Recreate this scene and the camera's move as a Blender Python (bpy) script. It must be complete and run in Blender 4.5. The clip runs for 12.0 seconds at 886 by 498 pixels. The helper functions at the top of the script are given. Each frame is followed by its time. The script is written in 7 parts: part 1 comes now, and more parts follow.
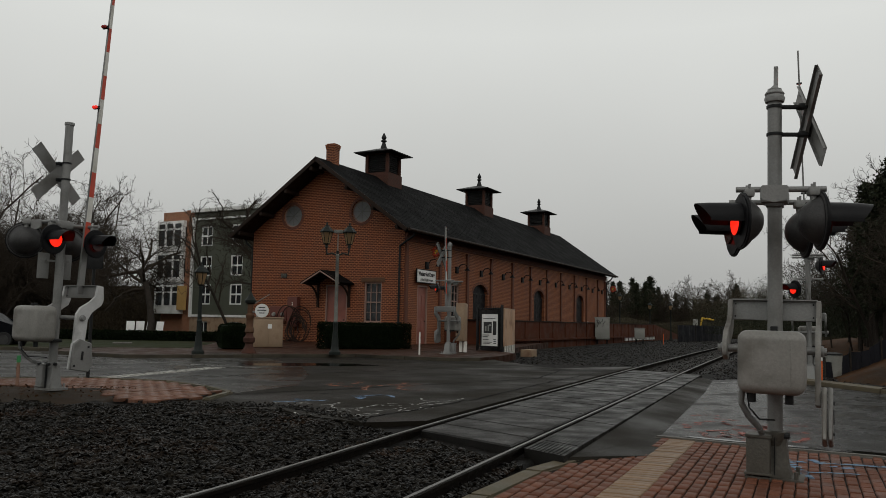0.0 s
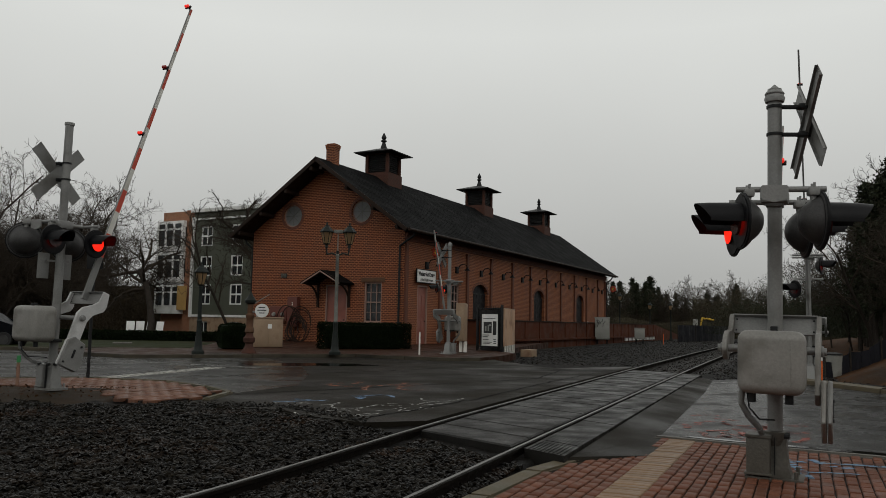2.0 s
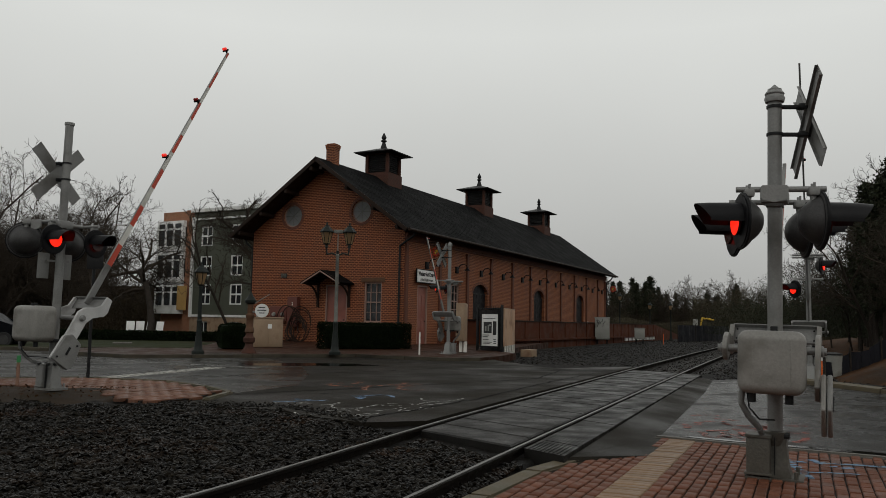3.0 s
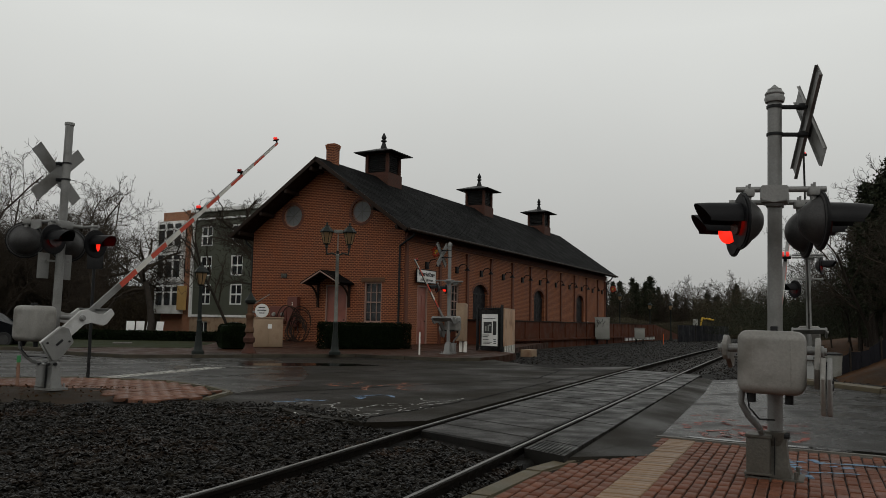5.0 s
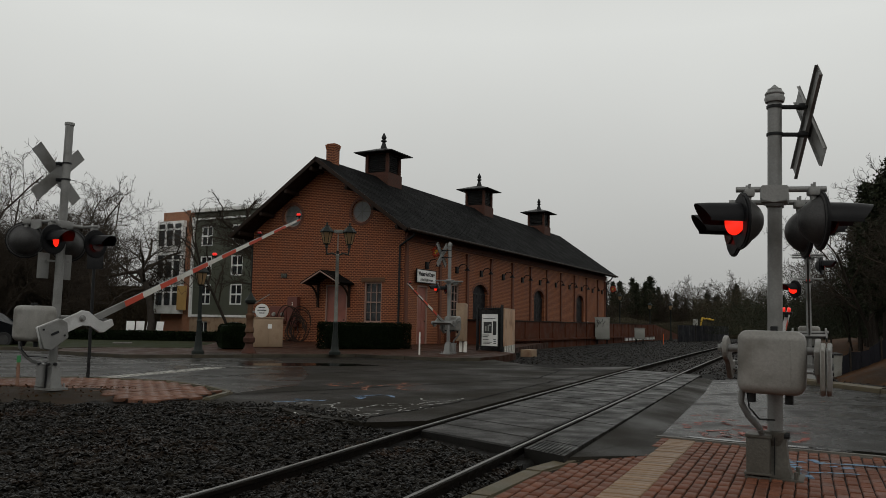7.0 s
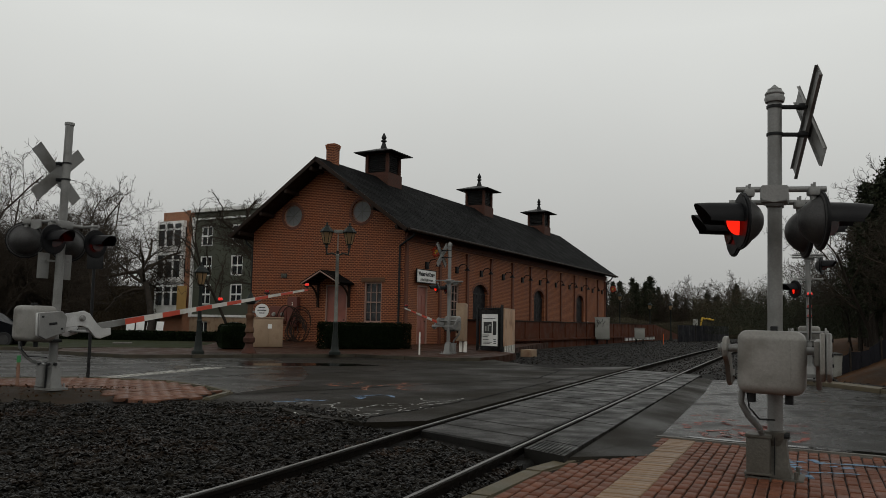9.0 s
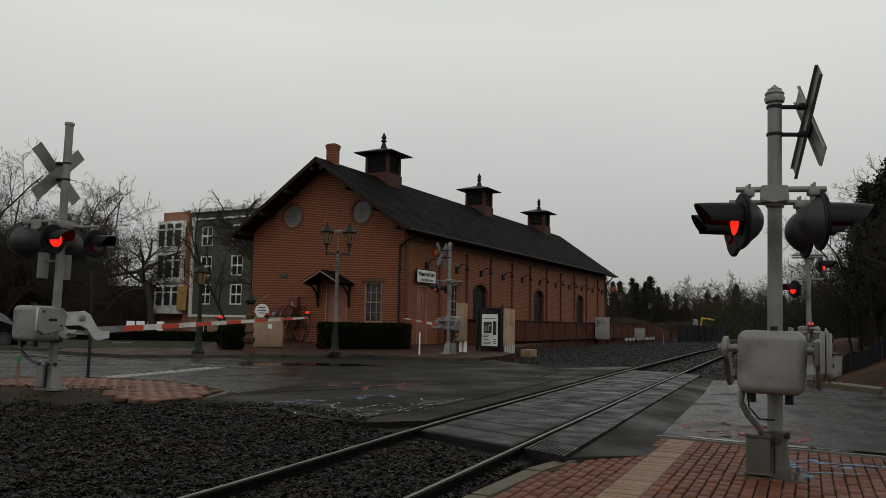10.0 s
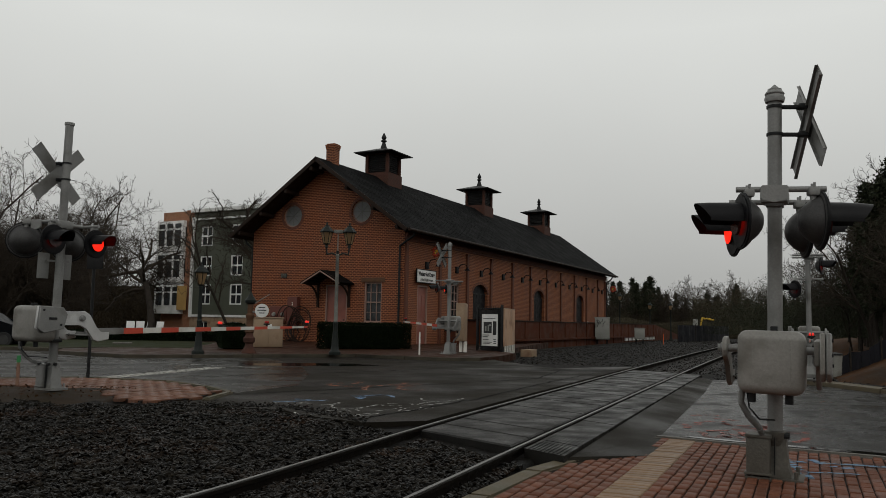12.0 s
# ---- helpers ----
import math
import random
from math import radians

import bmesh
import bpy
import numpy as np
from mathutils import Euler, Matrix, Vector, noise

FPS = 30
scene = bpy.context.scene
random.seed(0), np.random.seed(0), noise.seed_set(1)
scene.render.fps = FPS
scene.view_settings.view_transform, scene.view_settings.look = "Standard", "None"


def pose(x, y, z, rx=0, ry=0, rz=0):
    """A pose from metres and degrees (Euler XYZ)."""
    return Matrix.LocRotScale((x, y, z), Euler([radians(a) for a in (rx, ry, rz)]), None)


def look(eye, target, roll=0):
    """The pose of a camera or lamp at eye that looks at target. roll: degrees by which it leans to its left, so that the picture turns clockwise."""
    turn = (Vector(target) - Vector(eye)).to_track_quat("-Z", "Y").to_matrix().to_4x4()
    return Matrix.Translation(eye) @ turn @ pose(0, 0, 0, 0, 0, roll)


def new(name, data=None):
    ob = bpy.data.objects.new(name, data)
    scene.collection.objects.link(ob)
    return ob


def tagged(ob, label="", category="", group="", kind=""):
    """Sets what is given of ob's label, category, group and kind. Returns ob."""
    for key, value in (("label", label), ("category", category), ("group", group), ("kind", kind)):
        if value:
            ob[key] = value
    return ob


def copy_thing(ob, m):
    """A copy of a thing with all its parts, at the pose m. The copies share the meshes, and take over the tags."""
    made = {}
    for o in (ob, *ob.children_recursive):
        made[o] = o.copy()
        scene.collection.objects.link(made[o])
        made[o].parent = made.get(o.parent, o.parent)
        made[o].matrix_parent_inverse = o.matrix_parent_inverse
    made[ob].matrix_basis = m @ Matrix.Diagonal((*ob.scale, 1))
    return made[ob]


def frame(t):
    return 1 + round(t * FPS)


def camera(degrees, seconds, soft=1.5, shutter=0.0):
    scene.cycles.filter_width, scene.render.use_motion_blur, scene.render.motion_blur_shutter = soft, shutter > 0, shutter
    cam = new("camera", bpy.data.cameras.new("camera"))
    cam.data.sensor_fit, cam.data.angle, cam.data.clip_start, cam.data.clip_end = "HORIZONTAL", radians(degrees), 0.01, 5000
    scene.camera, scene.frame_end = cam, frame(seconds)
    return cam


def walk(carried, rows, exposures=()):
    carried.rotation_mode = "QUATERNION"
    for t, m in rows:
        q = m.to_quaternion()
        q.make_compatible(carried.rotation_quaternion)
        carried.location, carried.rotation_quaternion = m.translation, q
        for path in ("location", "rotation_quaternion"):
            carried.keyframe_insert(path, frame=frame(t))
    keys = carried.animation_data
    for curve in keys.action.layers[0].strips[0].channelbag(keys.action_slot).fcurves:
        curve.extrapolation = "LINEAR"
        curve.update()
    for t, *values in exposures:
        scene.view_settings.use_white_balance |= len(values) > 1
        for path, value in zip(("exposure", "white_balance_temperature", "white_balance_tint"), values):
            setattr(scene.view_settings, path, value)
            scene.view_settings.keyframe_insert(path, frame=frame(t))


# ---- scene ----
# ---- camera ----
cam = camera(57.4, 12.0, 0.65)
CAM = look((0, 0, 1.2444), (0, 10, 1.2444 + 10 * math.tan(0.0902)), 1.052)
walk(cam, [(0.0, CAM), (12.0, CAM)], [(0.0, 0.0, 6620, 9.0), (12.0, 0.0, 6620, 9.0)])

# ---- light: one wide overcast sky with a faint veiled sun ----
world = bpy.data.worlds.new("overcast_sky")
scene.world = world
world.use_nodes = True
wn, wl = world.node_tree.nodes, world.node_tree.links
wn.clear()
w_out = wn.new("ShaderNodeOutputWorld")
w_bg = wn.new("ShaderNodeBackground")
w_sky = wn.new("ShaderNodeTexSky")
w_sky.sky_type = "NISHITA"
w_sky.sun_disc = False
w_sky.sun_elevation = radians(48)
w_sky.sun_rotation = radians(200)
w_sky.dust_density = 6.0
w_grey = wn.new("ShaderNodeHueSaturation")
w_grey.inputs["Saturation"].default_value = 0.08
w_grey.inputs["Value"].default_value = 0.06
w_co = wn.new("ShaderNodeTexCoord")
w_sep = wn.new("ShaderNodeSeparateXYZ")
w_ramp = wn.new("ShaderNodeValToRGB")
w_ramp.color_ramp.elements[0].position = 0.0
w_ramp.color_ramp.elements[0].color = (0.42, 0.425, 0.42, 1)
w_ramp.color_ramp.elements[1].position = 0.34
w_ramp.color_ramp.elements[1].color = (0.78, 0.8, 0.79, 1)
w_zenith = w_ramp.color_ramp.elements.new(1.0)
w_zenith.color = (0.5, 0.51, 0.505, 1)
w_noise = wn.new("ShaderNodeTexNoise")
w_noise.inputs["Scale"].default_value = 2.2
w_noise.inputs["Detail"].default_value = 4.0
w_cloud = wn.new("ShaderNodeMapRange")
w_cloud.inputs["To Min"].default_value = 0.92
w_cloud.inputs["To Max"].default_value = 1.08
w_mul = wn.new("ShaderNodeMixRGB")
w_mul.blend_type = "MULTIPLY"
w_mul.inputs["Fac"].default_value = 1.0
w_mix = wn.new("ShaderNodeMixRGB")
w_mix.inputs["Fac"].default_value = 0.15
wl.new(w_co.outputs["Generated"], w_sep.inputs[0])
wl.new(w_sep.outputs["Z"], w_ramp.inputs["Fac"])
wl.new(w_co.outputs["Generated"], w_noise.inputs["Vector"])
wl.new(w_noise.outputs["Fac"], w_cloud.inputs["Value"])
wl.new(w_ramp.outputs["Color"], w_mul.inputs["Color1"])
wl.new(w_cloud.outputs["Result"], w_mul.inputs["Color2"])
wl.new(w_sky.outputs["Color"], w_grey.inputs["Color"])
wl.new(w_mul.outputs["Color"], w_mix.inputs["Color1"])
wl.new(w_grey.outputs["Color"], w_mix.inputs["Color2"])
wl.new(w_mix.outputs["Color"], w_bg.inputs["Color"])
wl.new(w_bg.outputs["Background"], w_out.inputs["Surface"])
w_bg.inputs["Strength"].default_value = 1.0

sun = new("sun", bpy.data.lights.new("sun", "SUN"))
sun.data.energy, sun.data.angle, sun.data.color = 0.3, radians(40), (1.0, 0.97, 0.93)
sun.matrix_basis = look((10, -20, 30), (0, 10, 0))


# ---- materials ----
def pbr(name, a, b, scale=8.0, rough=(0.6, 0.85), metal=0.0, bump=0.2, grain=60.0, stain=None, stain_scale=0.7, vary=0.0, island=0.0, spec=0.4):
    """Two-tone surface: patches at one scale, grain at another, stains, uneven gloss and fine relief."""
    m = bpy.data.materials.new(name)
    m.use_nodes = True
    n, l = m.node_tree.nodes, m.node_tree.links
    p = n["Principled BSDF"]
    co = n.new("ShaderNodeTexCoord")
    n1 = n.new("ShaderNodeTexNoise")
    n1.inputs["Scale"].default_value, n1.inputs["Detail"].default_value = scale, 5.0
    n2 = n.new("ShaderNodeTexNoise")
    n2.inputs["Scale"].default_value, n2.inputs["Detail"].default_value = grain, 3.0
    l.new(co.outputs["Object"], n1.inputs["Vector"])
    l.new(co.outputs["Object"], n2.inputs["Vector"])
    add = n.new("ShaderNodeMath")
    add.operation = "MULTIPLY_ADD"
    add.inputs[1].default_value = 0.4
    l.new(n2.outputs["Fac"], add.inputs[0])
    half = n.new("ShaderNodeMath")
    half.operation = "MULTIPLY"
    half.inputs[1].default_value = 0.6
    l.new(n1.outputs["Fac"], half.inputs[0])
    l.new(half.outputs[0], add.inputs[2])
    ramp = n.new("ShaderNodeValToRGB")
    ramp.color_ramp.elements[0].position, ramp.color_ramp.elements[1].position = 0.33, 0.67
    ramp.color_ramp.elements[0].color, ramp.color_ramp.elements[1].color = (*a, 1), (*b, 1)
    l.new(add.outputs[0], ramp.inputs["Fac"])
    colour = ramp.outputs["Color"]
    if stain:
        n3 = n.new("ShaderNodeTexNoise")
        n3.inputs["Scale"].default_value, n3.inputs["Detail"].default_value = stain_scale, 6.0
        l.new(co.outputs["Object"], n3.inputs["Vector"])
        r3 = n.new("ShaderNodeValToRGB")
        r3.color_ramp.elements[0].position, r3.color_ramp.elements[1].position = 0.52, 0.68
        l.new(n3.outputs["Fac"], r3.inputs["Fac"])
        mx = n.new("ShaderNodeMixRGB")
        mx.inputs["Color2"].default_value = (*stain, 1)
        l.new(r3.outputs["Color"], mx.inputs["Fac"])
        l.new(colour, mx.inputs["Color1"])
        colour = mx.outputs["Color"]
    if vary or island:
        hs = n.new("ShaderNodeHueSaturation")
        mr = n.new("ShaderNodeMapRange")
        k = vary or island
        mr.inputs["To Min"].default_value, mr.inputs["To Max"].default_value = 1 - k, 1 + k
        if vary:
            l.new(n.new("ShaderNodeObjectInfo").outputs["Random"], mr.inputs["Value"])
        else:
            l.new(n.new("ShaderNodeNewGeometry").outputs["Random Per Island"], mr.inputs["Value"])
        l.new(mr.outputs["Result"], hs.inputs["Value"])
        l.new(colour, hs.inputs["Color"])
        colour = hs.outputs["Color"]
    l.new(colour, p.inputs["Base Color"])
    rr = n.new("ShaderNodeMapRange")
    rr.inputs["From Min"].default_value, rr.inputs["From Max"].default_value = 0.35, 0.65
    rr.inputs["To Min"].default_value, rr.inputs["To Max"].default_value = rough
    l.new(n1.outputs["Fac"], rr.inputs["Value"])
    l.new(rr.outputs["Result"], p.inputs["Roughness"])
    p.inputs["Metallic"].default_value = metal
    p.inputs["Specular IOR Level"].default_value = spec
    if bump:
        bp = n.new("ShaderNodeBump")
        bp.inputs["Strength"].default_value, bp.inputs["Distance"].default_value = bump, 0.02
        l.new(n2.outputs["Fac"], bp.inputs["Height"])
        l.new(bp.outputs["Normal"], p.inputs["Normal"])
    return m


def brickwork(name, a, b, mortar, course, length, rough=0.8):
    """Laid bricks on any upright wall of a square building, in the building's own space."""
    m = pbr(name, a, b, 1.2, (rough - 0.1, rough + 0.08), 0, 0.0, 9.0)
    n, l = m.node_tree.nodes, m.node_tree.links
    p = n["Principled BSDF"]
    co = n.new("ShaderNodeTexCoord")
    sp = n.new("ShaderNodeSeparateXYZ")
    ad = n.new("ShaderNodeMath")
    cb = n.new("ShaderNodeCombineXYZ")
    l.new(co.outputs["Object"], sp.inputs[0])
    l.new(sp.outputs["X"], ad.inputs[0])
    l.new(sp.outputs["Y"], ad.inputs[1])
    l.new(ad.outputs[0], cb.inputs["X"])
    l.new(sp.outputs["Z"], cb.inputs["Y"])
    bt = n.new("ShaderNodeTexBrick")
    bt.inputs["Scale"].default_value = 1.0
    bt.inputs["Brick Width"].default_value, bt.inputs["Row Height"].default_value = length, course
    bt.inputs["Mortar Size"].default_value = course * 0.17
    bt.inputs["Mortar Smooth"].default_value = 0.3
    bt.inputs["Bias"].default_value = -0.2
    bt.inputs["Color1"].default_value = (0.78, 0.78, 0.78, 1)
    bt.inputs["Color2"].default_value = (1.12, 1.08, 1.05, 1)
    bt.inputs["Mortar"].default_value = (1, 1, 1, 1)
    l.new(cb.outputs[0], bt.inputs["Vector"])
    base = p.inputs["Base Color"].links[0].from_socket
    mu = n.new("ShaderNodeMixRGB")
    mu.blend_type, mu.inputs["Fac"].default_value = "MULTIPLY", 1.0
    l.new(base, mu.inputs["Color1"])
    l.new(bt.outputs["Color"], mu.inputs["Color2"])
    mo = n.new("ShaderNodeMixRGB")
    mo.inputs["Color2"].default_value = (*mortar, 1)
    l.new(bt.outputs["Fac"], mo.inputs["Fac"])
    l.new(mu.outputs["Color"], mo.inputs["Color1"])
    l.new(mo.outputs["Color"], p.inputs["Base Color"])
    bp = n.new("ShaderNodeBump")
    bp.invert = True
    bp.inputs["Strength"].default_value, bp.inputs["Distance"].default_value = 0.6, 0.012
    l.new(bt.outputs["Fac"], bp.inputs["Height"])
    l.new(bp.outputs["Normal"], p.inputs["Normal"])
    return m


def glow(name, colour, strength):
    m = bpy.data.materials.new(name)
    m.use_nodes = True
    p = m.node_tree.nodes["Principled BSDF"]
    p.inputs["Base Color"].default_value = (*colour, 1)
    p.inputs["Emission Color"].default_value = (*colour, 1)
    p.inputs["Emission Strength"].default_value = strength
    p.inputs["Roughness"].default_value = 0.3
    return m


def glass(name, tint, rough=0.06):
    m = bpy.data.materials.new(name)
    m.use_nodes = True
    p = m.node_tree.nodes["Principled BSDF"]
    p.inputs["Base Color"].default_value = (*tint, 1)
    p.inputs["Roughness"].default_value = rough
    p.inputs["Specular IOR Level"].default_value = 0.25
    p.inputs["Transmission Weight"].default_value = 0.55
    p.inputs["IOR"].default_value = 1.45
    return m


M_ASPHALT = pbr("wet_asphalt", (0.0098, 0.0086, 0.0066), (0.0235, 0.0202, 0.0152), 0.55, (0.34, 0.75), 0, 0.3, 90, (0.0075, 0.0066, 0.0053), 0.25, spec=0.042)
M_ASPHALT_PATCH = pbr("old_wet_asphalt", (0.009, 0.0085, 0.0076), (0.022, 0.0208, 0.0186), 1.3, (0.06, 0.5), 0, 0.3, 60, (0.0055, 0.0053, 0.005), 0.7, spec=0.065)
M_STREET = pbr("older_wet_asphalt", (0.012, 0.011, 0.009), (0.026, 0.0235, 0.019), 0.7, (0.14, 0.45), 0, 0.25, 70, (0.0085, 0.0078, 0.0065), 0.35, spec=0.06)
M_BALLAST = pbr("ballast_bed", (0.0022, 0.0019, 0.0015), (0.007, 0.006, 0.0046), 6, (0.6, 0.95), 0, 1.0, 22, (0.008, 0.005, 0.0034), 0.5, spec=0.1)
M_STONE = pbr("trap_rock", (0.0022, 0.0017, 0.0012), (0.0115, 0.0093, 0.0066), 5, (0.16, 0.45), 0, 0.35, 40, (0.016, 0.0088, 0.005), 0.8, island=0.9, spec=0.055)
M_EARTH = pbr("wet_earth_and_litter", (0.009, 0.0062, 0.0038), (0.04, 0.025, 0.0145), 2.5, (0.7, 0.95), 0, 0.4, 30, (0.024, 0.019, 0.009), 0.9, spec=0.12)
M_LEAF_LITTER = pbr("leaf_litter", (0.012, 0.0065, 0.003), (0.085, 0.037, 0.0135), 2.0, (0.7, 0.95), 0, 0.6, 18, (0.014, 0.009, 0.0045), 0.35, spec=0.1)
M_GRASS = pbr("winter_grass", (0.011, 0.0155, 0.005), (0.03, 0.036, 0.0115), 1.5, (0.7, 0.95), 0, 0.2, 40, (0.034, 0.028, 0.014), 0.3, spec=0.1)
M_PAVER = pbr("wet_red_paver", (0.1, 0.036, 0.02), (0.17, 0.066, 0.038), 4, (0.4, 0.75), 0, 0.25, 90, (0.055, 0.023, 0.014), 0.6, vary=0.22, spec=0.12)
M_PAVER_JOINED = pbr("wet_red_paver_far", (0.1, 0.036, 0.02), (0.17, 0.066, 0.038), 4, (0.4, 0.75), 0, 0.25, 90, (0.055, 0.023, 0.014), 0.6, island=0.22, spec=0.12)
M_TAN = pbr("tan_paver", (0.15, 0.092, 0.052), (0.25, 0.16, 0.094), 5, (0.35, 0.7), 0, 0.25, 80, (0.11, 0.07, 0.045), 0.7, vary=0.2, spec=0.2)
M_JOINT = pbr("dark_joint", (0.006, 0.0035, 0.0025), (0.016, 0.009, 0.006), 6, (0.6, 0.9), 0, 0.4, 50, spec=0.1)
M_KERB = pbr("mossy_concrete_kerb", (0.055, 0.045, 0.026), (0.125, 0.1, 0.06), 3, (0.5, 0.85), 0, 0.3, 60, (0.055, 0.055, 0.03), 0.9)
M_KERB_DARK = pbr("damp_concrete_kerb", (0.028, 0.024, 0.017), (0.075, 0.064, 0.045), 2.0, (0.5, 0.85), 0, 0.3, 60, (0.02, 0.017, 0.012), 0.9, spec=0.2)
M_CONCRETE = pbr("grey_concrete", (0.08, 0.074, 0.064), (0.17, 0.158, 0.138), 2.5, (0.5, 0.85), 0, 0.3, 60, (0.08, 0.075, 0.065), 0.8)
M_PANEL = pbr("rubber_crossing_panel", (0.0095, 0.0088, 0.0078), (0.022, 0.0205, 0.018), 2.0, (0.3, 0.65), 0, 0.3, 120, (0.0075, 0.0072, 0.0068), 1.0, spec=0.13)
# Web rust taken near black: the shadow under the head is in the colour.
M_RAIL_SIDE = pbr("shaded_rusty_rail_web", (0.0035, 0.0027, 0.002), (0.0095, 0.0066, 0.0048), 6, (0.5, 0.8), 0, 0.3, 60, spec=0.07)
M_RAIL_TOP = pbr("polished_rail_head", (0.1, 0.097, 0.092), (0.2, 0.195, 0.185), 3, (0.3, 0.45), 0.7, 0.05, 80)
M_SLEEPER = pbr("tarred_sleeper", (0.012, 0.01, 0.009), (0.035, 0.028, 0.022), 5, (0.6, 0.9), 0, 0.5, 40)
# One brick in two tones: gable shade and track-side light put into colour.
M_BRICK_SHADED = brickwork("wet_red_brick_shaded", (0.06, 0.0142, 0.0058), (0.145, 0.036, 0.0138), (0.34, 0.13, 0.055), 0.088, 0.22)
M_BRICK_LIT = brickwork("red_brick_lit_side", (0.1, 0.028, 0.0105), (0.2, 0.06, 0.0235), (0.3, 0.118, 0.053), 0.088, 0.22)
M_BRICK_TRIM = pbr("brick_pilaster", (0.08, 0.028, 0.016), (0.14, 0.048, 0.027), 3, (0.65, 0.85), 0, 0.4, 12)
M_CUPOLA_BASE = pbr("dark_brown_brick", (0.045, 0.02, 0.014), (0.085, 0.036, 0.025), 3, (0.65, 0.85), 0, 0.4, 12, spec=0.2)
M_PLATFORM_RED = pbr("dark_red_platform_board", (0.058, 0.018, 0.009), (0.1, 0.032, 0.016), 1.5, (0.5, 0.8), 0, 0.2, 30, (0.035, 0.012, 0.007), 0.5, spec=0.12)
M_ROOF = pbr("dark_slate_shingle", (0.0048, 0.0048, 0.0049), (0.0076, 0.0076, 0.0077), 1.2, (0.7, 0.9), 0, 0.3, 14, spec=0.035)
M_TIMBER_DARK = pbr("dark_brown_timber", (0.012, 0.0075, 0.0055), (0.028, 0.0165, 0.0115), 5, (0.5, 0.8), 0, 0.3, 40, spec=0.15)
M_DOOR_RED = pbr("dull_red_painted_wood", (0.2, 0.07, 0.05), (0.27, 0.1, 0.075), 3, (0.4, 0.65), 0, 0.2, 40)
M_TRIM_TAN = pbr("sandstone_trim", (0.2, 0.11, 0.075), (0.28, 0.16, 0.11), 4, (0.5, 0.8), 0, 0.3, 40)
M_LINTEL = pbr("brown_sandstone", (0.07, 0.036, 0.02), (0.12, 0.062, 0.035), 4, (0.5, 0.8), 0, 0.3, 40, spec=0.2)
M_FRAME = pbr("weathered_pink_frame", (0.24, 0.15, 0.12), (0.32, 0.21, 0.17), 4, (0.4, 0.7), 0, 0.2, 40)
M_PANE = glass("dark_window_glass", (0.05, 0.055, 0.06))
M_PANE_PALE = glass("pale_window_glass", (0.2, 0.21, 0.21), 0.3)
# Near-black surface standing in for the lack of light indoors.
M_INNER_SHADE = pbr("interior_shade", (0.01, 0.01, 0.01), (0.02, 0.019, 0.018), 2, (0.8, 0.95), 0, 0.1, 10)
M_ALU = pbr("dull_aluminium", (0.17, 0.17, 0.165), (0.26, 0.26, 0.25), 2.5, (0.45, 0.65), 0.35, 0.08, 60, (0.11, 0.105, 0.095), 1.6)
M_ALU_BOX = pbr("weathered_grey_housing", (0.18, 0.175, 0.16), (0.27, 0.26, 0.24), 2.0, (0.42, 0.65), 0.15, 0.12, 50, (0.11, 0.1, 0.085), 1.8)
M_ALU_BRIGHT = pbr("cast_aluminium", (0.42, 0.42, 0.415), (0.58, 0.58, 0.57), 3, (0.35, 0.55), 0.25, 0.1, 60, (0.26, 0.255, 0.245), 2.0)
M_BLACK = pbr("black_signal_paint", (0.004, 0.004, 0.005), (0.009, 0.009, 0.01), 4, (0.4, 0.6), 0, 0.1, 60, spec=0.15)
M_GREY_BACK = pbr("dark_grey_housing", (0.026, 0.025, 0.025), (0.06, 0.058, 0.057), 3, (0.35, 0.55), 0.1, 0.1, 60, (0.02, 0.02, 0.021), 1.5, spec=0.3)
M_STEEL_DARK = pbr("dark_iron", (0.008, 0.0085, 0.009), (0.022, 0.0225, 0.023), 5, (0.4, 0.65), 0.1, 0.15, 60, spec=0.2)
M_LAMP_GREEN = pbr("dark_green_lamp_paint", (0.007, 0.009, 0.008), (0.019, 0.024, 0.021), 5, (0.4, 0.65), 0, 0.15, 60, spec=0.18)
M_ARM_WHITE = pbr("white_arm_sheeting", (0.5, 0.49, 0.45), (0.66, 0.65, 0.6), 5, (0.35, 0.55), 0, 0.05, 60, (0.4, 0.38, 0.33), 3)
M_ARM_RED = pbr("red_arm_sheeting", (0.42, 0.05, 0.025), (0.55, 0.075, 0.04), 5, (0.35, 0.55), 0, 0.05, 60)
M_LIT_RED = glow("lit_red_lens", (1.0, 0.02, 0.008), 1.1)
M_LIT_ARM = glow("lit_arm_lamp", (0.8, 0.03, 0.02), 0.6)
M_DARK_RED = pbr("unlit_red_lens", (0.03, 0.003, 0.003), (0.05, 0.005, 0.004), 6, (0.15, 0.25), 0, 0.05, 60)
M_BUMPER_RED = pbr("red_arm_lamp", (0.3, 0.015, 0.012), (0.4, 0.025, 0.02), 6, (0.2, 0.35), 0, 0.05, 60)
M_WHITE = pbr("white_paint", (0.62, 0.62, 0.6), (0.78, 0.78, 0.76), 3, (0.45, 0.7), 0, 0.1, 50, (0.5, 0.5, 0.46), 0.8)
M_GREEN_SIDING = pbr("olive_green_siding", (0.055, 0.06, 0.042), (0.075, 0.08, 0.058), 1.2, (0.55, 0.8), 0, 0.15, 20)
M_ORANGE_BRICK = brickwork("orange_apartment_brick", (0.26, 0.09, 0.04), (0.34, 0.13, 0.06), (0.3, 0.2, 0.14), 0.08, 0.25)
M_YELLOW_BOARD = pbr("ochre_board", (0.36, 0.22, 0.07), (0.45, 0.28, 0.1), 3, (0.5, 0.8), 0, 0.2, 30)
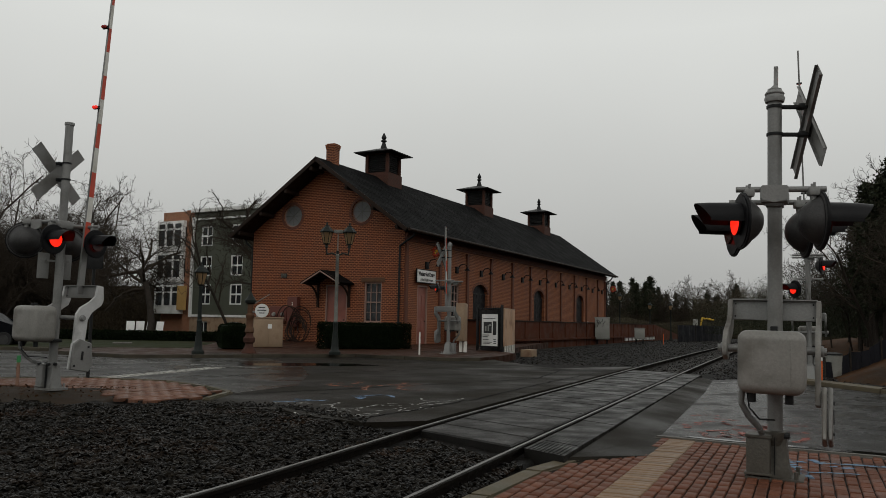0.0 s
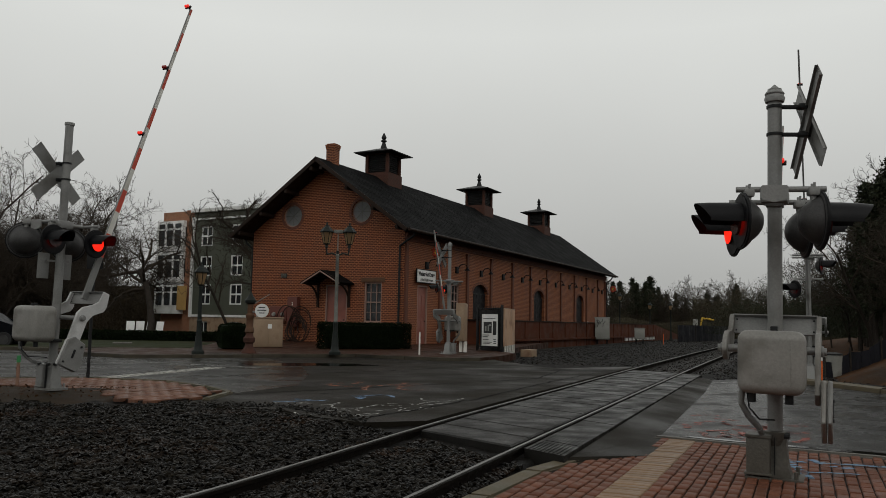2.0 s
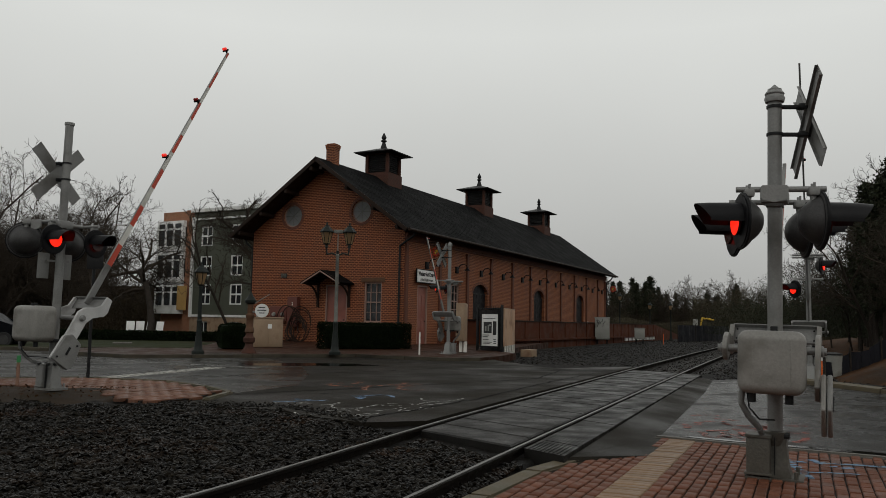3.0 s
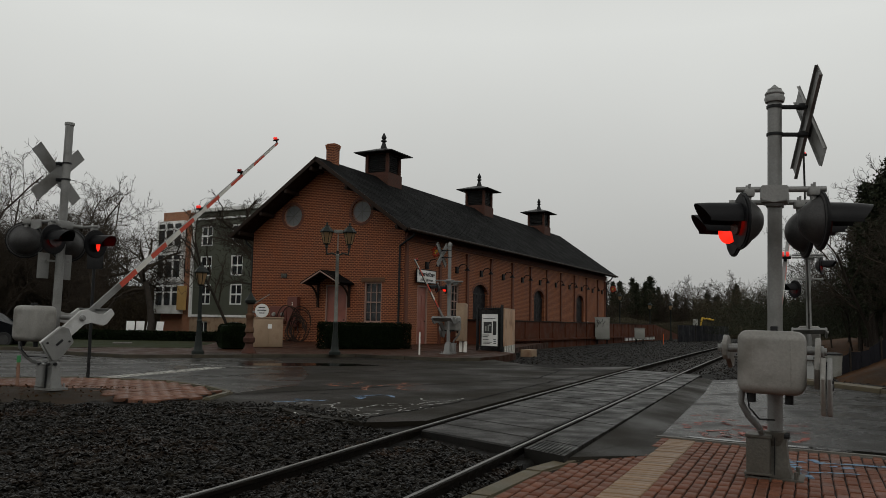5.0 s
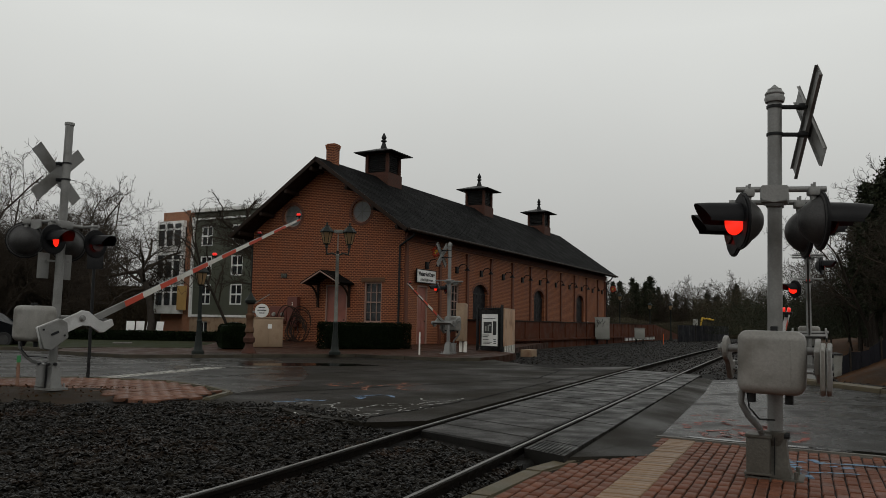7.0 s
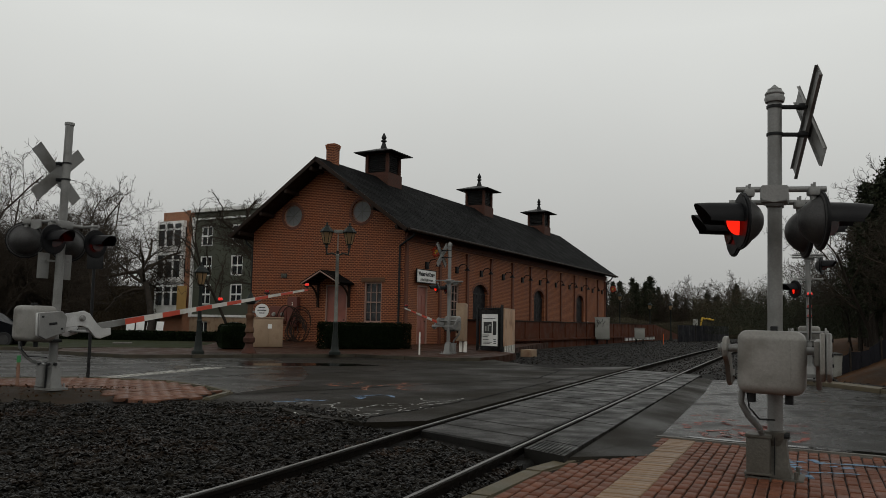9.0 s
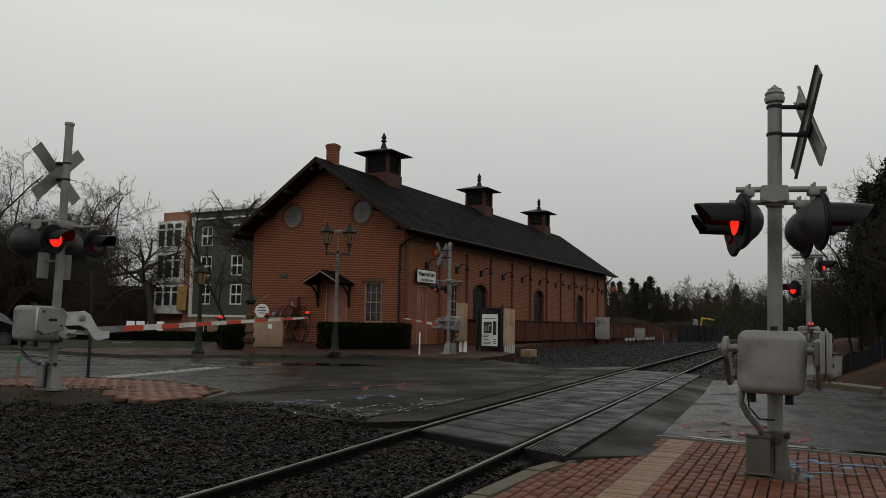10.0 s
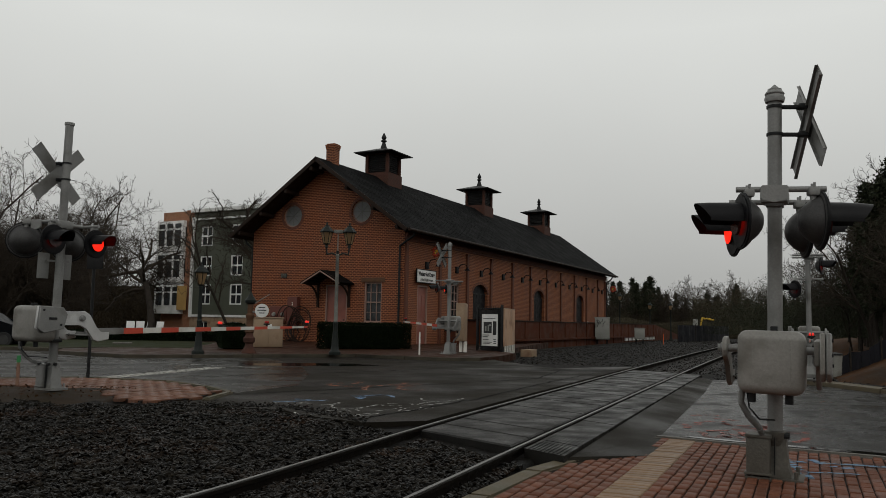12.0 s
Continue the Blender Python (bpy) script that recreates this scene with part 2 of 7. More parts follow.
M_BEIGE = pbr("beige_painted_steel", (0.24, 0.165, 0.105), (0.33, 0.235, 0.155), 1.5, (0.45, 0.7), 0, 0.1, 40, (0.17, 0.095, 0.055), 1.2)
M_PLY = pbr("weathered_plywood", (0.4, 0.25, 0.16), (0.52, 0.34, 0.22), 1.6, (0.55, 0.8), 0, 0.2, 40, (0.28, 0.16, 0.1), 1.5)
M_CABINET = pbr("pale_grey_cabinet", (0.2, 0.2, 0.18), (0.3, 0.3, 0.275), 1.8, (0.4, 0.65), 0.1, 0.1, 40, (0.13, 0.12, 0.1), 1.4)
M_HEDGE = pbr("clipped_evergreen", (0.003, 0.0056, 0.0023), (0.0095, 0.015, 0.0058), 5, (0.6, 0.9), 0, 0.5, 30, island=0.35, spec=0.03)
M_BARK = pbr("wet_bark", (0.018, 0.015, 0.012), (0.05, 0.041, 0.034), 5, (0.6, 0.9), 0, 0.5, 30, spec=0.12)
M_TWIG = pbr("bare_twigs", (0.024, 0.019, 0.0145), (0.06, 0.047, 0.035), 2, (0.6, 0.9), 0, 0.1, 30, spec=0.1)
M_NEEDLE = pbr("pine_needles", (0.0135, 0.0165, 0.0095), (0.036, 0.041, 0.0235), 1.5, (0.6, 0.85), 0, 0.2, 20, island=0.4, spec=0.1)
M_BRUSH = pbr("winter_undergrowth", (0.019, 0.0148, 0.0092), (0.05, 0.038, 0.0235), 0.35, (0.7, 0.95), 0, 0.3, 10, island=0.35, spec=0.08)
# Paler brush: the haze over distance is mixed into its colour.
M_BRUSH_HAZED = pbr("far_wood_hazed", (0.034, 0.0295, 0.02), (0.078, 0.066, 0.044), 0.2, (0.7, 0.95), 0, 0.3, 10, island=0.22, spec=0.08)
M_CAR = pbr("black_car_paint", (0.004, 0.0045, 0.0055), (0.007, 0.0075, 0.009), 4, (0.3, 0.4), 0.0, 0.0, 40, spec=0.03)
M_TYRE = pbr("tyre_rubber", (0.01, 0.01, 0.01), (0.02, 0.02, 0.02), 6, (0.7, 0.9), 0, 0.2, 60)
M_YELLOW = pbr("yellow_paint", (0.5, 0.3, 0.02), (0.6, 0.37, 0.03), 4, (0.4, 0.6), 0, 0.1, 40)
M_ORANGE = pbr("orange_plastic", (0.6, 0.1, 0.02), (0.75, 0.15, 0.03), 4, (0.4, 0.6), 0, 0.05, 40)
M_WREATH = pbr("red_wreath", (0.3, 0.03, 0.014), (0.5, 0.07, 0.022), 8, (0.5, 0.8), 0, 0.1, 40, island=0.4)
M_INK = pbr("printed_black", (0.012, 0.012, 0.012), (0.03, 0.03, 0.03), 8, (0.5, 0.7), 0, 0.0, 60)
M_RUST_PIPE = pbr("rust_red_steel", (0.1, 0.03, 0.022), (0.15, 0.048, 0.035), 4, (0.5, 0.75), 0.1, 0.2, 40)
M_SILT = pbr("black_silt_fabric", (0.006, 0.006, 0.008), (0.014, 0.014, 0.018), 1.5, (0.5, 0.8), 0, 0.4, 12, spec=0.12)
M_WORN_POST = pbr("worn_lamp_post", (0.08, 0.08, 0.07), (0.24, 0.24, 0.215), 3, (0.5, 0.75), 0, 0.2, 50, (0.045, 0.045, 0.038), 1.2, spec=0.2)
M_TINTED = pbr("tinted_car_glass", (0.006, 0.006, 0.006), (0.011, 0.011, 0.012), 4, (0.12, 0.25), 0, 0.0, 40, spec=0.12)
M_LAMP_PANE = glass("amber_lamp_glass", (0.24, 0.15, 0.075), 0.3)
M_BASE_DIRTY = pbr("dirty_base_casting", (0.06, 0.055, 0.045), (0.12, 0.11, 0.092), 3.0, (0.5, 0.75), 0.1, 0.2, 50, (0.045, 0.037, 0.028), 2.2)
M_CABLE = pbr("old_brown_cable", (0.014, 0.009, 0.007), (0.04, 0.024, 0.017), 4, (0.5, 0.8), 0, 0.2, 40, spec=0.15)
M_PUDDLE = pbr("standing_water", (0.006, 0.006, 0.0058), (0.009, 0.009, 0.0085), 1.5, (0.02, 0.1), 0, 0.02, 30, spec=0.28)
M_PIPE_WHITE = pbr("white_plastic_post", (0.6, 0.58, 0.52), (0.72, 0.7, 0.65), 5, (0.4, 0.6), 0, 0.05, 40)


# ---- mesh helpers ----
def mesh_of(bm, name, material, smooth=False):
    me = bpy.data.meshes.new(name)
    bmesh.ops.recalc_face_normals(bm, faces=bm.faces[:])
    bm.to_mesh(me)
    bm.free()
    me.materials.append(material)
    if smooth:
        for p in me.polygons:
            p.use_smooth = True
        me.set_sharp_from_angle(angle=radians(38))
    return me


def part(name, bm, material, parent, label="", smooth=True):
    ob = new(name, mesh_of(bm, name, material, smooth))
    ob.parent = parent
    if label:
        tagged(ob, label)
    return ob


def thing(name, m, label, category, group="", kind=""):
    ob = new(name)
    ob.empty_display_size = 0.2
    ob.matrix_basis = m
    return tagged(ob, label, category, group, kind)


def solo(name, bm, material, label, category, kind="", group="", m=None, smooth=True):
    ob = new(name, mesh_of(bm, name, material, smooth))
    if m is not None:
        ob.matrix_basis = m
    return tagged(ob, label, category, group, kind)


def box(bm, c, s, m=None, bevel=0.0, rounds=2):
    g = bmesh.ops.create_cube(bm, size=1.0)
    vs = g["verts"]
    t = Matrix.Translation(c) @ Matrix.Diagonal((*s, 1))
    bmesh.ops.transform(bm, matrix=(m @ t) if m is not None else t, verts=vs)
    if bevel:
        es = list({e for v in vs for e in v.link_edges})
        bmesh.ops.bevel(bm, geom=es, offset=bevel, segments=rounds, profile=0.5 if rounds > 2 else 0.6, affect="EDGES")
    return bm


def rod(bm, a, b, r0, r1=None, seg=12, caps=True):
    a, b = Vector(a), Vector(b)
    d = b - a
    q = d.to_track_quat("Z", "Y").to_matrix().to_4x4()
    bmesh.ops.create_cone(bm, cap_ends=caps, segments=seg, radius1=r0, radius2=r0 if r1 is None else r1, depth=d.length,
                          matrix=Matrix.Translation((a + b) / 2) @ q)
    return bm


def tube(bm, pts, r, seg=8):
    for a, b in zip(pts[:-1], pts[1:]):
        rod(bm, a, b, r, r, seg)
    for p in pts[1:-1]:
        bmesh.ops.create_uvsphere(bm, u_segments=seg, v_segments=5, radius=r, matrix=Matrix.Translation(p))
    return bm


def lathe(bm, prof, seg=16, m=None):
    """Turned body round z from (radius, height) pairs."""
    rings = []
    for r, z in prof:
        ring = []
        for k in range(seg):
            a = 2 * math.pi * k / seg
            p = Vector((r * math.cos(a), r * math.sin(a), z))
            ring.append(bm.verts.new(m @ p if m is not None else p))
        rings.append(ring)
    for r0, r1 in zip(rings[:-1], rings[1:]):
        for k in range(seg):
            bm.faces.new((r0[k], r0[(k + 1) % seg], r1[(k + 1) % seg], r1[k]))
    bm.faces.new(rings[0][::-1])
    bm.faces.new(rings[-1])
    return bm


def slab(bm, outline, z0, z1, m=None):
    """A flat outline in x, y drawn up from z0 to z1."""
    lo = [bm.verts.new((m @ Vector((x, y, z0))) if m is not None else (x, y, z0)) for x, y in outline]
    hi = [bm.verts.new((m @ Vector((x, y, z1))) if m is not None else (x, y, z1)) for x, y in outline]
    n = len(lo)
    bm.faces.new(lo[::-1])
    bm.faces.new(hi)
    for k in range(n):
        bm.faces.new((lo[k], lo[(k + 1) % n], hi[(k + 1) % n], hi[k]))
    return bm


UPRIGHT_X = Matrix(((1, 0, 0, 0), (0, 0, -1, 0), (0, 1, 0, 0), (0, 0, 0, 1)))  # outline x, y becomes x, z; depth along -y
UPRIGHT_Y = Matrix(((0, 0, 1, 0), (1, 0, 0, 0), (0, 1, 0, 0), (0, 0, 0, 1)))  # outline x, y becomes y, z; depth along x


def B():
    return bmesh.new()


def from_lists(name, verts, faces, material, smooth=False):
    me = bpy.data.meshes.new(name)
    me.from_pydata(verts, [], faces)
    me.materials.append(material)
    if smooth:
        for p in me.polygons:
            p.use_smooth = True
    me.update()
    return me


def azimuth(a):
    return Vector((math.sin(radians(a)), math.cos(radians(a)), 0))


# ---- ground, track and road ----
def track_x(y):
    return 0.44 + 0.413 * (y - 9.5) + 0.00035 * (y - 9.5) ** 2


def beside(y, u):
    """The place u metres to the right of the track's centre line, level with y on it."""
    s = 0.413 + 0.0007 * (y - 9.5)
    n = Vector((1, -s)).normalized()
    return (track_x(y) + n.x * u, y + n.y * u)


def off_track(x, y):
    s = 0.413 + 0.0007 * (y - 9.5)
    return (x - track_x(y)) / math.sqrt(1 + s * s)


bm = B()
slab(bm, [(-900, -300), (900, -300), (900, 1500), (-900, 1500)], -0.6, -0.24)
solo("ground", bm, M_EARTH, "bare dark winter earth reaching to the woods", "ground", "structure", smooth=False)


def relief(name, xs, ys, height, material, label, category, kind="structure"):
    """A piece of open ground whose height is a function of the place."""
    vs = [(x, y, height(x, y)) for y in ys for x in xs]
    w = len(xs)
    fs = [(j * w + i, j * w + i + 1, (j + 1) * w + i + 1, (j + 1) * w + i) for j in range(len(ys) - 1) for i in range(w - 1)]
    return tagged(new(name, from_lists(name, vs, fs, material, True)), label, category, "", kind)


def ballast_height(x, y):
    u = off_track(x, y)
    n = 0.035 * noise.noise((x * 2.3, y * 2.3, 1)) + 0.03 * noise.noise((x * 7, y * 7, 4))
    if u > 1.0:
        return -0.2
    if u > -0.8:
        return -0.1 + n * 0.5
    return -0.1 + min(1.0, (-0.8 - u) / 1.6) * 0.05 + n * 0.8 + 0.03 * max(0.0, min(1.0, (y - 9.0) / 1.5))


relief("ballast_near", list(np.arange(-16, 3.0, 0.13)), list(np.arange(-10.0, 14.5, 0.14)), ballast_height, M_BALLAST,
       "dark wet crushed-stone ballast beside the rails", "ballast")
bm = B()
pts = [beside(y, -9.5) for y in range(20, 170, 6)] + [beside(y, 8) for y in range(164, 16, -6)]
slab(bm, pts, -0.5, -0.16)
solo("ballast_far", bm, M_BALLAST, "dark stone ballast along the track past the crossing", "ballast", "structure", smooth=False)

# loose stones
ICO = [(0, 0, 1), (0.894, 0, 0.447), (0.276, 0.851, 0.447), (-0.724, 0.526, 0.447), (-0.724, -0.526, 0.447), (0.276, -0.851, 0.447),
       (0.724, 0.526, -0.447), (-0.276, 0.851, -0.447), (-0.894, 0, -0.447), (-0.276, -0.851, -0.447), (0.724, -0.526, -0.447), (0, 0, -1)]
ICO_F = [(0, 1, 2), (0, 2, 3), (0, 3, 4), (0, 4, 5), (0, 5, 1), (1, 6, 2), (2, 7, 3), (3, 8, 4), (4, 9, 5), (5, 10, 1),
         (6, 7, 2), (7, 8, 3), (8, 9, 4), (9, 10, 5), (10, 6, 1), (11, 7, 6), (11, 8, 7), (11, 9, 8), (11, 10, 9), (11, 6, 10)]


def stones(name, places, label, rng):
    base = np.array(ICO)
    vs, fs = [], []
    for k, (x, y, z, r) in enumerate(places):
        v = base * (1 + rng.uniform(-0.36, 0.36, (12, 1))) * r * rng.uniform((0.85, 0.55, 0.3), (1.5, 1.0, 0.65))
        e = Euler(rng.uniform(-0.6, 0.6, 2).tolist() + [rng.uniform(0, 6.28)]).to_matrix()
        v = v @ np.array(e).T + (x, y, z + r * 0.22)
        vs += v.tolist()
        fs += [(a + 12 * k, b + 12 * k, c + 12 * k) for a, b, c in ICO_F]
    return tagged(new(name, from_lists(name, vs, fs, M_STONE)), label, "ballast stones", "", "stuff")


rng = np.random.default_rng(4)
near, far = [], []


def open_ballast(x, y):
    u = off_track(x, y)
    if -0.8 < u < -0.58 or 0.7 < u < 0.81 or u > 0.97:
        return False
    if u < -0.86:
        edge = 0.15 + ( 12.6 if x < -5.8 else (11.5 if x < -2.2 else 11.5 - (x + 2.2) * 1.2))
        return y < edge + 0.25 * noise.noise((x * 1.7, 3, 0))
    return y < 9.75 - (u + 0.86) * 1.05


while len(near) < 28000:
    y = 5.2 + 8.0 * rng.random() ** 1.5
    x = rng.uniform(-0.62 * y - 0.6, 1.4)
    if open_ballast(x, y):
        near.append((x, y, ballast_height(x, y), rng.uniform(0.014, 0.034)))
while len(near) < 29000:
    x, d = rng.uniform(-4.4, -0.9), abs(rng.normal(0, 0.28))
    y = (11.5 if x < -2.2 else 11.5 - (x + 2.2) * 1.2) + 0.1 + d
    if off_track(x, y) < -1.0:
        near.append((x, y, 0.002, rng.uniform(0.008, 0.026)))
stones("ballast_stones", near, "loose angular grey trap-rock stones, wet", rng)
while len(far) < 15000:
    y = 20 + 60 * rng.random() ** 1.4
    u = rng.uniform(-9, 6)
    if (y > 24.5 or (u > 1.5 and y > 21.5) or u < -3.4 and y > 25) and min(abs(u - 0.755), abs(u + 0.755)) > 0.1:
        if y < 28 and u < -1.5 and y < 27.6 + u * 0.2:
            continue
        x, yy = beside(y, u)
        far.append((x, yy, -0.16, rng.uniform(0.02, 0.042)))
stones("ballast_stones_far", far, "grey ballast stones spread along the far track", rng)


# rails: foot, web and a polished head
def rail(u):
    ys = list(np.arange(-12, 60, 1.5)) + list(np.arange(60, 170, 6))
    for nm, prof, mat in (("rail_web", [(-0.07, -0.16), (0.07, -0.16), (0.06, -0.145), (0.012, -0.13), (0.012, -0.05), (0.034, -0.04),
                                        (0.034, -0.012), (-0.034, -0.012), (-0.034, -0.04), (-0.012, -0.05), (-0.012, -0.13), (-0.06, -0.145)], M_RAIL_SIDE),
                          ("rail_head", [(-0.017, -0.012), (0.017, -0.012), (0.017, -0.002), (0.011, 0.001), (-0.011, 0.001), (-0.017, -0.002)], M_RAIL_TOP)):
        vs, fs, n = [], [], len(prof)
        for y in ys:
            for du, z in prof:
                ease = 0.12 * min(1.0, max(0.0, (9.8 - y) / 3.6)) if u < 0 else 0.0
                vs.append((*beside(y, u + du + ease), z))
        for j in range(len(ys) - 1):
            for i in range(n):
                a, b = j * n + i, j * n + (i + 1) % n
                fs.append((a, b, b + n, a + n))
        fs += [tuple(range(n))[::-1], tuple(range((len(ys) - 1) * n, len(ys) * n))]
        yield nm, from_lists(nm, vs, fs, mat)


for u in (-0.755, 0.755):
    r = thing("rail", Matrix.Identity(4), "steel rail with a bright worn head and dark web", "rail", "rails of the track")
    for nm, me in rail(u):
        new(nm, me).parent = r

for y in [float(v) for v in np.arange(4.0, 9.0, 0.56)] + [float(v) for v in np.arange(25, 60, 0.56)]:
    bm = B()
    box(bm, (0, 0, 0), (2.5, 0.2, 0.15), bevel=0.01)
    solo("sleeper", bm, M_SLEEPER, "dark tarred timber sleeper sunk in ballast", "sleeper", "", "sleepers", pose(*beside(y, 0), -0.232, 0, 0, -23.3))

# asphalt
bm = B()
slab(bm, [(-90, 26), (-30, 19.5), (-8.4, 15.4), (-4.3, 11.9), (-3.6, 11.75), (-2.2, 11.35), (-1.6, 10.6), (-0.95, 10.1), beside(10.05, -0.9),
          beside(14, -0.9), beside(20, -0.9), beside(24.6, -0.9), (4.6, 24.2), (3.3, 23.2), (2.6, 25), (1.9, 27.2), (1.6, 34), (-90, 75)], -0.45, 0.0)
solo("road", bm, M_ASPHALT, "dark wet asphalt road with faint puddles", "road", "structure", smooth=False)
bm = B()
inner = [(*beside(8.55, 1.335), -0.04), (*beside(12, 1.335), -0.026), (*beside(16, 1.335), -0.022), (*beside(21, 1.335), -0.02)]
outer = [(*beside(10.75, 1.88), -0.088), (*beside(13, 1.86), -0.087), (*beside(17, 1.82), -0.086), (*beside(21.3, 1.66), -0.085)]
row = [bm.verts.new(p) for p in inner] + [bm.verts.new(p) for p in outer[::-1]]
low = [bm.verts.new((v.co.x, v.co.y, -0.4)) for v in row]
bm.faces.new(row)
for k in range(len(row)):
    bm.faces.new((row[k], row[(k + 1) % len(row)], low[(k + 1) % len(row)], low[k]))
corner = [bm.verts.new(p) for p in ((*beside(8.55, 1.335), -0.0405), (1.2, 7.95, -0.088), (2.35, 8.55, -0.089), (*beside(10.75, 1.88), -0.0885))]
bm.faces.new(corner)
solo("road_strip", bm, M_ASPHALT, "dark new asphalt strip beside the crossing panels", "road", "structure", smooth=False)
bm = B()
slab(bm, [beside(10.75, 1.882), (2.66, 9.9), (4.7, 8.5), (9, 5.6), (40, -14), (70, 20), (14, 14.8), (9.25, 17.3), (8.5, 21.6), beside(21.3, 1.662), beside(17, 1.822), beside(13, 1.862)], -0.4, -0.087)
solo("road_east", bm, M_ASPHALT_PATCH, "old grey asphalt shining with rain", "road", "structure", smooth=False)

bm = B()
slab(bm, [(-90, 26.2), (-30, 19.8), (-8.4, 15.66), (-7.1, 16.3), (-5.2, 15.75), (-4.1, 14.65), (-3.4, 13.7), (-2.7, 15.4), (-3.0, 18.6), (-3.9, 22.6), (-5.6, 25.9),
          (-9.4, 24.25), (-12.6, 26.05), (-14.2, 28.3), (-60, 38.2), (-90, 45)], -0.3, 0.0045)
solo("street", bm, M_STREET, "older grey street asphalt shining with rain", "road", "structure", smooth=False)

# crossing panels
panels = thing("crossing_surface", Matrix.Identity(4), "black rubber and asphalt panels between and beside the rails", "crossing panels")
ys_p = [9.35 + 0.6175 * k for k in range(23)]
for k, (a, b) in enumerate(zip(ys_p[:-1], ys_p[1:])):
    bm = B()
    slab(bm, [beside(a + 0.005, -0.64), beside(a + 0.005 - 0.62, 0.66), beside(b - 0.005 - 0.62, 0.66), beside(b - 0.005, -0.64)], -0.2, -0.006 + 0.003 * ((k * 7) % 3 - 1))
    bmesh.ops.bevel(bm, geom=[e for e in bm.edges if e.verts[0].co.z > -0.1 and e.verts[1].co.z > -0.1], offset=0.016, segments=1, affect="EDGES")
    part("gauge_panel", bm, M_PANEL, panels)
    bm = B()
    slab(bm, [beside(a - 0.72, 0.84), beside(a - 0.98, 1.32), beside(b - 0.985, 1.32), beside(b - 0.725, 0.84)], -0.2, -0.004 + 0.002 * ((k * 5) % 3 - 1))
    part("field_panel", bm, M_PANEL, panels)
    for g in range(9 if k < 2 else 0):
        bm = B()
        u = 0.88 + 0.048 * g
        slab(bm, [beside(a - 0.75 - (u - 0.84) * 0.54 + 0.05, u), beside(a - 0.75 - (u - 0.8) * 0.54 + 0.05, u + 0.014),
                  beside(b - 0.78 - (u - 0.8) * 0.54, u + 0.014), beside(b - 0.78 - (u - 0.84) * 0.54, u)], -0.02, 0.0015)
        part("rib", bm, M_PANEL, panels)

# pavements, kerbs and lawn by the freight house
WALK = [(-9.4, 24.5), (-6.0, 26.2), (-2.9, 27.9), (-1.2, 26.9), (0.3, 26.3), (1.3, 26.9), (2.0, 28.4), (2.9, 31.6), (2.2, 33.5), (9.0, 60), (-2, 62), (-12, 38), (-14, 31), (-12.5, 26.4)]
bm = B()
slab(bm, WALK, -0.4, 0.1)
solo("pavement", bm, pbr("wet_red_pavement", (0.024, 0.0098, 0.0052), (0.052, 0.0205, 0.0105), 2, (0.4, 0.7), 0, 0.4, 14, (0.02, 0.0105, 0.0065), 0.5, spec=0.1),
     "wet reddish brick pavement before the freight house", "pavement", "structure", smooth=False)


def kerb_run(name, line, width, z0, z1, mat, label, length=1.8):
    t = thing(name, Matrix.Identity(4), label, "kerb", "", "structure")
    for a, b in zip(line[:-1], line[1:]):
        a, b = Vector(a), Vector(b)
        n = max(1, round((b - a).length / length))
        side = Vector((-(b - a).y, (b - a).x)).normalized() * width
        for k in range(n):
            p, q = a.lerp(b, k / n + 0.004 / n), a.lerp(b, (k + 1) / n - 0.008 / n)
            bm = B()
            slab(bm, [p, q, q + side, p + side], z0, z1)
            bmesh.ops.bevel(bm, geom=[e for e in bm.edges if e.verts[0].co.z > z1 - 0.01 and e.verts[1].co.z > z1 - 0.01], offset=0.02, segments=2, affect="EDGES")
            part("kerb_stone", bm, mat, t)
    return t


kerb_run("kerb_freight_house", [(-12.5, 26.2), (-9.4, 24.35), (-6.0, 26.05), (-2.9, 27.75), (-1.2, 26.75), (0.3, 26.15), (1.3, 26.75)], 0.16, -0.3, 0.108, M_KERB_DARK, "damp worn concrete kerb along the pavement")
bm = B()
slab(bm, [(-60, 38), (-13.5, 28.2), (-12.2, 30), (-9.5, 31.0), (-10.5, 38), (-60, 70)], -0.2, 0.107)
solo("lawn", bm, M_GRASS, "dull green winter lawn beside the street", "lawn", "structure", smooth=False)
kerb_run("kerb_lawn", [(-60, 37.8), (-13.5, 28.05), (-12.2, 29.85)], 0.15, -0.3, 0.12, M_KERB_DARK, "damp concrete kerb before the lawn", 3)

# bank on the far right of the street
def bank_height(x, y):
    d = max(0.0, min(off_track(x, y) - 4.4, x - 10.6 - max(0.0, 21.5 - y) * 1.3) / 1.2)
    return -0.26 + min(2.6, (0.1 + 0.32 * min(1.0, max(0.0, (36 - y) / 8))) * d + 0.016 * d * d) + 0.1 * noise.noise((x * 0.5, y * 0.5, 7)) * min(1, d) + 0.03 * noise.noise((x * 2.5, y * 2.5, 2))


relief("bank", list(np.arange(9.0, 70, 0.7)), list(np.arange(15, 100, 0.9)), bank_height, M_LEAF_LITTER, "bank of wet brown leaf litter", "bank")
kerb_run("kerb_east", [(8.55, 21.5), (9.3, 17.3), (14.05, 14.6), (40, 0)], 0.55, -0.3, 0.0, M_KERB, "pale concrete kerb and walk across the street", 2.2)


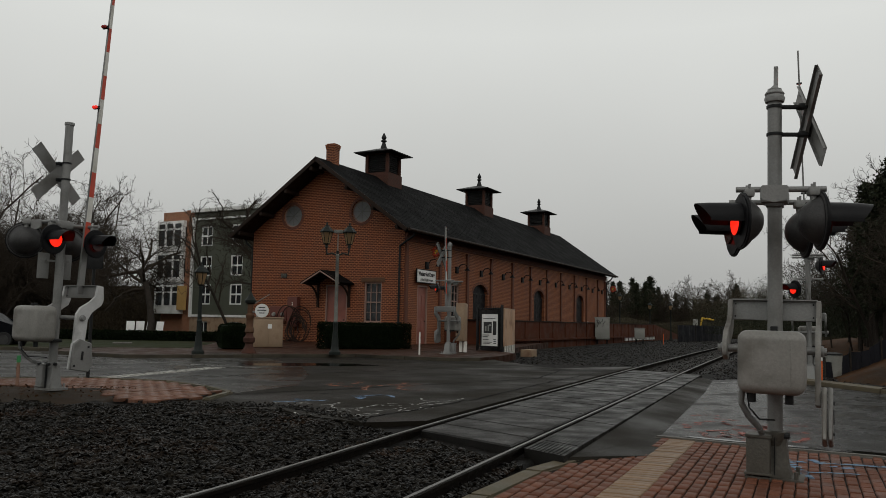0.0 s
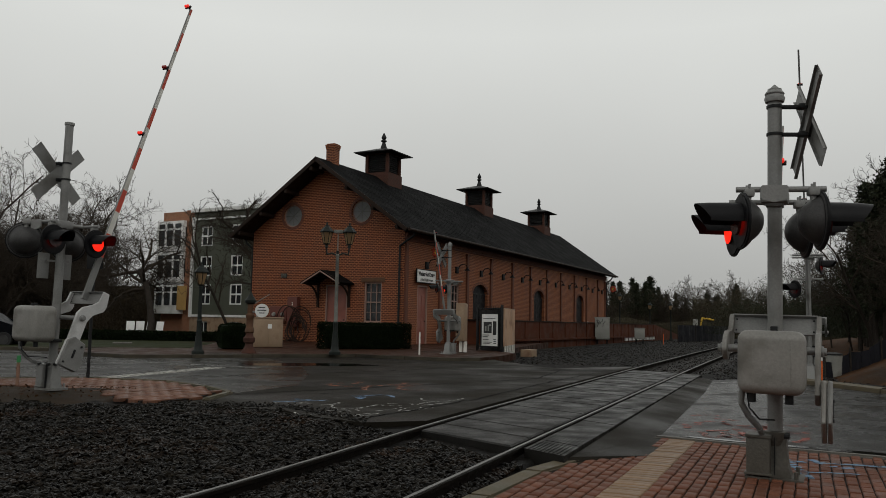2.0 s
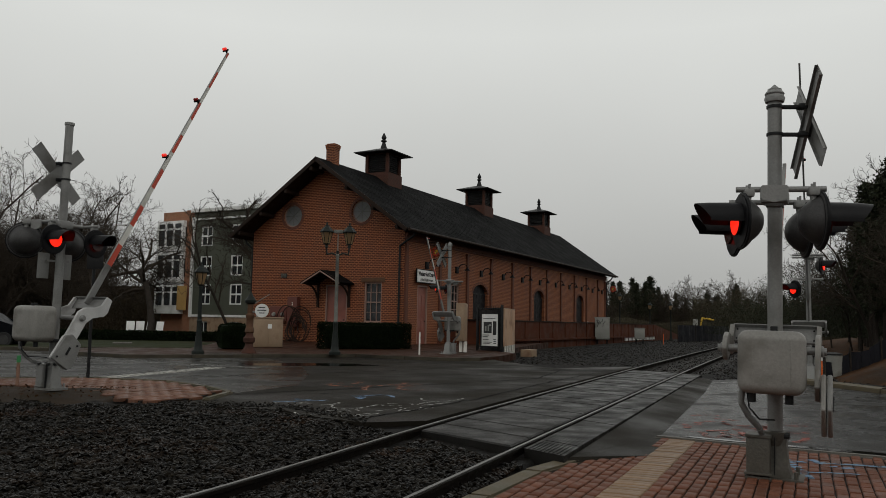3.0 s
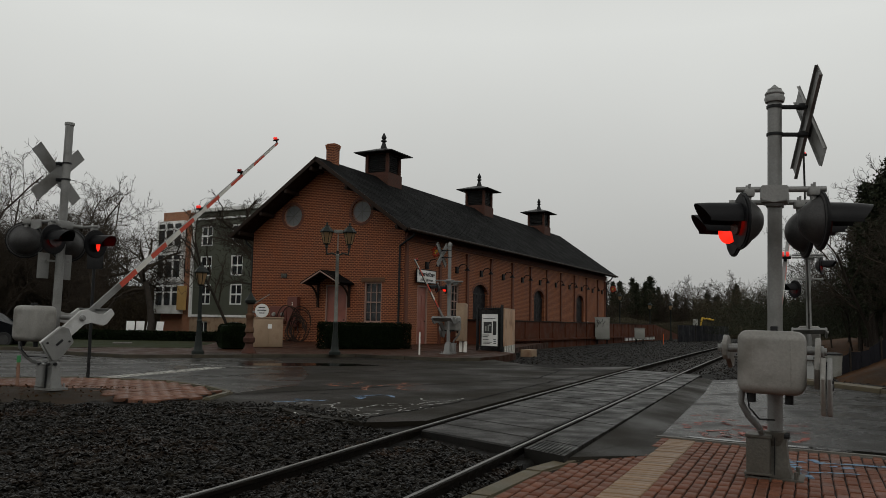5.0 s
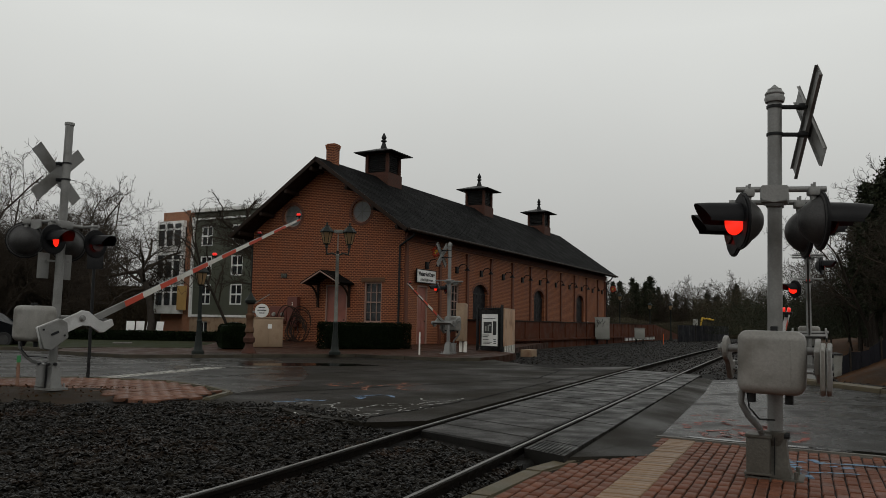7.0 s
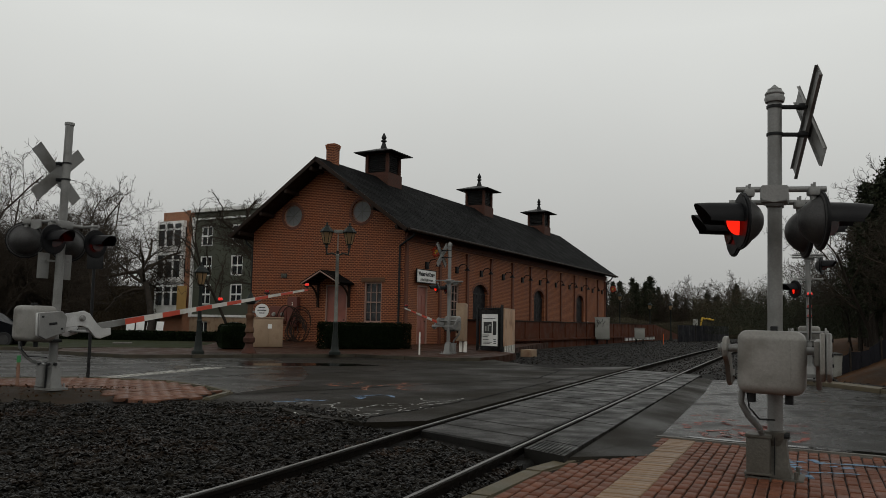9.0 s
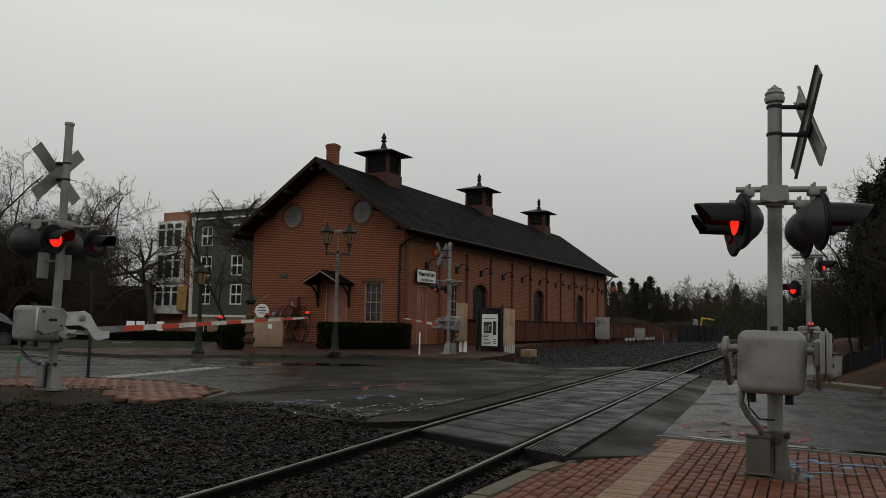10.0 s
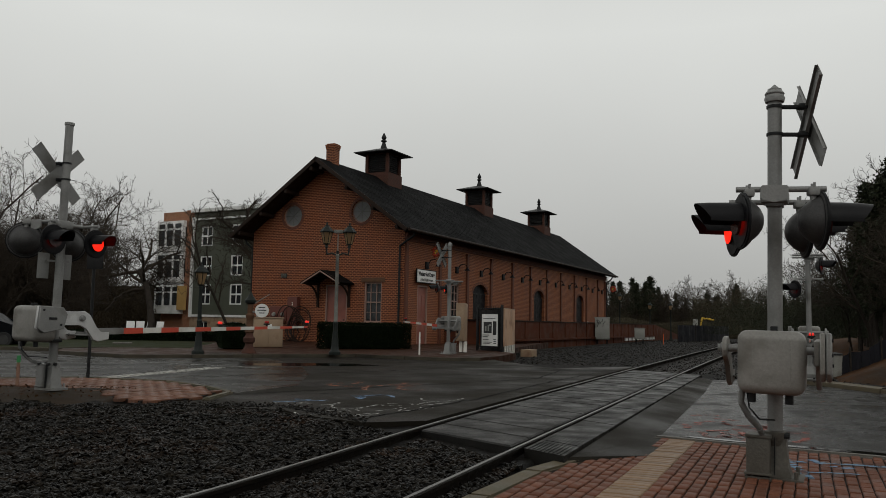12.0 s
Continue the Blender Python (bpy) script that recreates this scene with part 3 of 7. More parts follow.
# ---- railway crossing signals ----
def lamp_head(parent, y, side, reach, z, skew, aim, size):
    """One flashing-light unit that faces along local x (side 1 or -1). Its own space: face towards -y, up z."""
    holder = B()
    lathe(holder, [(0.255, 0.0), (0.264, 0.012), (0.255, 0.026), (0.218, 0.036), (0.205, 0.065), (0.176, 0.115), (0.132, 0.16), (0.085, 0.19), (0.04, 0.203)], 24, pose(0, 0, 0, -90))
    head = part("lamp_head", holder, M_GREY_BACK, parent)
    head.matrix_basis = pose(0, 0, 0, 0, 0, skew) @ pose(side * reach, y, z, 0, 0, 90 * side + aim)
    head.scale = (size, size, size)
    bm = B()
    lathe(bm, [(0.25, -0.004), (0.25, -0.012), (0.2, -0.014), (0.16, -0.012)], 24, pose(0, 0, 0, -90))
    lathe(bm, [(0.256, -0.003), (0.271, 0.0), (0.271, 0.018), (0.23, 0.0335), (0.22, 0.0335)], 24, pose(0, 0, 0, -90))
    part("background_disc", bm, M_BLACK, head)
    bm = B()
    seg, rings = 18, []
    for r_in, r_out, d in ((0.165, 0.172, 0.0), (0.165, 0.172, 0.14), (0.16, 0.167, 0.3), (0.152, 0.158, 0.42)):
        rings.append([])
        for r in (r_in, r_out):
            for k in range(seg + 1):
                a = radians(-8 + 196 * k / seg)
                cut = d * (1 - 0.28 * (1 - max(0, math.sin(a))))
                rings[-1].append(bm.verts.new((r * math.cos(a), -0.012 - cut, r * math.sin(a))) )
    n = seg + 1
    for p, q in zip(rings[:-1], rings[1:]):
        for o in (0, n):
            for k in range(seg):
                bm.faces.new((p[o + k], p[o + k + 1], q[o + k + 1], q[o + k]))
        for k in (0, seg):
            bm.faces.new((p[k], q[k], q[n + k], p[n + k]))
    for k in range(seg):
        bm.faces.new((rings[-1][k], rings[-1][k + 1], rings[-1][n + k + 1], rings[-1][n + k]))
    part("visor", bm, M_BLACK, head)
    bm = B()
    lathe(bm, [(0.138, -0.012), (0.138, 0.012), (0.1, 0.022), (0.03, 0.026)], 24, pose(0, 0, 0, 90))
    bm.faces.ensure_lookup_table()
    flap = part("roundel", bm, M_LIT_RED, head, "turning red roundel, one face lit")
    flap.data.materials.append(M_DARK_RED)
    for f in flap.data.polygons:
        f.material_index = 1 if f.center.y > -0.004 else 0
    flap.matrix_basis = pose(0, -0.045, 0)
    bm = B()
    rod(bm, (0, 0.07, 0.14), (0, 0.07, 0.27), 0.03, 0.03)
    box(bm, (0, 0.07, 0.27), (0.11, 0.1, 0.08), bevel=0.02)
    for dx in (-0.04, 0.04):
        rod(bm, (dx, 0.07, 0.3), (dx, 0.07, 0.35), 0.012)
    part("swivel_bracket", bm, M_ALU, head)
    return head, flap


def crossbuck(parent, x, z, skew=0.0):
    for s in (1, -1):
        bm = B()
        box(bm, (0, 0, 0), (0.004, 1.11, 0.2))
        for e in (0.088, -0.088):
            box(bm, (-0.014, 0, e), (0.024, 1.11, 0.006))
        b = part("crossbuck_blade", bm, M_ALU, parent, "bare aluminium crossbuck blade")
        b.matrix_basis = pose(0, 0, 0, 0, 0, skew) @ pose(x + 0.015 * s, 0, z, 45 * s)
    for dz in (-0.14, 0.12):
        bm = B()
        box(bm, (x / 2, 0.0, z + dz + 0.04), (abs(x), 0.045, 0.034), bevel=0.008)
        box(bm, (x * 0.84, 0.0, z + dz + 0.045), (0.09, 0.09, 0.05), bevel=0.01)
        rod(bm, (0, 0, z + dz + 0.028), (0, 0, z + dz + 0.052), 0.073, 0.073, 20)
        bmesh.ops.transform(bm, matrix=pose(0, 0, 0, 0, 0, skew), verts=bm.verts)
        part("sign_bracket", bm, M_STEEL_DARK, parent)


def gate_arm(parent, origin, length, drop, stripe, first, lamps, cast):
    """The counterweighted arm, lying along local y from its shaft at the origin."""
    bm = B()
    rod(bm, (-0.46, 0, 0), (0.46, 0, 0), 0.035, 0.035, 14)
    arm = part("gate_arm", bm, M_ALU, parent, "striped gate arm with counterweights")
    arm.matrix_basis = origin
    for s in (-1, 1):
        x = s * 0.39
        bm = B()
        tail = [(-0.5, 0.09), (-0.48, -0.12)] if s > 0 else [(-0.09, 0.08), (-0.11, -0.02), (-0.08, -0.08)]
        slab(bm, tail + [(-0.02, -0.1), (0.11, -0.16), (0.23, -0.33), (0.32, -0.36), (0.53, -0.32), (0.53, -0.21), (0.36, -0.21), (0.27, -0.13),
                  (0.16, 0.05), (0.05, 0.11), (-0.06, 0.1)], x - 0.022, x + 0.022, UPRIGHT_Y)
        bmesh.ops.bevel(bm, geom=bm.edges[:], offset=0.008, segments=1, affect="EDGES")
        sa = part("side_arm", bm, cast, arm, "cast aluminium side arm")
        bm = B()
        lathe(bm, [(0.05, 0), (0.05, 0.02), (0.03, 0.034), (0.012, 0.034)], 16, Matrix.Translation((x + 0.02 * s, 0, 0)) @ pose(0, 0, 0, 0, 90 * s))
        part("shaft_cap", bm, M_ALU, arm)
        for j in range(2 if s > 0 else 0):
            bm = B()
            xw = x + s * (0.05 + 0.048 * j)
            slab(bm, [(-0.79, 0.16), (-0.81, -0.17), (-0.7, -0.24), (-0.37, -0.17), (-0.32, 0.05), (-0.4, 0.15)], xw - 0.02, xw + 0.02, UPRIGHT_Y)
            bmesh.ops.bevel(bm, geom=bm.edges[:], offset=0.01, segments=1, affect="EDGES")
            part("counterweight", bm, cast if j == 0 else M_ALU, arm)
        if s < 0:
            continue
        bm = B()
        box(bm, (x + s * 0.118, -0.57, -0.02), (0.02, 0.13, 0.035), bevel=0.006)
        for yy, zz in ((-0.73, 0.1), (-0.43, -0.11)):
            rod(bm, (x + s * 0.115, yy, zz), (x + s * 0.13, yy, zz), 0.016, 0.016, 8)
        part("bolt", bm, M_STEEL_DARK, arm)
    bm = B()
    box(bm, (0, 0.44, -0.27), (0.76, 0.19, 0.02), bevel=0.005)
    box(bm, (0, 0.535, -0.25), (0.76, 0.012, 0.06))
    part("crossbar", bm, M_ALU, arm)
    for bx in (-0.345, 0.345):
        for by in (0.375, 0.5):
            bm = B()
            rod(bm, (bx, by, -0.262), (bx, by, -0.25), 0.008, 0.008, 6)
            rod(bm, (bx, by, -0.29), (bx, by, -0.278), 0.008, 0.008, 6)
            part("bolt", bm, M_STEEL_DARK, arm)
    a, b = Vector((0, 0.4, drop)), Vector((0, length, -0.02))
    d = (b - a).normalized()
    turn = Matrix.Translation(a) @ pose(0, 0, 0, math.degrees(math.atan2(d.z, d.y)))
    span = (b - a).length
    y, red = 0.0, False
    pieces = [(0.0, first, M_ALU, "arm_sleeve")]
    y = first
    red = True
    while y < span - 0.02:
        e = min(span, y + stripe)
        pieces.append((y, e, M_ARM_RED if red else M_ARM_WHITE, "stripe"))
        y, red = e, not red
    for y0, y1, mat, nm in pieces:
        bm = B()
        h0, h1 = (0.11 - 0.07 * y0 / span), (0.11 - 0.07 * y1 / span)
        vs = [bm.verts.new(p) for p in ((-0.02, y0, -h0 / 2), (0.02, y0, -h0 / 2), (0.02, y0, h0 / 2), (-0.02, y0, h0 / 2),
                                        (-0.02, y1, -h1 / 2), (0.02, y1, -h1 / 2), (0.02, y1, h1 / 2), (-0.02, y1, h1 / 2))]
        for f in ((3, 2, 1, 0), (4, 5, 6, 7), (0, 1, 5, 4), (1, 2, 6, 5), (2, 3, 7, 6), (3, 0, 4, 7)):
            bm.faces.new([vs[i] for i in f])
        bmesh.ops.transform(bm, matrix=turn, verts=bm.verts)
        st = part(nm, bm, mat, arm, smooth=False)
        st.data.materials.append(M_ALU)
        for f in st.data.polygons:
            f.material_index = 0 if abs(f.normal.x) > 0.7 else 1
    for yy, lit in lamps:
        p = a + d * (yy - 0.4)
        bm = B()
        rod(bm, p + Vector((0, 0, 0.03)), p + Vector((0, 0, 0.09)), 0.02, 0.02, 8)
        box(bm, (p.x, p.y, p.z + 0.075), (0.13, 0.05, 0.03), bevel=0.005)
        part("lamp_stem", bm, M_STEEL_DARK, arm)
        for s in (-1, 1):
            bm = B()
            lathe(bm, [(0.026, 0), (0.029, 0.012), (0.026, 0.026), (0.016, 0.034)], 14, Matrix.Translation(p + Vector((s * 0.012, 0, 0.115))) @ pose(0, 0, 0, 0, 90 * s))
            part("arm_lamp", bm, M_LIT_ARM if lit else M_BUMPER_RED, arm, "small red arm lamp")
    return arm


def crossing_signal(base, turn, lean, top, cross, lamp, shaft, buck, skew=0.0, aims={}, buck_skew=0.0, pinnacle=True, foot=1.0, faces=(1, -1), boxed=True, base_mat=None):
    """Mast with crossbuck, two pairs of flashers and a gate. Local +y is the way its arm falls."""
    base_mat = base_mat or M_ALU
    t = thing("crossing_signal", pose(*base) @ lean @ pose(0, 0, 0, 0, 0, -turn),
              "grey aluminium crossing signal with flashers and a lowering gate", "crossing signal", "signals round the crossing")
    bm = B()
    rod(bm, (0, 0, 0.3), (0, 0, top), 0.066, 0.062, 24)
    part("mast", bm, M_ALU, t)
    bm = B()
    if not pinnacle:
        lathe(bm, [(0.066, top - 0.05), (0.074, top - 0.045), (0.074, top - 0.005), (0.066, top), (0.02, top + 0.004)], 20)
    else:
        lathe(bm, [(0.066, top - 0.13), (0.084, top - 0.125), (0.092, top - 0.09), (0.08, top - 0.06), (0.088, top - 0.045), (0.07, top - 0.02), (0.02, top + 0.03), (0.005, top + 0.045)], 20)
    part("pinnacle_cap", bm, M_ALU, t)
    bm = B()
    slab(bm, [(-0.24, -0.2), (0.24, -0.2), (0.24, 0.22), (-0.24, 0.22)], 0, 0.035)
    lathe(bm, [(0.2, 0.035), (0.16, 0.12), (0.13, 0.36), (0.1, 0.4)], 4, pose(0, 0.02, 0, 0, 0, 45))
    lathe(bm, [(0.085, 0.3), (0.1, 0.34), (0.1, 0.42), (0.07, 0.43)], 16)
    for s in (-1, 1):
        for q in (-1, 1):
            rod(bm, (s * 0.18, q * 0.16, 0.03), (s * 0.18, q * 0.16, 0.1), 0.018, 0.018, 8)
    part("base_casting", bm, base_mat, t).scale = (foot, foot, 1)
    bm = B()
    for q in (-1, 1):
        for s in (-1, 1):
            rod(bm, (s * 0.08, q * 0.06 - 0.09, 0.4), (s * 0.125, q * 0.06 - 0.09, 0.4), 0.024, 0.024, 8)
    box(bm, (0.002, -0.102, 0.2), (0.008, 0.03, 0.36))
    part("clamp_bolt", bm, M_STEEL_DARK, t)
    bm = B()
    box(bm, (-0.13, -0.1, 0.21), (0.2, 0.2, 0.33), bevel=0.02)
    box(bm, (-0.13, -0.1, 0.385), (0.22, 0.22, 0.03), bevel=0.01)
    for dx in (-0.09, 0.05):
        rod(bm, (-0.13 + dx, -0.19, 0.06), (-0.13 + dx, -0.19, 0.045), 0.014, 0.014, 8)
    box(bm, (-0.13, -0.104, 0.06), (0.23, 0.226, 0.02), bevel=0.006)
    part("junction_box", bm, base_mat, t).scale = (foot, foot, 1)
    # flashers on a crossarm across the mast
    bm = B()
    rod(bm, (0, -0.37, lamp + 0.28), (0, 0.4, lamp + 0.28), 0.03, 0.03, 14)
    slab(bm, [(-0.115, -0.045), (-0.1, -0.062), (0, -0.085), (0.1, -0.062), (0.115, -0.045), (0.115, 0.05), (0.1, 0.066), (-0.1, 0.066), (-0.115, 0.05)], 0.405, 0.425, Matrix.Translation((-0.055, 0, lamp + 0.245)) @ UPRIGHT_X)
    for s in (-1, 1):
        for q in (-0.38, 0.38):
            rod(bm, (0, q, lamp + 0.28), (s * 0.37, q, lamp + 0.28), 0.026, 0.026, 10)
    bmesh.ops.transform(bm, matrix=pose(0, 0, 0, 0, 0, skew), verts=bm.verts)
    part("crossarm", bm, M_ALU, t)
    bm = B()
    box(bm, (0, 0, lamp + 0.27), (0.24, 0.24, 0.13), bevel=0.035)
    box(bm, (0, 0, lamp + 0.2), (0.15, 0.17, 0.05), bevel=0.012)
    part("crossarm_clamp", bm, M_ALU, t)
    flaps = {}
    for s in faces:
        for q in (-0.38, 0.38):
            _, flaps[(s, q)] = lamp_head(t, q, s, 0.33, lamp, skew, *aims.get(s, (0, 1)))
    if buck:
        crossbuck(t, buck, cross, skew + buck_skew)
    if boxed:
        bm = B()
        box(bm, (0, -0.36, shaft - 0.1), (0.54, 0.42, 0.54), bevel=0.085, rounds=6)
        part("mechanism_box", bm, M_ALU_BOX, t, "weathered grey gate mechanism housing")
        bm = B()
        for x in (-0.14, 0.16):
            box(bm, (x, -0.36, shaft - 0.1), (0.008, 0.426, 0.4), bevel=0.003)
            box(bm, (x, -0.36, shaft - 0.1), (0.008, 0.26, 0.546), bevel=0.003)
        box(bm, (0.02, -0.57, shaft - 0.17), (0.16, 0.006, 0.005))
        box(bm, (0.02, -0.57, shaft - 0.23), (0.16, 0.006, 0.005))
        box(bm, (0.02, -0.57, shaft - 0.1), (0.16, 0.006, 0.005))
        box(bm, (0.02, -0.57, shaft - 0.13), (0.13, 0.006, 0.005))
        part("housing_seam", bm, M_ALU_BOX, t)
        bm = B()
        box(bm, (0, -0.12, shaft - 0.36), (0.3, 0.3, 0.05), bevel=0.01)
        part("mounting_bracket", bm, M_STEEL_DARK, t)
        for x in (-0.16, 0.14):
            bm = B()
            rod(bm, (x, -0.42, shaft - 0.36), (x, -0.42, shaft - 0.45), 0.035, 0.035, 10)
            part("drain_plug", bm, M_STEEL_DARK, t)
        bm = B()
        box(bm, (0.02, -0.4, shaft + 0.185), (0.06, 0.08, 0.05), bevel=0.01)
        part("latch", bm, M_STEEL_DARK, t)
        bm = B()
        tube(bm, [Vector((-0.2, -0.4, shaft - 0.36)), Vector((-0.18, -0.42, shaft - 0.5)), Vector((-0.1, -0.36, shaft - 0.6)), Vector((0.0, -0.1, shaft - 0.62))], 0.007, 6)
        part("thin_cable", bm, M_BLACK, t)
        bm = B()
        pts = [Vector((-0.24, -0.4, shaft - 0.34)), Vector((-0.25, -0.4, shaft - 0.46)), Vector((-0.19, -0.36, shaft - 0.58)), Vector((-0.11, -0.28, shaft - 0.68)), Vector((-0.1, -0.2, 0.42))]
        fine = [pts[0].lerp(pts[1], k / 4) for k in range(4)] + [pts[1].lerp(pts[2], k / 4) for k in range(4)] + [pts[2].lerp(pts[3], k / 3) for k in range(3)] + [pts[3].lerp(pts[4], k / 3) for k in range(4)]
        tube(bm, fine, 0.022, 10)
        for a, b in zip(fine[:-1], fine[1:]):
            for k in range(5):
                c, d = a.lerp(b, k / 5), a.lerp(b, k / 5 + 0.1)
                rod(bm, c, d, 0.028, 0.028, 10)
        part("cable_conduit", bm, M_ALU, t, "ribbed flexible cable conduit")
    return t, flaps


NO_LEAN = Matrix.Identity(4)
ARMS = {}
SIG_NEAR, FLAP_NEAR = crossing_signal((3.015, 7.40, -0.1), 26.2, pose(0, 0, 0, 0, 0.95, 0), 3.57, 3.24, 2.28, 1.15, 0.3, 11.0, {-1: (12, 0.93), 1: (6, 0.95)}, 7.0, base_mat=M_BASE_DIRTY)
ARMS["near"] = (gate_arm(SIG_NEAR, pose(-0.035, 0.0, 1.15), 2.95, -0.2, 0.4, 0.7, [(2.36, True)], M_ALU_BOX), (-0.035, 0.0, 1.15))
SIG_WEST, FLAP_WEST = crossing_signal((-6.045, 12.71, 0.09), 27.8, pose(0, 0, 0, 0, 0.6, 0), 4.22, 3.4, 2.3, 1.12, -0.2, 0.0, {1: (4, 0.84), -1: (-36, 1.05)}, 0.0, False, 0.76)
ARMS["west"] = (gate_arm(SIG_WEST, pose(0.115, 0.06, 1.12), 6.2, -0.215, 0.41, 0.75, [(3.45, True), (4.83, False), (6.2, True)], M_ALU_BRIGHT), (0.115, 0.06, 1.12))
SIG_FAR, FLAP_FAR = crossing_signal((0.254, 29.47, 0.1), -154.2, NO_LEAN, 4.04, 3.6, 2.36, 1.2, 0.33, 0.0, {1: (42, 0.66)}, faces=(1,))
ARMS["far"] = (gate_arm(SIG_FAR, pose(0, 0.0, 1.2), 3.42, -0.2, 0.4, 0.6, [(3.3, False)], M_ALU), (0, 0.0, 1.2))
SIG_EAST, _ = crossing_signal((9.5, 21.0, -0.1), -156, NO_LEAN, 3.2, 2.9, 2.95, 1.25, 0, faces=())
ARMS["east"] = (gate_arm(SIG_EAST, pose(0, 0.0, 1.25), 7.22, -0.2, 0.41, 0.7, [(3.6, False), (4.9, False), (6.4, True)], M_ALU), (0, 0.0, 1.25))
bm = B()
rod(bm, (-0.36, -0.16, 2.64), (0.36, 0.16, 2.64), 0.025, 0.025, 10)
rod(bm, (0, 0, 2.58), (0, 0, 2.7), 0.085, 0.085, 14)
part("lower_crossarm", bm, M_ALU, SIG_EAST)
FLAP_EAST = {}
# each head: its offset from the mast in the ground plan, its height, the way that it faces
for key, dx, dy, z, facing in (((1, -0.38), 0.33, -0.08, 2.98, 130), ((-1, -0.38), -0.4, -0.1, 2.36, 252)):
    head, FLAP_EAST[key] = lamp_head(SIG_EAST, 0, key[0], 0, z, 0, 0, 0.84)
    head.matrix_basis = pose(0, 0, 0, 0, 0, -156) @ pose(dx, dy, z, 0, 0, 180 - facing)
    head.scale = (0.84, 0.84, 0.84)
for y, x in ((-0.2, -0.12), (0.2, -0.12)):
    bm = B()
    box(bm, (x, y, 1.92), (0.012, 0.2, 0.4), bevel=0.004)
    box(bm, (x / 2, y / 2, 2.0), (0.03, abs(y), 0.03))
    part("sign_plate", bm, M_ALU, SIG_WEST, "blank grey back of a small sign plate")


# ---- the brick freight house ----
def pierced(outline, holes, t, m):
    """A wall of thickness t in x, z (m stands it up), with openings right through it. Its face lies at depth 0, its back at t."""
    bm = B()
    edges = []
    for loop in [outline] + holes:
        vs = [bm.verts.new((x, z, 0)) for x, z in loop]
        edges += [bm.edges.new((vs[k], vs[(k + 1) % len(vs)])) for k in range(len(vs))]
    bmesh.ops.triangle_fill(bm, use_beauty=True, use_dissolve=False, edges=edges)
    ext = bmesh.ops.extrude_face_region(bm, geom=bm.faces[:])
    vs = [e for e in ext["geom"] if isinstance(e, bmesh.types.BMVert)]
    bmesh.ops.translate(bm, vec=(0, 0, t), verts=vs)
    bmesh.ops.transform(bm, matrix=m, verts=bm.verts)
    return bm


def circle(cx, cz, r, n=24):
    return [(cx + r * math.cos(2 * math.pi * k / n), cz + r * math.sin(2 * math.pi * k / n)) for k in range(n)]


def arched(a, b, z0, spring, top, n=10):
    c, w = (a + b) / 2, (b - a) / 2
    return [(a, z0), (b, z0)] + [(c + w * math.cos(math.pi * k / n), spring + (top - spring) * math.sin(math.pi * k / n)) for k in range(n + 1)]


def rect(a, b, z0, z1):
    return [(a, z0), (b, z0), (b, z1), (a, z1)]


FRONT = UPRIGHT_X.copy()
FRONT[1][2] = 1.0  # depth runs back along +y
SIDE = Matrix(((0, 0, -1, 0), (1, 0, 0, 0), (0, 1, 0, 0), (0, 0, 0, 1)))  # outline along y, z; depth runs back along -x
HOUSE = thing("freight_house", pose(-1.906, 39.678, 0, 0, 0, -26.524), "long old red-brick freight house with dark gabled roof and cupolas", "building")
HW, HL, Z0 = 9.4, 37.25, -0.1
WALL_TOP, RIDGE = 5.92, 9.25
DOOR_F, WIN_F = rect(-4.57, -3.26, 0.12, 3.05), rect(-2.25, -1.23, 1.18, 3.17)
ROUND = [(-6.83, 6.72, 0.6), (-2.55, 6.78, 0.58)]
part("wall_front", pierced([(-HW, Z0), (0, Z0), (0, WALL_TOP), (-HW / 2, RIDGE), (-HW, WALL_TOP)], [DOOR_F, WIN_F] + [circle(*c) for c in ROUND], 0.35, FRONT), M_BRICK_SHADED, HOUSE, smooth=False)
ARCHES = [(8.27, 10.43, 1.42, 2.95, 3.5), (18.56, 20.67, 1.42, 3.02, 3.6), (28.43, 30.46, 1.42, 3.05, 3.62)]
DOOR_S, WIN_S = rect(1.46, 2.57, 0.12, 3.1), rect(5.18, 6.4, 1.5, 3.33)
part("wall_track_side", pierced(rect(0.36, HL, Z0, WALL_TOP), [DOOR_S, WIN_S] + [arched(*a) for a in ARCHES], 0.35, SIDE), M_BRICK_LIT, HOUSE, smooth=False)
bm = B()
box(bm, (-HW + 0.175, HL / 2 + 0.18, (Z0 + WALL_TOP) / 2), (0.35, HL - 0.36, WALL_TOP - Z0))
part("wall_street_side", bm, M_BRICK_SHADED, HOUSE, smooth=False)
part("wall_back", pierced([(-HW + 0.36, Z0), (-0.36, Z0), (-0.36, WALL_TOP), (-HW / 2, RIDGE - 0.1), (-HW + 0.36, WALL_TOP)], [], 0.35, Matrix.Translation((0, HL - 0.36, 0)) @ FRONT), M_BRICK_SHADED, HOUSE, smooth=False)
bm = B()
box(bm, (-HW / 2, HL / 2, 0.9), (HW - 0.8, HL - 0.8, 0.1))
part("floor_inside", bm, M_INNER_SHADE, HOUSE, smooth=False)

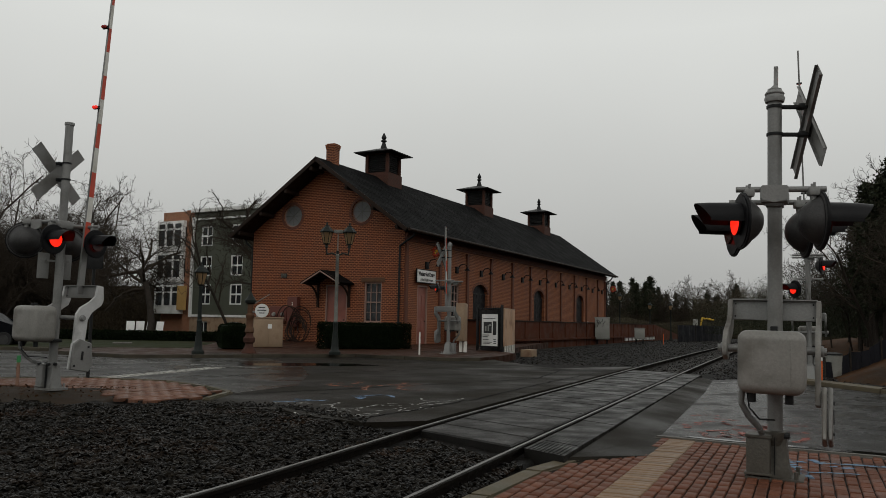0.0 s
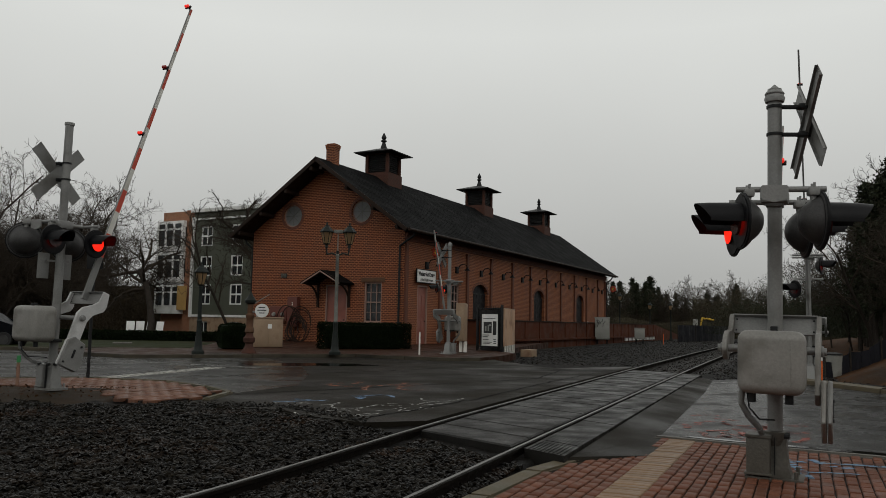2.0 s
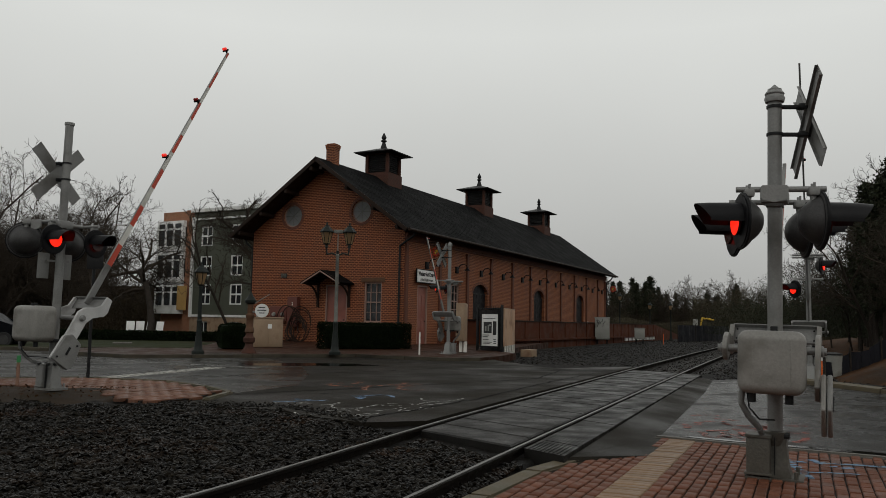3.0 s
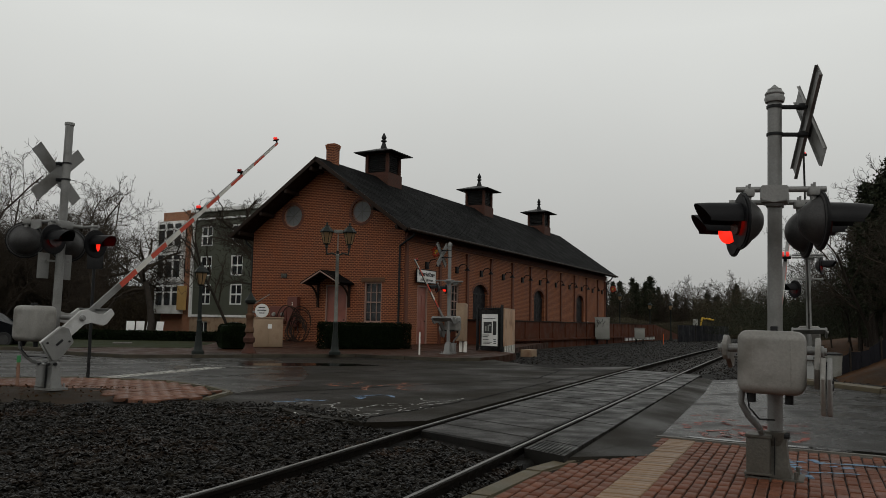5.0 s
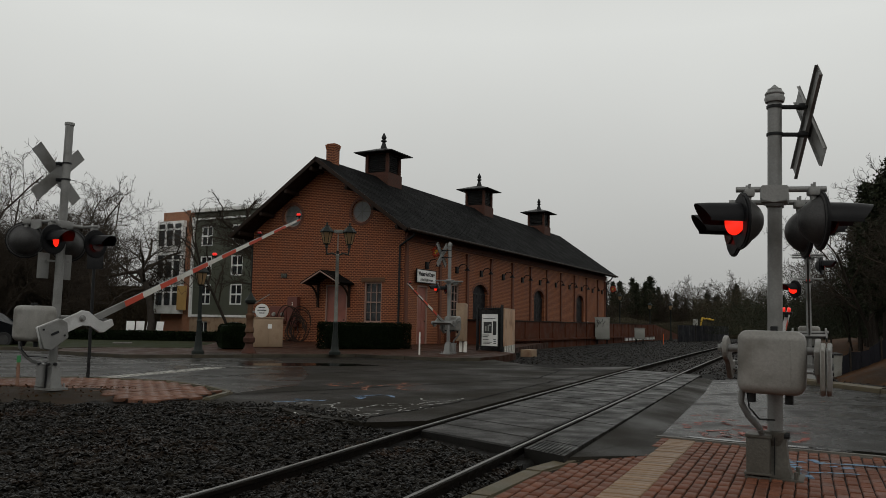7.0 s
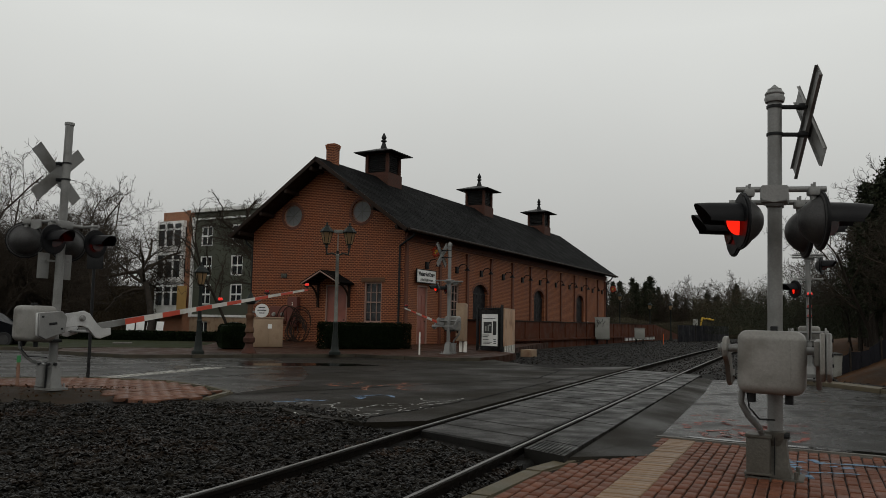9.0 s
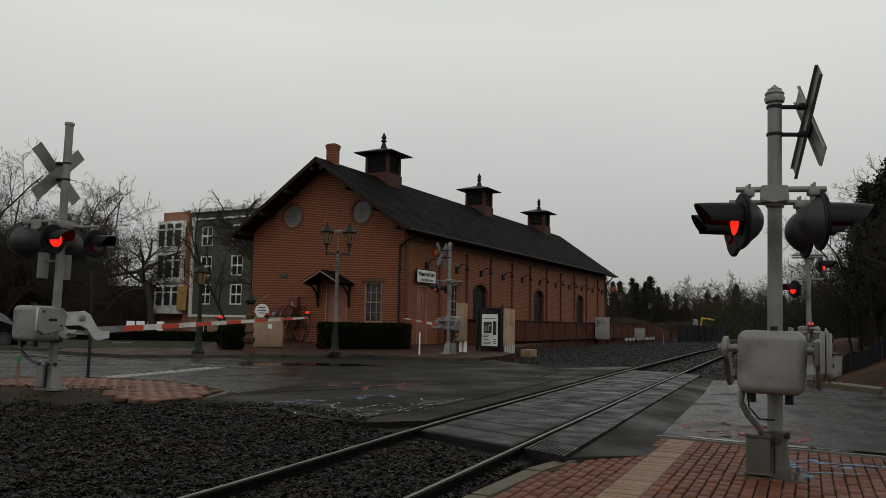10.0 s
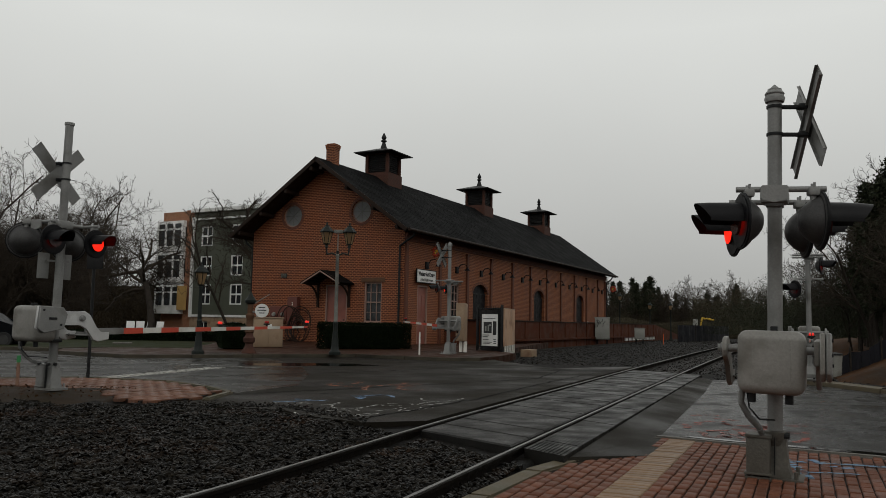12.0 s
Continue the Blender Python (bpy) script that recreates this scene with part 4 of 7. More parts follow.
# roof: two slopes with edge boards
EAVE_X, EAVE_Z, TOP_Z = 0.75, 5.71, 9.56
slope_len = math.hypot(HW / 2 + EAVE_X, TOP_Z - EAVE_Z)
roof_a = math.degrees(math.atan2(TOP_Z - EAVE_Z, HW / 2 + EAVE_X))
for s in (1, -1):
    bm = B()
    rows_n = 34
    edge = []
    for k in range(rows_n):
        for f, lift in ((k / rows_n, 0.009), ((k + 1) / rows_n, 0.004)):
            edge.append((-HW / 2 + s * ((HW / 2 + EAVE_X) * (1 - f) + lift * math.sin(radians(roof_a))), EAVE_Z + (TOP_Z - EAVE_Z) * f + lift * math.cos(radians(roof_a))))
    edge += [(-HW / 2, TOP_Z - 0.03), (-HW / 2 + s * (HW / 2 + EAVE_X - 0.012), EAVE_Z - 0.02)]
    lo = [bm.verts.new((x, -1.06, z)) for x, z in edge]
    hi = [bm.verts.new((x, HL + 1.06, z)) for x, z in edge]
    for i in range(len(edge)):
        bm.faces.new((lo[i], lo[(i + 1) % len(edge)], hi[(i + 1) % len(edge)], hi[i]))
    bm.faces.new(lo[::-1])
    bm.faces.new(hi)
    roof = part("roof", bm, M_ROOF, HOUSE, "dark slate-grey shingled slope", smooth=False)
    bm = B()
    m = Matrix.Translation((-HW / 2, 0, TOP_Z)) @ pose(0, 0, 0, 0, s * roof_a, 0)
    box(bm, (s * slope_len / 2, HL / 2, -0.12), (slope_len, HL + 2.06, 0.16), m)
    part("roof_underside", bm, M_TIMBER_DARK, HOUSE, smooth=False)
    for y in (-1.1, HL + 1.1):
        bm = B()
        box(bm, (s * slope_len / 2, y, -0.1), (slope_len + 0.04, 0.06, 0.2), m, 0.01)
        part("bargeboard", bm, M_TIMBER_DARK, HOUSE)
    bm = B()
    rod(bm, (-HW / 2 + s * (HW / 2 + EAVE_X + 0.07), -1.05, EAVE_Z - 0.06), (-HW / 2 + s * (HW / 2 + EAVE_X + 0.07), HL + 1.05, EAVE_Z - 0.06), 0.075, 0.075, 10)
    part("gutter", bm, M_TIMBER_DARK, HOUSE)
    for f in (0.06, 0.36, 0.66, 0.93):
        bm = B()
        x = -HW / 2 + s * (HW / 2 + 0.5) * f
        z = TOP_Z - (TOP_Z - EAVE_Z) * (f * (HW / 2 + 0.5)) / (HW / 2 + EAVE_X) - 0.36
        box(bm, (x, -0.5, z), (0.17, 1.15, 0.2), bevel=0.02)
        part("purlin_end", bm, M_TIMBER_DARK, HOUSE)
    for y, x in ((0.12, 0.07), (HL - 0.12, 0.07)):
        bm = B()
        xx = x if s > 0 else -HW - x
        if s > 0 and y < 1:
            tube(bm, [Vector((0.66, -0.1, EAVE_Z - 0.1)), Vector((0.55, -0.1, EAVE_Z - 0.3)), Vector((-0.2, -0.09, EAVE_Z - 0.75)), Vector((-0.2, -0.09, 0.15))], 0.055, 8)
            for z in (1.2, 2.5, 3.8):
                box(bm, (-0.2, -0.05, z), (0.2, 0.1, 0.05))
        else:
            tube(bm, [Vector((xx + s * 0.62, y, EAVE_Z - 0.1)), Vector((xx + s * 0.5, y, EAVE_Z - 0.35)), Vector((xx + s * 0.05, y, EAVE_Z - 0.7)), Vector((xx + s * 0.05, y, 0.15))], 0.055, 8)
        part("downpipe", bm, M_STEEL_DARK, HOUSE)


def pane_grid(parent, m, w, h, cols, rows_, mat_frame, mat_pane, border=0.07, bar=0.03):
    """A window in x, z round its centre, face towards -y: frame, bars and pane set back."""
    bm = B()
    for s in (-1, 1):
        box(bm, (s * (w / 2 - border / 2), 0, 0), (border, 0.1, h))
        box(bm, (0, 0, s * (h / 2 - border / 2)), (w - 2 * border, 0.1, border))
    bmesh.ops.transform(bm, matrix=m, verts=bm.verts)
    win = part("window", bm, mat_frame, parent, smooth=False)
    bm = B()
    for c in range(1, cols):
        box(bm, (-w / 2 + w * c / cols, 0.01, 0), (bar, 0.05, h - 2 * border))
    for r in range(1, rows_):
        box(bm, (0, 0.012, -h / 2 + h * r / rows_), (w - 2 * border, 0.05, bar * (1.8 if r * 2 == rows_ else 1)))
    bmesh.ops.transform(bm, matrix=m, verts=bm.verts)
    part("glazing_bar", bm, mat_frame, win, smooth=False)
    for c in range(cols):
        for r in range(rows_):
            bm = B()
            box(bm, (-w / 2 + w * (c + 0.5) / cols, 0.035, -h / 2 + h * (r + 0.5) / rows_), (w / cols - 0.01, 0.008, h / rows_ - 0.01))
            bmesh.ops.transform(bm, matrix=m, verts=bm.verts)
            part("pane", bm, mat_pane, win, smooth=False)
    return win


TO_SIDE = pose(0, 0, 0, 0, 0, 90)
pane_grid(HOUSE, Matrix.Translation((-1.74, 0.1, 2.175)), 1.02, 1.99, 3, 4, M_FRAME, M_PANE)
pane_grid(HOUSE, Matrix.Translation((-0.1, 5.79, 2.415)) @ TO_SIDE, 1.22, 1.83, 3, 4, M_FRAME, M_PANE)
bm = B()
box(bm, (-1.74, -0.012, 3.29), (1.36, 0.06, 0.23), bevel=0.01)
part("lintel", bm, M_LINTEL, HOUSE, "brown stone window lintel")
bm = B()
box(bm, (-1.74, -0.04, 1.11), (1.24, 0.16, 0.13), bevel=0.01)
part("window_sill", bm, M_TRIM_TAN, HOUSE)
bm = B()
box(bm, (0.012, 5.79, 3.45), (0.06, 1.6, 0.24), bevel=0.01)
part("lintel", bm, M_LINTEL, HOUSE, "brown stone window lintel")
bm = B()
box(bm, (0.04, 5.79, 1.43), (0.16, 1.44, 0.13), bevel=0.01)
part("window_sill", bm, M_TRIM_TAN, HOUSE)
for cx, cz, r in ROUND:
    bm = B()
    for k in range(28):
        a = 2 * math.pi * (k + 0.5) / 28
        box(bm, (r + 0.07, 0, 0), (0.14, 0.1, 2 * math.pi * (r + 0.07) / 28 * 0.88), Matrix.Translation((cx, 0.02, cz)) @ pose(0, 0, 0, 0, -math.degrees(a), 0))
    part("brick_surround", bm, M_BRICK_TRIM, HOUSE, smooth=False)
    bm = B()
    lathe(bm, [(r, 0), (r, 0.1), (r - 0.07, 0.1), (r - 0.07, 0.0)], 28, Matrix.Translation((cx, 0.2, cz)) @ pose(0, 0, 0, 90))
    win = part("round_window", bm, M_FRAME, HOUSE)
    for k in range(4):
        bm = B()
        box(bm, (0, 0, 0), (2 * r - 0.04, 0.03, 0.018), Matrix.Translation((cx, 0.1, cz)) @ pose(0, 0, 0, 0, 45 * k, 0))
        part("glazing_bar", bm, M_CABINET, win, smooth=False)
    bm = B()
    rod(bm, (cx, 0.12, cz), (cx, 0.128, cz), r - 0.02, r - 0.02, 28)
    part("pane", bm, M_PANE_PALE, win)


def plank_door(m, w, h, mat, label):
    bm = B()
    box(bm, (0, 0.05, h / 2), (w - 0.02, 0.06, h), m)
    d = part("door", bm, mat, HOUSE, label, smooth=False)
    for x in (-w / 4, w / 4):
        for z, hh in ((h * 0.24, h * 0.32), (h * 0.66, h * 0.4)):
            bm = B()
            box(bm, (x, 0.012, z), (w * 0.34, 0.02, hh), m, 0.008)
            part("door_panel", bm, mat, d)
    bm = B()
    for s in (-1, 1):
        box(bm, (s * (w / 2 + 0.05), -0.01, h / 2), (0.12, 0.12, h + 0.1), m)
    box(bm, (0, -0.01, h + 0.06), (w + 0.22, 0.12, 0.12), m)
    part("door_frame", bm, M_FRAME, HOUSE, smooth=False)
    bm = B()
    rod(bm, m @ Vector((w * 0.38, 0.01, h * 0.4)), m @ Vector((w * 0.38, -0.06, h * 0.4)), 0.03, 0.03, 10)
    part("door_handle", bm, M_STEEL_DARK, d)


plank_door(Matrix.Translation((-3.915, 0.08, 0.12)), 1.2, 2.86, M_DOOR_RED, "dull red panelled door under the canopy")
plank_door(Matrix.Translation((-0.08, 2.015, 0.12)) @ TO_SIDE, 1.0, 2.9, M_DOOR_RED, "tall dull red side door")

for a, b, z0, sp, tp in ARCHES:
    bm = B()
    slab(bm, arched(a + 0.02, b - 0.02, z0, sp, tp - 0.02), 0.2, 0.26, SIDE)
    # Door and boards go black to carry the shade of the deep arch.
    d = part("arched_door", bm, M_BLACK, HOUSE, "dark arched freight door", smooth=False)
    for k in range(5):
        bm = B()
        y = a + (b - a) * (k + 0.5) / 5
        box(bm, (-0.185, y, (z0 + sp) / 2), (0.03, (b - a) / 5 - 0.03, sp - z0 - 0.06))
        part("door_board", bm, M_BLACK, d, smooth=False)
    bm = B()
    box(bm, (-0.17, (a + b) / 2, sp), (0.06, b - a - 0.04, 0.08))
    part("transom", bm, M_STEEL_DARK, d, smooth=False)
    bm = B()
    n = 13
    c, w = (a + b) / 2, (b - a) / 2 + 0.085
    for k in range(n):
        t = math.pi * (k + 0.5) / n
        y, z = c + w * math.cos(t), sp + (tp - sp + 0.085) * math.sin(t)
        box(bm, (-0.012, y, z), (0.04, 0.2, 0.15), bevel=0.008)
    part("brick_arch", bm, M_BRICK_TRIM, HOUSE, smooth=False)
for y in (0.2, 3.9, 7.39, 10.84, 14.38, 17.75, 21.14, 24.38, 27.81, 31.1, 34.53, 37.0):
    bm = B()
    w = 0.24
    box(bm, (0.05, y, (Z0 + 5.05) / 2), (0.1, w, 5.05 - Z0))
    box(bm, (0.07, y, 5.08), (0.14, w + 0.1, 0.12))
    part("pilaster", bm, M_BRICK_TRIM, HOUSE, smooth=False)
bm = B()
for k in range(3):
    box(bm, (0.03 + 0.03 * k, HL / 2, 5.3 + 0.12 * k), (0.06 + 0.06 * k, HL - 0.1, 0.12))
part("corbel_course", bm, M_BRICK_TRIM, HOUSE, smooth=False)
for y in (2.4, 6.0, 9.37, 12.83, 16.22, 19.69, 23.18, 26.49, 29.82, 32.95, 36.0):
    lamp = thing("wall_lamp", HOUSE.matrix_basis @ pose(0, y, 4.2), "black gooseneck barn lamp on the brick wall", "wall lamp", "lamps along the freight house")
    bm = B()
    box(bm, (0.03, 0, -0.05), (0.1, 0.34, 0.36), bevel=0.02)
    part("wall_plate", bm, M_BLACK, lamp)
    bm = B()
    tube(bm, [Vector((0.06, 0.1, 0.02)), Vector((0.14, 0.2, 0.24)), Vector((0.26, 0.36, 0.3)), Vector((0.4, 0.46, 0.24)), Vector((0.44, 0.5, 0.1))], 0.025, 7)
    part("gooseneck", bm, M_BLACK, lamp)
    bm = B()
    lathe(bm, [(0.17, -0.06), (0.15, -0.02), (0.08, 0.04), (0.04, 0.1), (0.03, 0.12)], 14, pose(0.44, 0.5, 0.0))
    part("shade", bm, M_BLACK, lamp)

# canopy over the front door
CAN = thing("door_canopy", HOUSE.matrix_basis @ pose(-4.06, 0, 0), "small dark gabled canopy on curved brackets over the door", "canopy")
for s in (-1, 1):
    bm = B()
    a = math.degrees(math.atan2(0.62, 1.15))
    m = Matrix.Translation((0, -0.62, 3.72)) @ pose(0, 0, 0, 0, s * a, 0)
    box(bm, (s * 0.67, 0, 0.0), (1.36, 1.32, 0.07), m, 0.01)
    part("canopy_roof", bm, M_ROOF, CAN, smooth=False)
    bm = B()
    box(bm, (s * 0.66, -0.67, -0.035), (1.34, 0.04, 0.055), m)
    part("canopy_trim", bm, M_FRAME, CAN, "pale pink canopy edge board", smooth=False)
    for k in range(4):
        bm = B()
        box(bm, (s * (0.16 + 0.3 * k), 0, -0.07), (0.05, 1.2, 0.07), m)
        part("canopy_rafter", bm, M_TIMBER_DARK, CAN, smooth=False)
    bm = B()
    box(bm, (s * 0.66, -0.6, -0.02), (1.3, 0.05, 0.16), m)
    part("canopy_fascia", bm, M_TIMBER_DARK, CAN, smooth=False)
    bm = B()
    arc = [Vector((s * 0.95, -0.02 - 1.05 * (1 - math.cos(t)), 1.95 + 1.1 * math.sin(t))) for t in np.linspace(0, math.pi / 2, 8)]
    tube(bm, arc, 0.055, 6)
    box(bm, (s * 0.95, -0.06, 2.5), (0.11, 0.1, 1.2))
    box(bm, (s * 0.95, -0.55, 3.06), (0.11, 1.1, 0.1))
    part("curved_bracket", bm, M_TIMBER_DARK, CAN)

# chimney and cupolas stand on the ridge
bm = B()
box(bm, (0, 0, 0.6), (0.5, 0.5, 1.9))
for k in range(3):
    box(bm, (0, 0, 1.5 + 0.08 * k), (0.54 + 0.03 * k, 0.54 + 0.03 * k, 0.08))
box(bm, (0, 0, 1.74), (0.5, 0.5, 0.04))
part("chimney", bm, M_BRICK_SHADED, HOUSE, "short red-brick chimney", smooth=False).matrix_basis = pose(-4.7, 0.45, 8.75)


def cupola():
    bm = B()
    box(bm, (0, 0, 0.35), (1.62, 1.62, 1.1))
    c = part("cupola", bm, M_CUPOLA_BASE, HOUSE, "louvred dark cupola with a spreading roof and finial", smooth=False)
    for sx in (-1, 1):
        for sy in (-1, 1):
            bm = B()
            box(bm, (sx * 0.68, sy * 0.68, 1.51), (0.17, 0.17, 1.24), bevel=0.01)
            part("corner_post", bm, M_CUPOLA_BASE, c)
    # Added dark block: the shaded hollow of the cupola as a solid.
    bm = B()
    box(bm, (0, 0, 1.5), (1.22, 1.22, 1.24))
    part("louvre_shade_block", bm, M_INNER_SHADE, c, smooth=False)
    for ax in (0, 90, 180, 270):
        bm = B()
        for k in range(10):
            box(bm, (0, -0.645, 0.96 + 0.115 * k), (1.2, 0.07, 0.014), pose(0, 0, 0, 0, 0, ax))
        part("louvre_slats", bm, M_BLACK, c, smooth=False)
        bm = B()
        for z in (0.93, 2.08):
            box(bm, (0, -0.68, z), (1.2, 0.08, 0.1), pose(0, 0, 0, 0, 0, ax))
        part("louvre_frame", bm, M_CUPOLA_BASE, c, smooth=False)
    bm = B()
    h = 1.27
    vs = []
    for r, z in ((h, 2.1), (h, 2.15), (0.7, 2.33), (0.2, 2.5)):
        vs.append([bm.verts.new((x * r, y * r, z)) for x, y in ((-1, -1), (1, -1), (1, 1), (-1, 1))])
    for p, q in zip(vs[:-1], vs[1:]):
        for k in range(4):
            bm.faces.new((p[k], p[(k + 1) % 4], q[(k + 1) % 4], q[k]))
    bm.faces.new(vs[0][::-1])
    bm.faces.new(vs[-1])
    part("cupola_roof", bm, M_STEEL_DARK, c, smooth=False)
    bm = B()
    lathe(bm, [(0.22, 2.46), (0.17, 2.62), (0.11, 2.8), (0.09, 2.88), (0.17, 2.94), (0.17, 2.99), (0.08, 3.04), (0.14, 3.12), (0.15, 3.19), (0.1, 3.3), (0.04, 3.42), (0.0, 3.48)], 12)
    part("finial", bm, M_STEEL_DARK, c)
    return c


for y in (5.65, 19.5, 32.5):
    cupola().matrix_basis = pose(-4.7, y, 8.82)

# the raised loading platform with its ramp along the track side
PLAT = thing("loading_platform", HOUSE.matrix_basis.copy(), "raised loading platform faced with dark red boards", "platform", "", "structure")
X_P = 2.6
bm = B()
slab(bm, [(4.6, -0.4), (46.0, -0.4), (46.0, 1.36), (4.6, 1.36)], 0.03, X_P, UPRIGHT_Y)
part("platform_body", bm, M_PLATFORM_RED, PLAT, smooth=False)
bm = B()
slab(bm, [(46.02, -0.4), (60, -0.4), (60, 0.15), (46.02, 1.34)], 0.03, X_P, UPRIGHT_Y)
part("ramp", bm, M_PLATFORM_RED, PLAT, smooth=False)
bm = B()
box(bm, (X_P / 2 + 0.05, 25.3, 1.4), (X_P + 0.0, 41.6, 0.06))
part("platform_deck", bm, M_TIMBER_DARK, PLAT, smooth=False)
for k in range(17):
    bm = B()
    box(bm, (X_P + 0.02, 5.0 + k * 2.5, 0.5), (0.05, 0.14, 1.7))
    part("batten", bm, M_PLATFORM_RED, PLAT, smooth=False)
bm = B()
box(bm, (X_P + 0.1, 25.3, 0.3), (0.18, 41.4, 0.12))
part("lower_rail", bm, M_PLATFORM_RED, PLAT, smooth=False)
for k in range(9):
    bm = B()
    box(bm, (X_P + 0.06, 34 + k * 1.35, 0.12), (0.08, 0.85, 0.3))
    part("white_block", bm, M_WHITE, PLAT, smooth=False)


# ---- street furniture and things round the freight house ----
def lantern(parent, m):
    bm = B()
    lathe(bm, [(0.03, -0.12), (0.06, -0.1), (0.05, -0.02), (0.1, 0.0), (0.11, 0.03)], 6, m)
    holder = part("lantern_holder", bm, M_LAMP_GREEN, parent)
    bm = B()
    lathe(bm, [(0.1, 0.032), (0.19, 0.4), (0.05, 0.41)], 6, m)
    part("lantern_glass", bm, M_LAMP_PANE, holder, "dull amber lantern glass", smooth=False)
    bm = B()
    lathe(bm, [(0.23, 0.4), (0.24, 0.43), (0.14, 0.56), (0.08, 0.6), (0.08, 0.64), (0.03, 0.66), (0.04, 0.7), (0.01, 0.76)], 6, m)
    for k in range(6):
        a = 2 * math.pi * k / 6
        rod(bm, m @ Vector((0.105 * math.cos(a), 0.105 * math.sin(a), 0.03)), m @ Vector((0.195 * math.cos(a), 0.195 * math.sin(a), 0.41)), 0.012, 0.012, 5)
    part("lantern_roof", bm, M_LAMP_GREEN, holder, smooth=False)


def street_lamp(base, height, turn, double, mat, label):
    t = thing("street_lamp", pose(*base, 0, 0, turn), label, "street lamp", "old-style street lamps")
    bm = B()
    lathe(bm, [(0.2, 0), (0.2, 0.09), (0.14, 0.15), (0.115, 0.3), (0.11, 0.52), (0.085, 0.6), (0.1, 0.66), (0.08, 0.74), (0.075, 1.0), (0.09, 1.04), (0.065, 1.1)], 12)
    part("pedestal", bm, M_LAMP_GREEN, t)
    bm = B()
    top = height - (0.78 if not double else 1.15)
    lathe(bm, [(0.065, 1.1), (0.06, 1.8), (0.055, top - 0.1), (0.075, top - 0.06), (0.05, top)], 12)
    part("post", bm, mat, t)
    if double:
        bm = B()
        for s in (-1, 1):
            tube(bm, [Vector((0, 0, top - 0.06)), Vector((s * 0.18, 0, top + 0.02)), Vector((s * 0.36, 0, top - 0.02)), Vector((s * 0.38, 0, top + 0.2))], 0.03, 7)
        tube(bm, [Vector((0, 0, top)), Vector((0, 0, top + 0.1))], 0.05, 8)
        part("bracket", bm, M_LAMP_GREEN, t)
        for s in (-1, 1):
            lantern(t, Matrix.Translation((s * 0.38, 0, top + 0.32)))
        if mat is M_WORN_POST:
            bm = B()
            box(bm, (0, 0, top + 0.76), (0.3, 0.1, 0.12), bevel=0.02)
            rod(bm, (0, 0, top + 0.08), (0, 0, top + 0.72), 0.022, 0.022, 8)
            part("camera_box", bm, M_WORN_POST, t)
    else:
        lantern(t, Matrix.Translation((0, 0, top)))
    return t


street_lamp((-3.55, 27.2, 0.1), 4.52, 5, True, M_WORN_POST, "tall double-lantern street lamp with a pale worn post")
street_lamp((-7.68, 25.76, 0.1), 2.95, 0, False, M_LAMP_GREEN, "short dark single-lantern street lamp")
street_lamp((17.0, 77.5, 0.0), 4.4, 0, False, M_LAMP_GREEN, "dark street lamp beyond the freight house")
street_lamp((20.0, 78.0, -0.1), 3.7, 0, False, M_LAMP_GREEN, "distant street lamp against the woods")
street_lamp((22.0, 78.0, -0.1), 3.7, 0, False, M_LAMP_GREEN, "distant street lamp against the woods")

t = thing("sign_post", pose(-6.87, 15.93, -0.01), "thin black sign post with a small plate seen from behind", "sign post")
bm = B()
rod(bm, (0, 0, -0.02), (0, 0, 2.6), 0.032, 0.03, 10)
part("post", bm, M_STEEL_DARK, t)
bm = B()
box(bm, (0.02, -0.04, 2.32), (0.3, 0.01, 0.3), pose(0, 0, 0, 0, 0, 12), 0.003)
part("plate", bm, M_STEEL_DARK, t)

# leafy solids made of many small leaves over a dark core
def leafy(parent, m, size, count, leaf, seed, core=True, round_top=False):
    r = np.random.default_rng(seed)
    sx, sy, sz = size
    if core:
        bm = B()
        box(bm, (0, 0, sz * 0.5 - 0.02), (sx * 0.88, sy * 0.84, sz * 0.94), bevel=min(sx, sy, sz) * 0.18)
        part("core", bm, M_HEDGE, parent)
    vs, fs = [], []
    for k in range(count):
        f = r.random()
        if f < 0.34:
            p = Vector((r.uniform(-sx, sx) / 2, r.uniform(-sy, sy) / 2, sz))
        elif f < 0.7:
            p = Vector((r.uniform(-sx, sx) / 2, -sy / 2, r.uniform(0.0, sz)))
        else:
            p = Vector((sx / 2 * r.choice((-1, 1)), r.uniform(-sy, sy) / 2, r.uniform(0, sz)))
        if round_top:
            q = Vector((p.x / (sx / 2), p.y / (sy / 2), (p.z - sz / 2) / (sz / 2)))
            q = q.normalized() * (q.length ** 0.35)
            p = Vector((q.x * sx / 2, q.y * sy / 2, sz / 2 + q.z * sz / 2))
        p += Vector(r.normal(0, 0.025, 3))
        a, b = Vector(r.normal(0, 1, 3)).normalized() * leaf, Vector(r.normal(0, 1, 3)).normalized() * leaf
        i = len(vs)
        vs += [tuple(m @ (p - a)), tuple(m @ (p + b)), tuple(m @ (p + a)), tuple(m @ (p - b * 0.6))]
        fs.append((i, i + 1, i + 2, i + 3))
    o = new("leaves", from_lists("leaves", vs, fs, M_HEDGE))
    o.parent = parent
    tagged(o, kind="stuff")


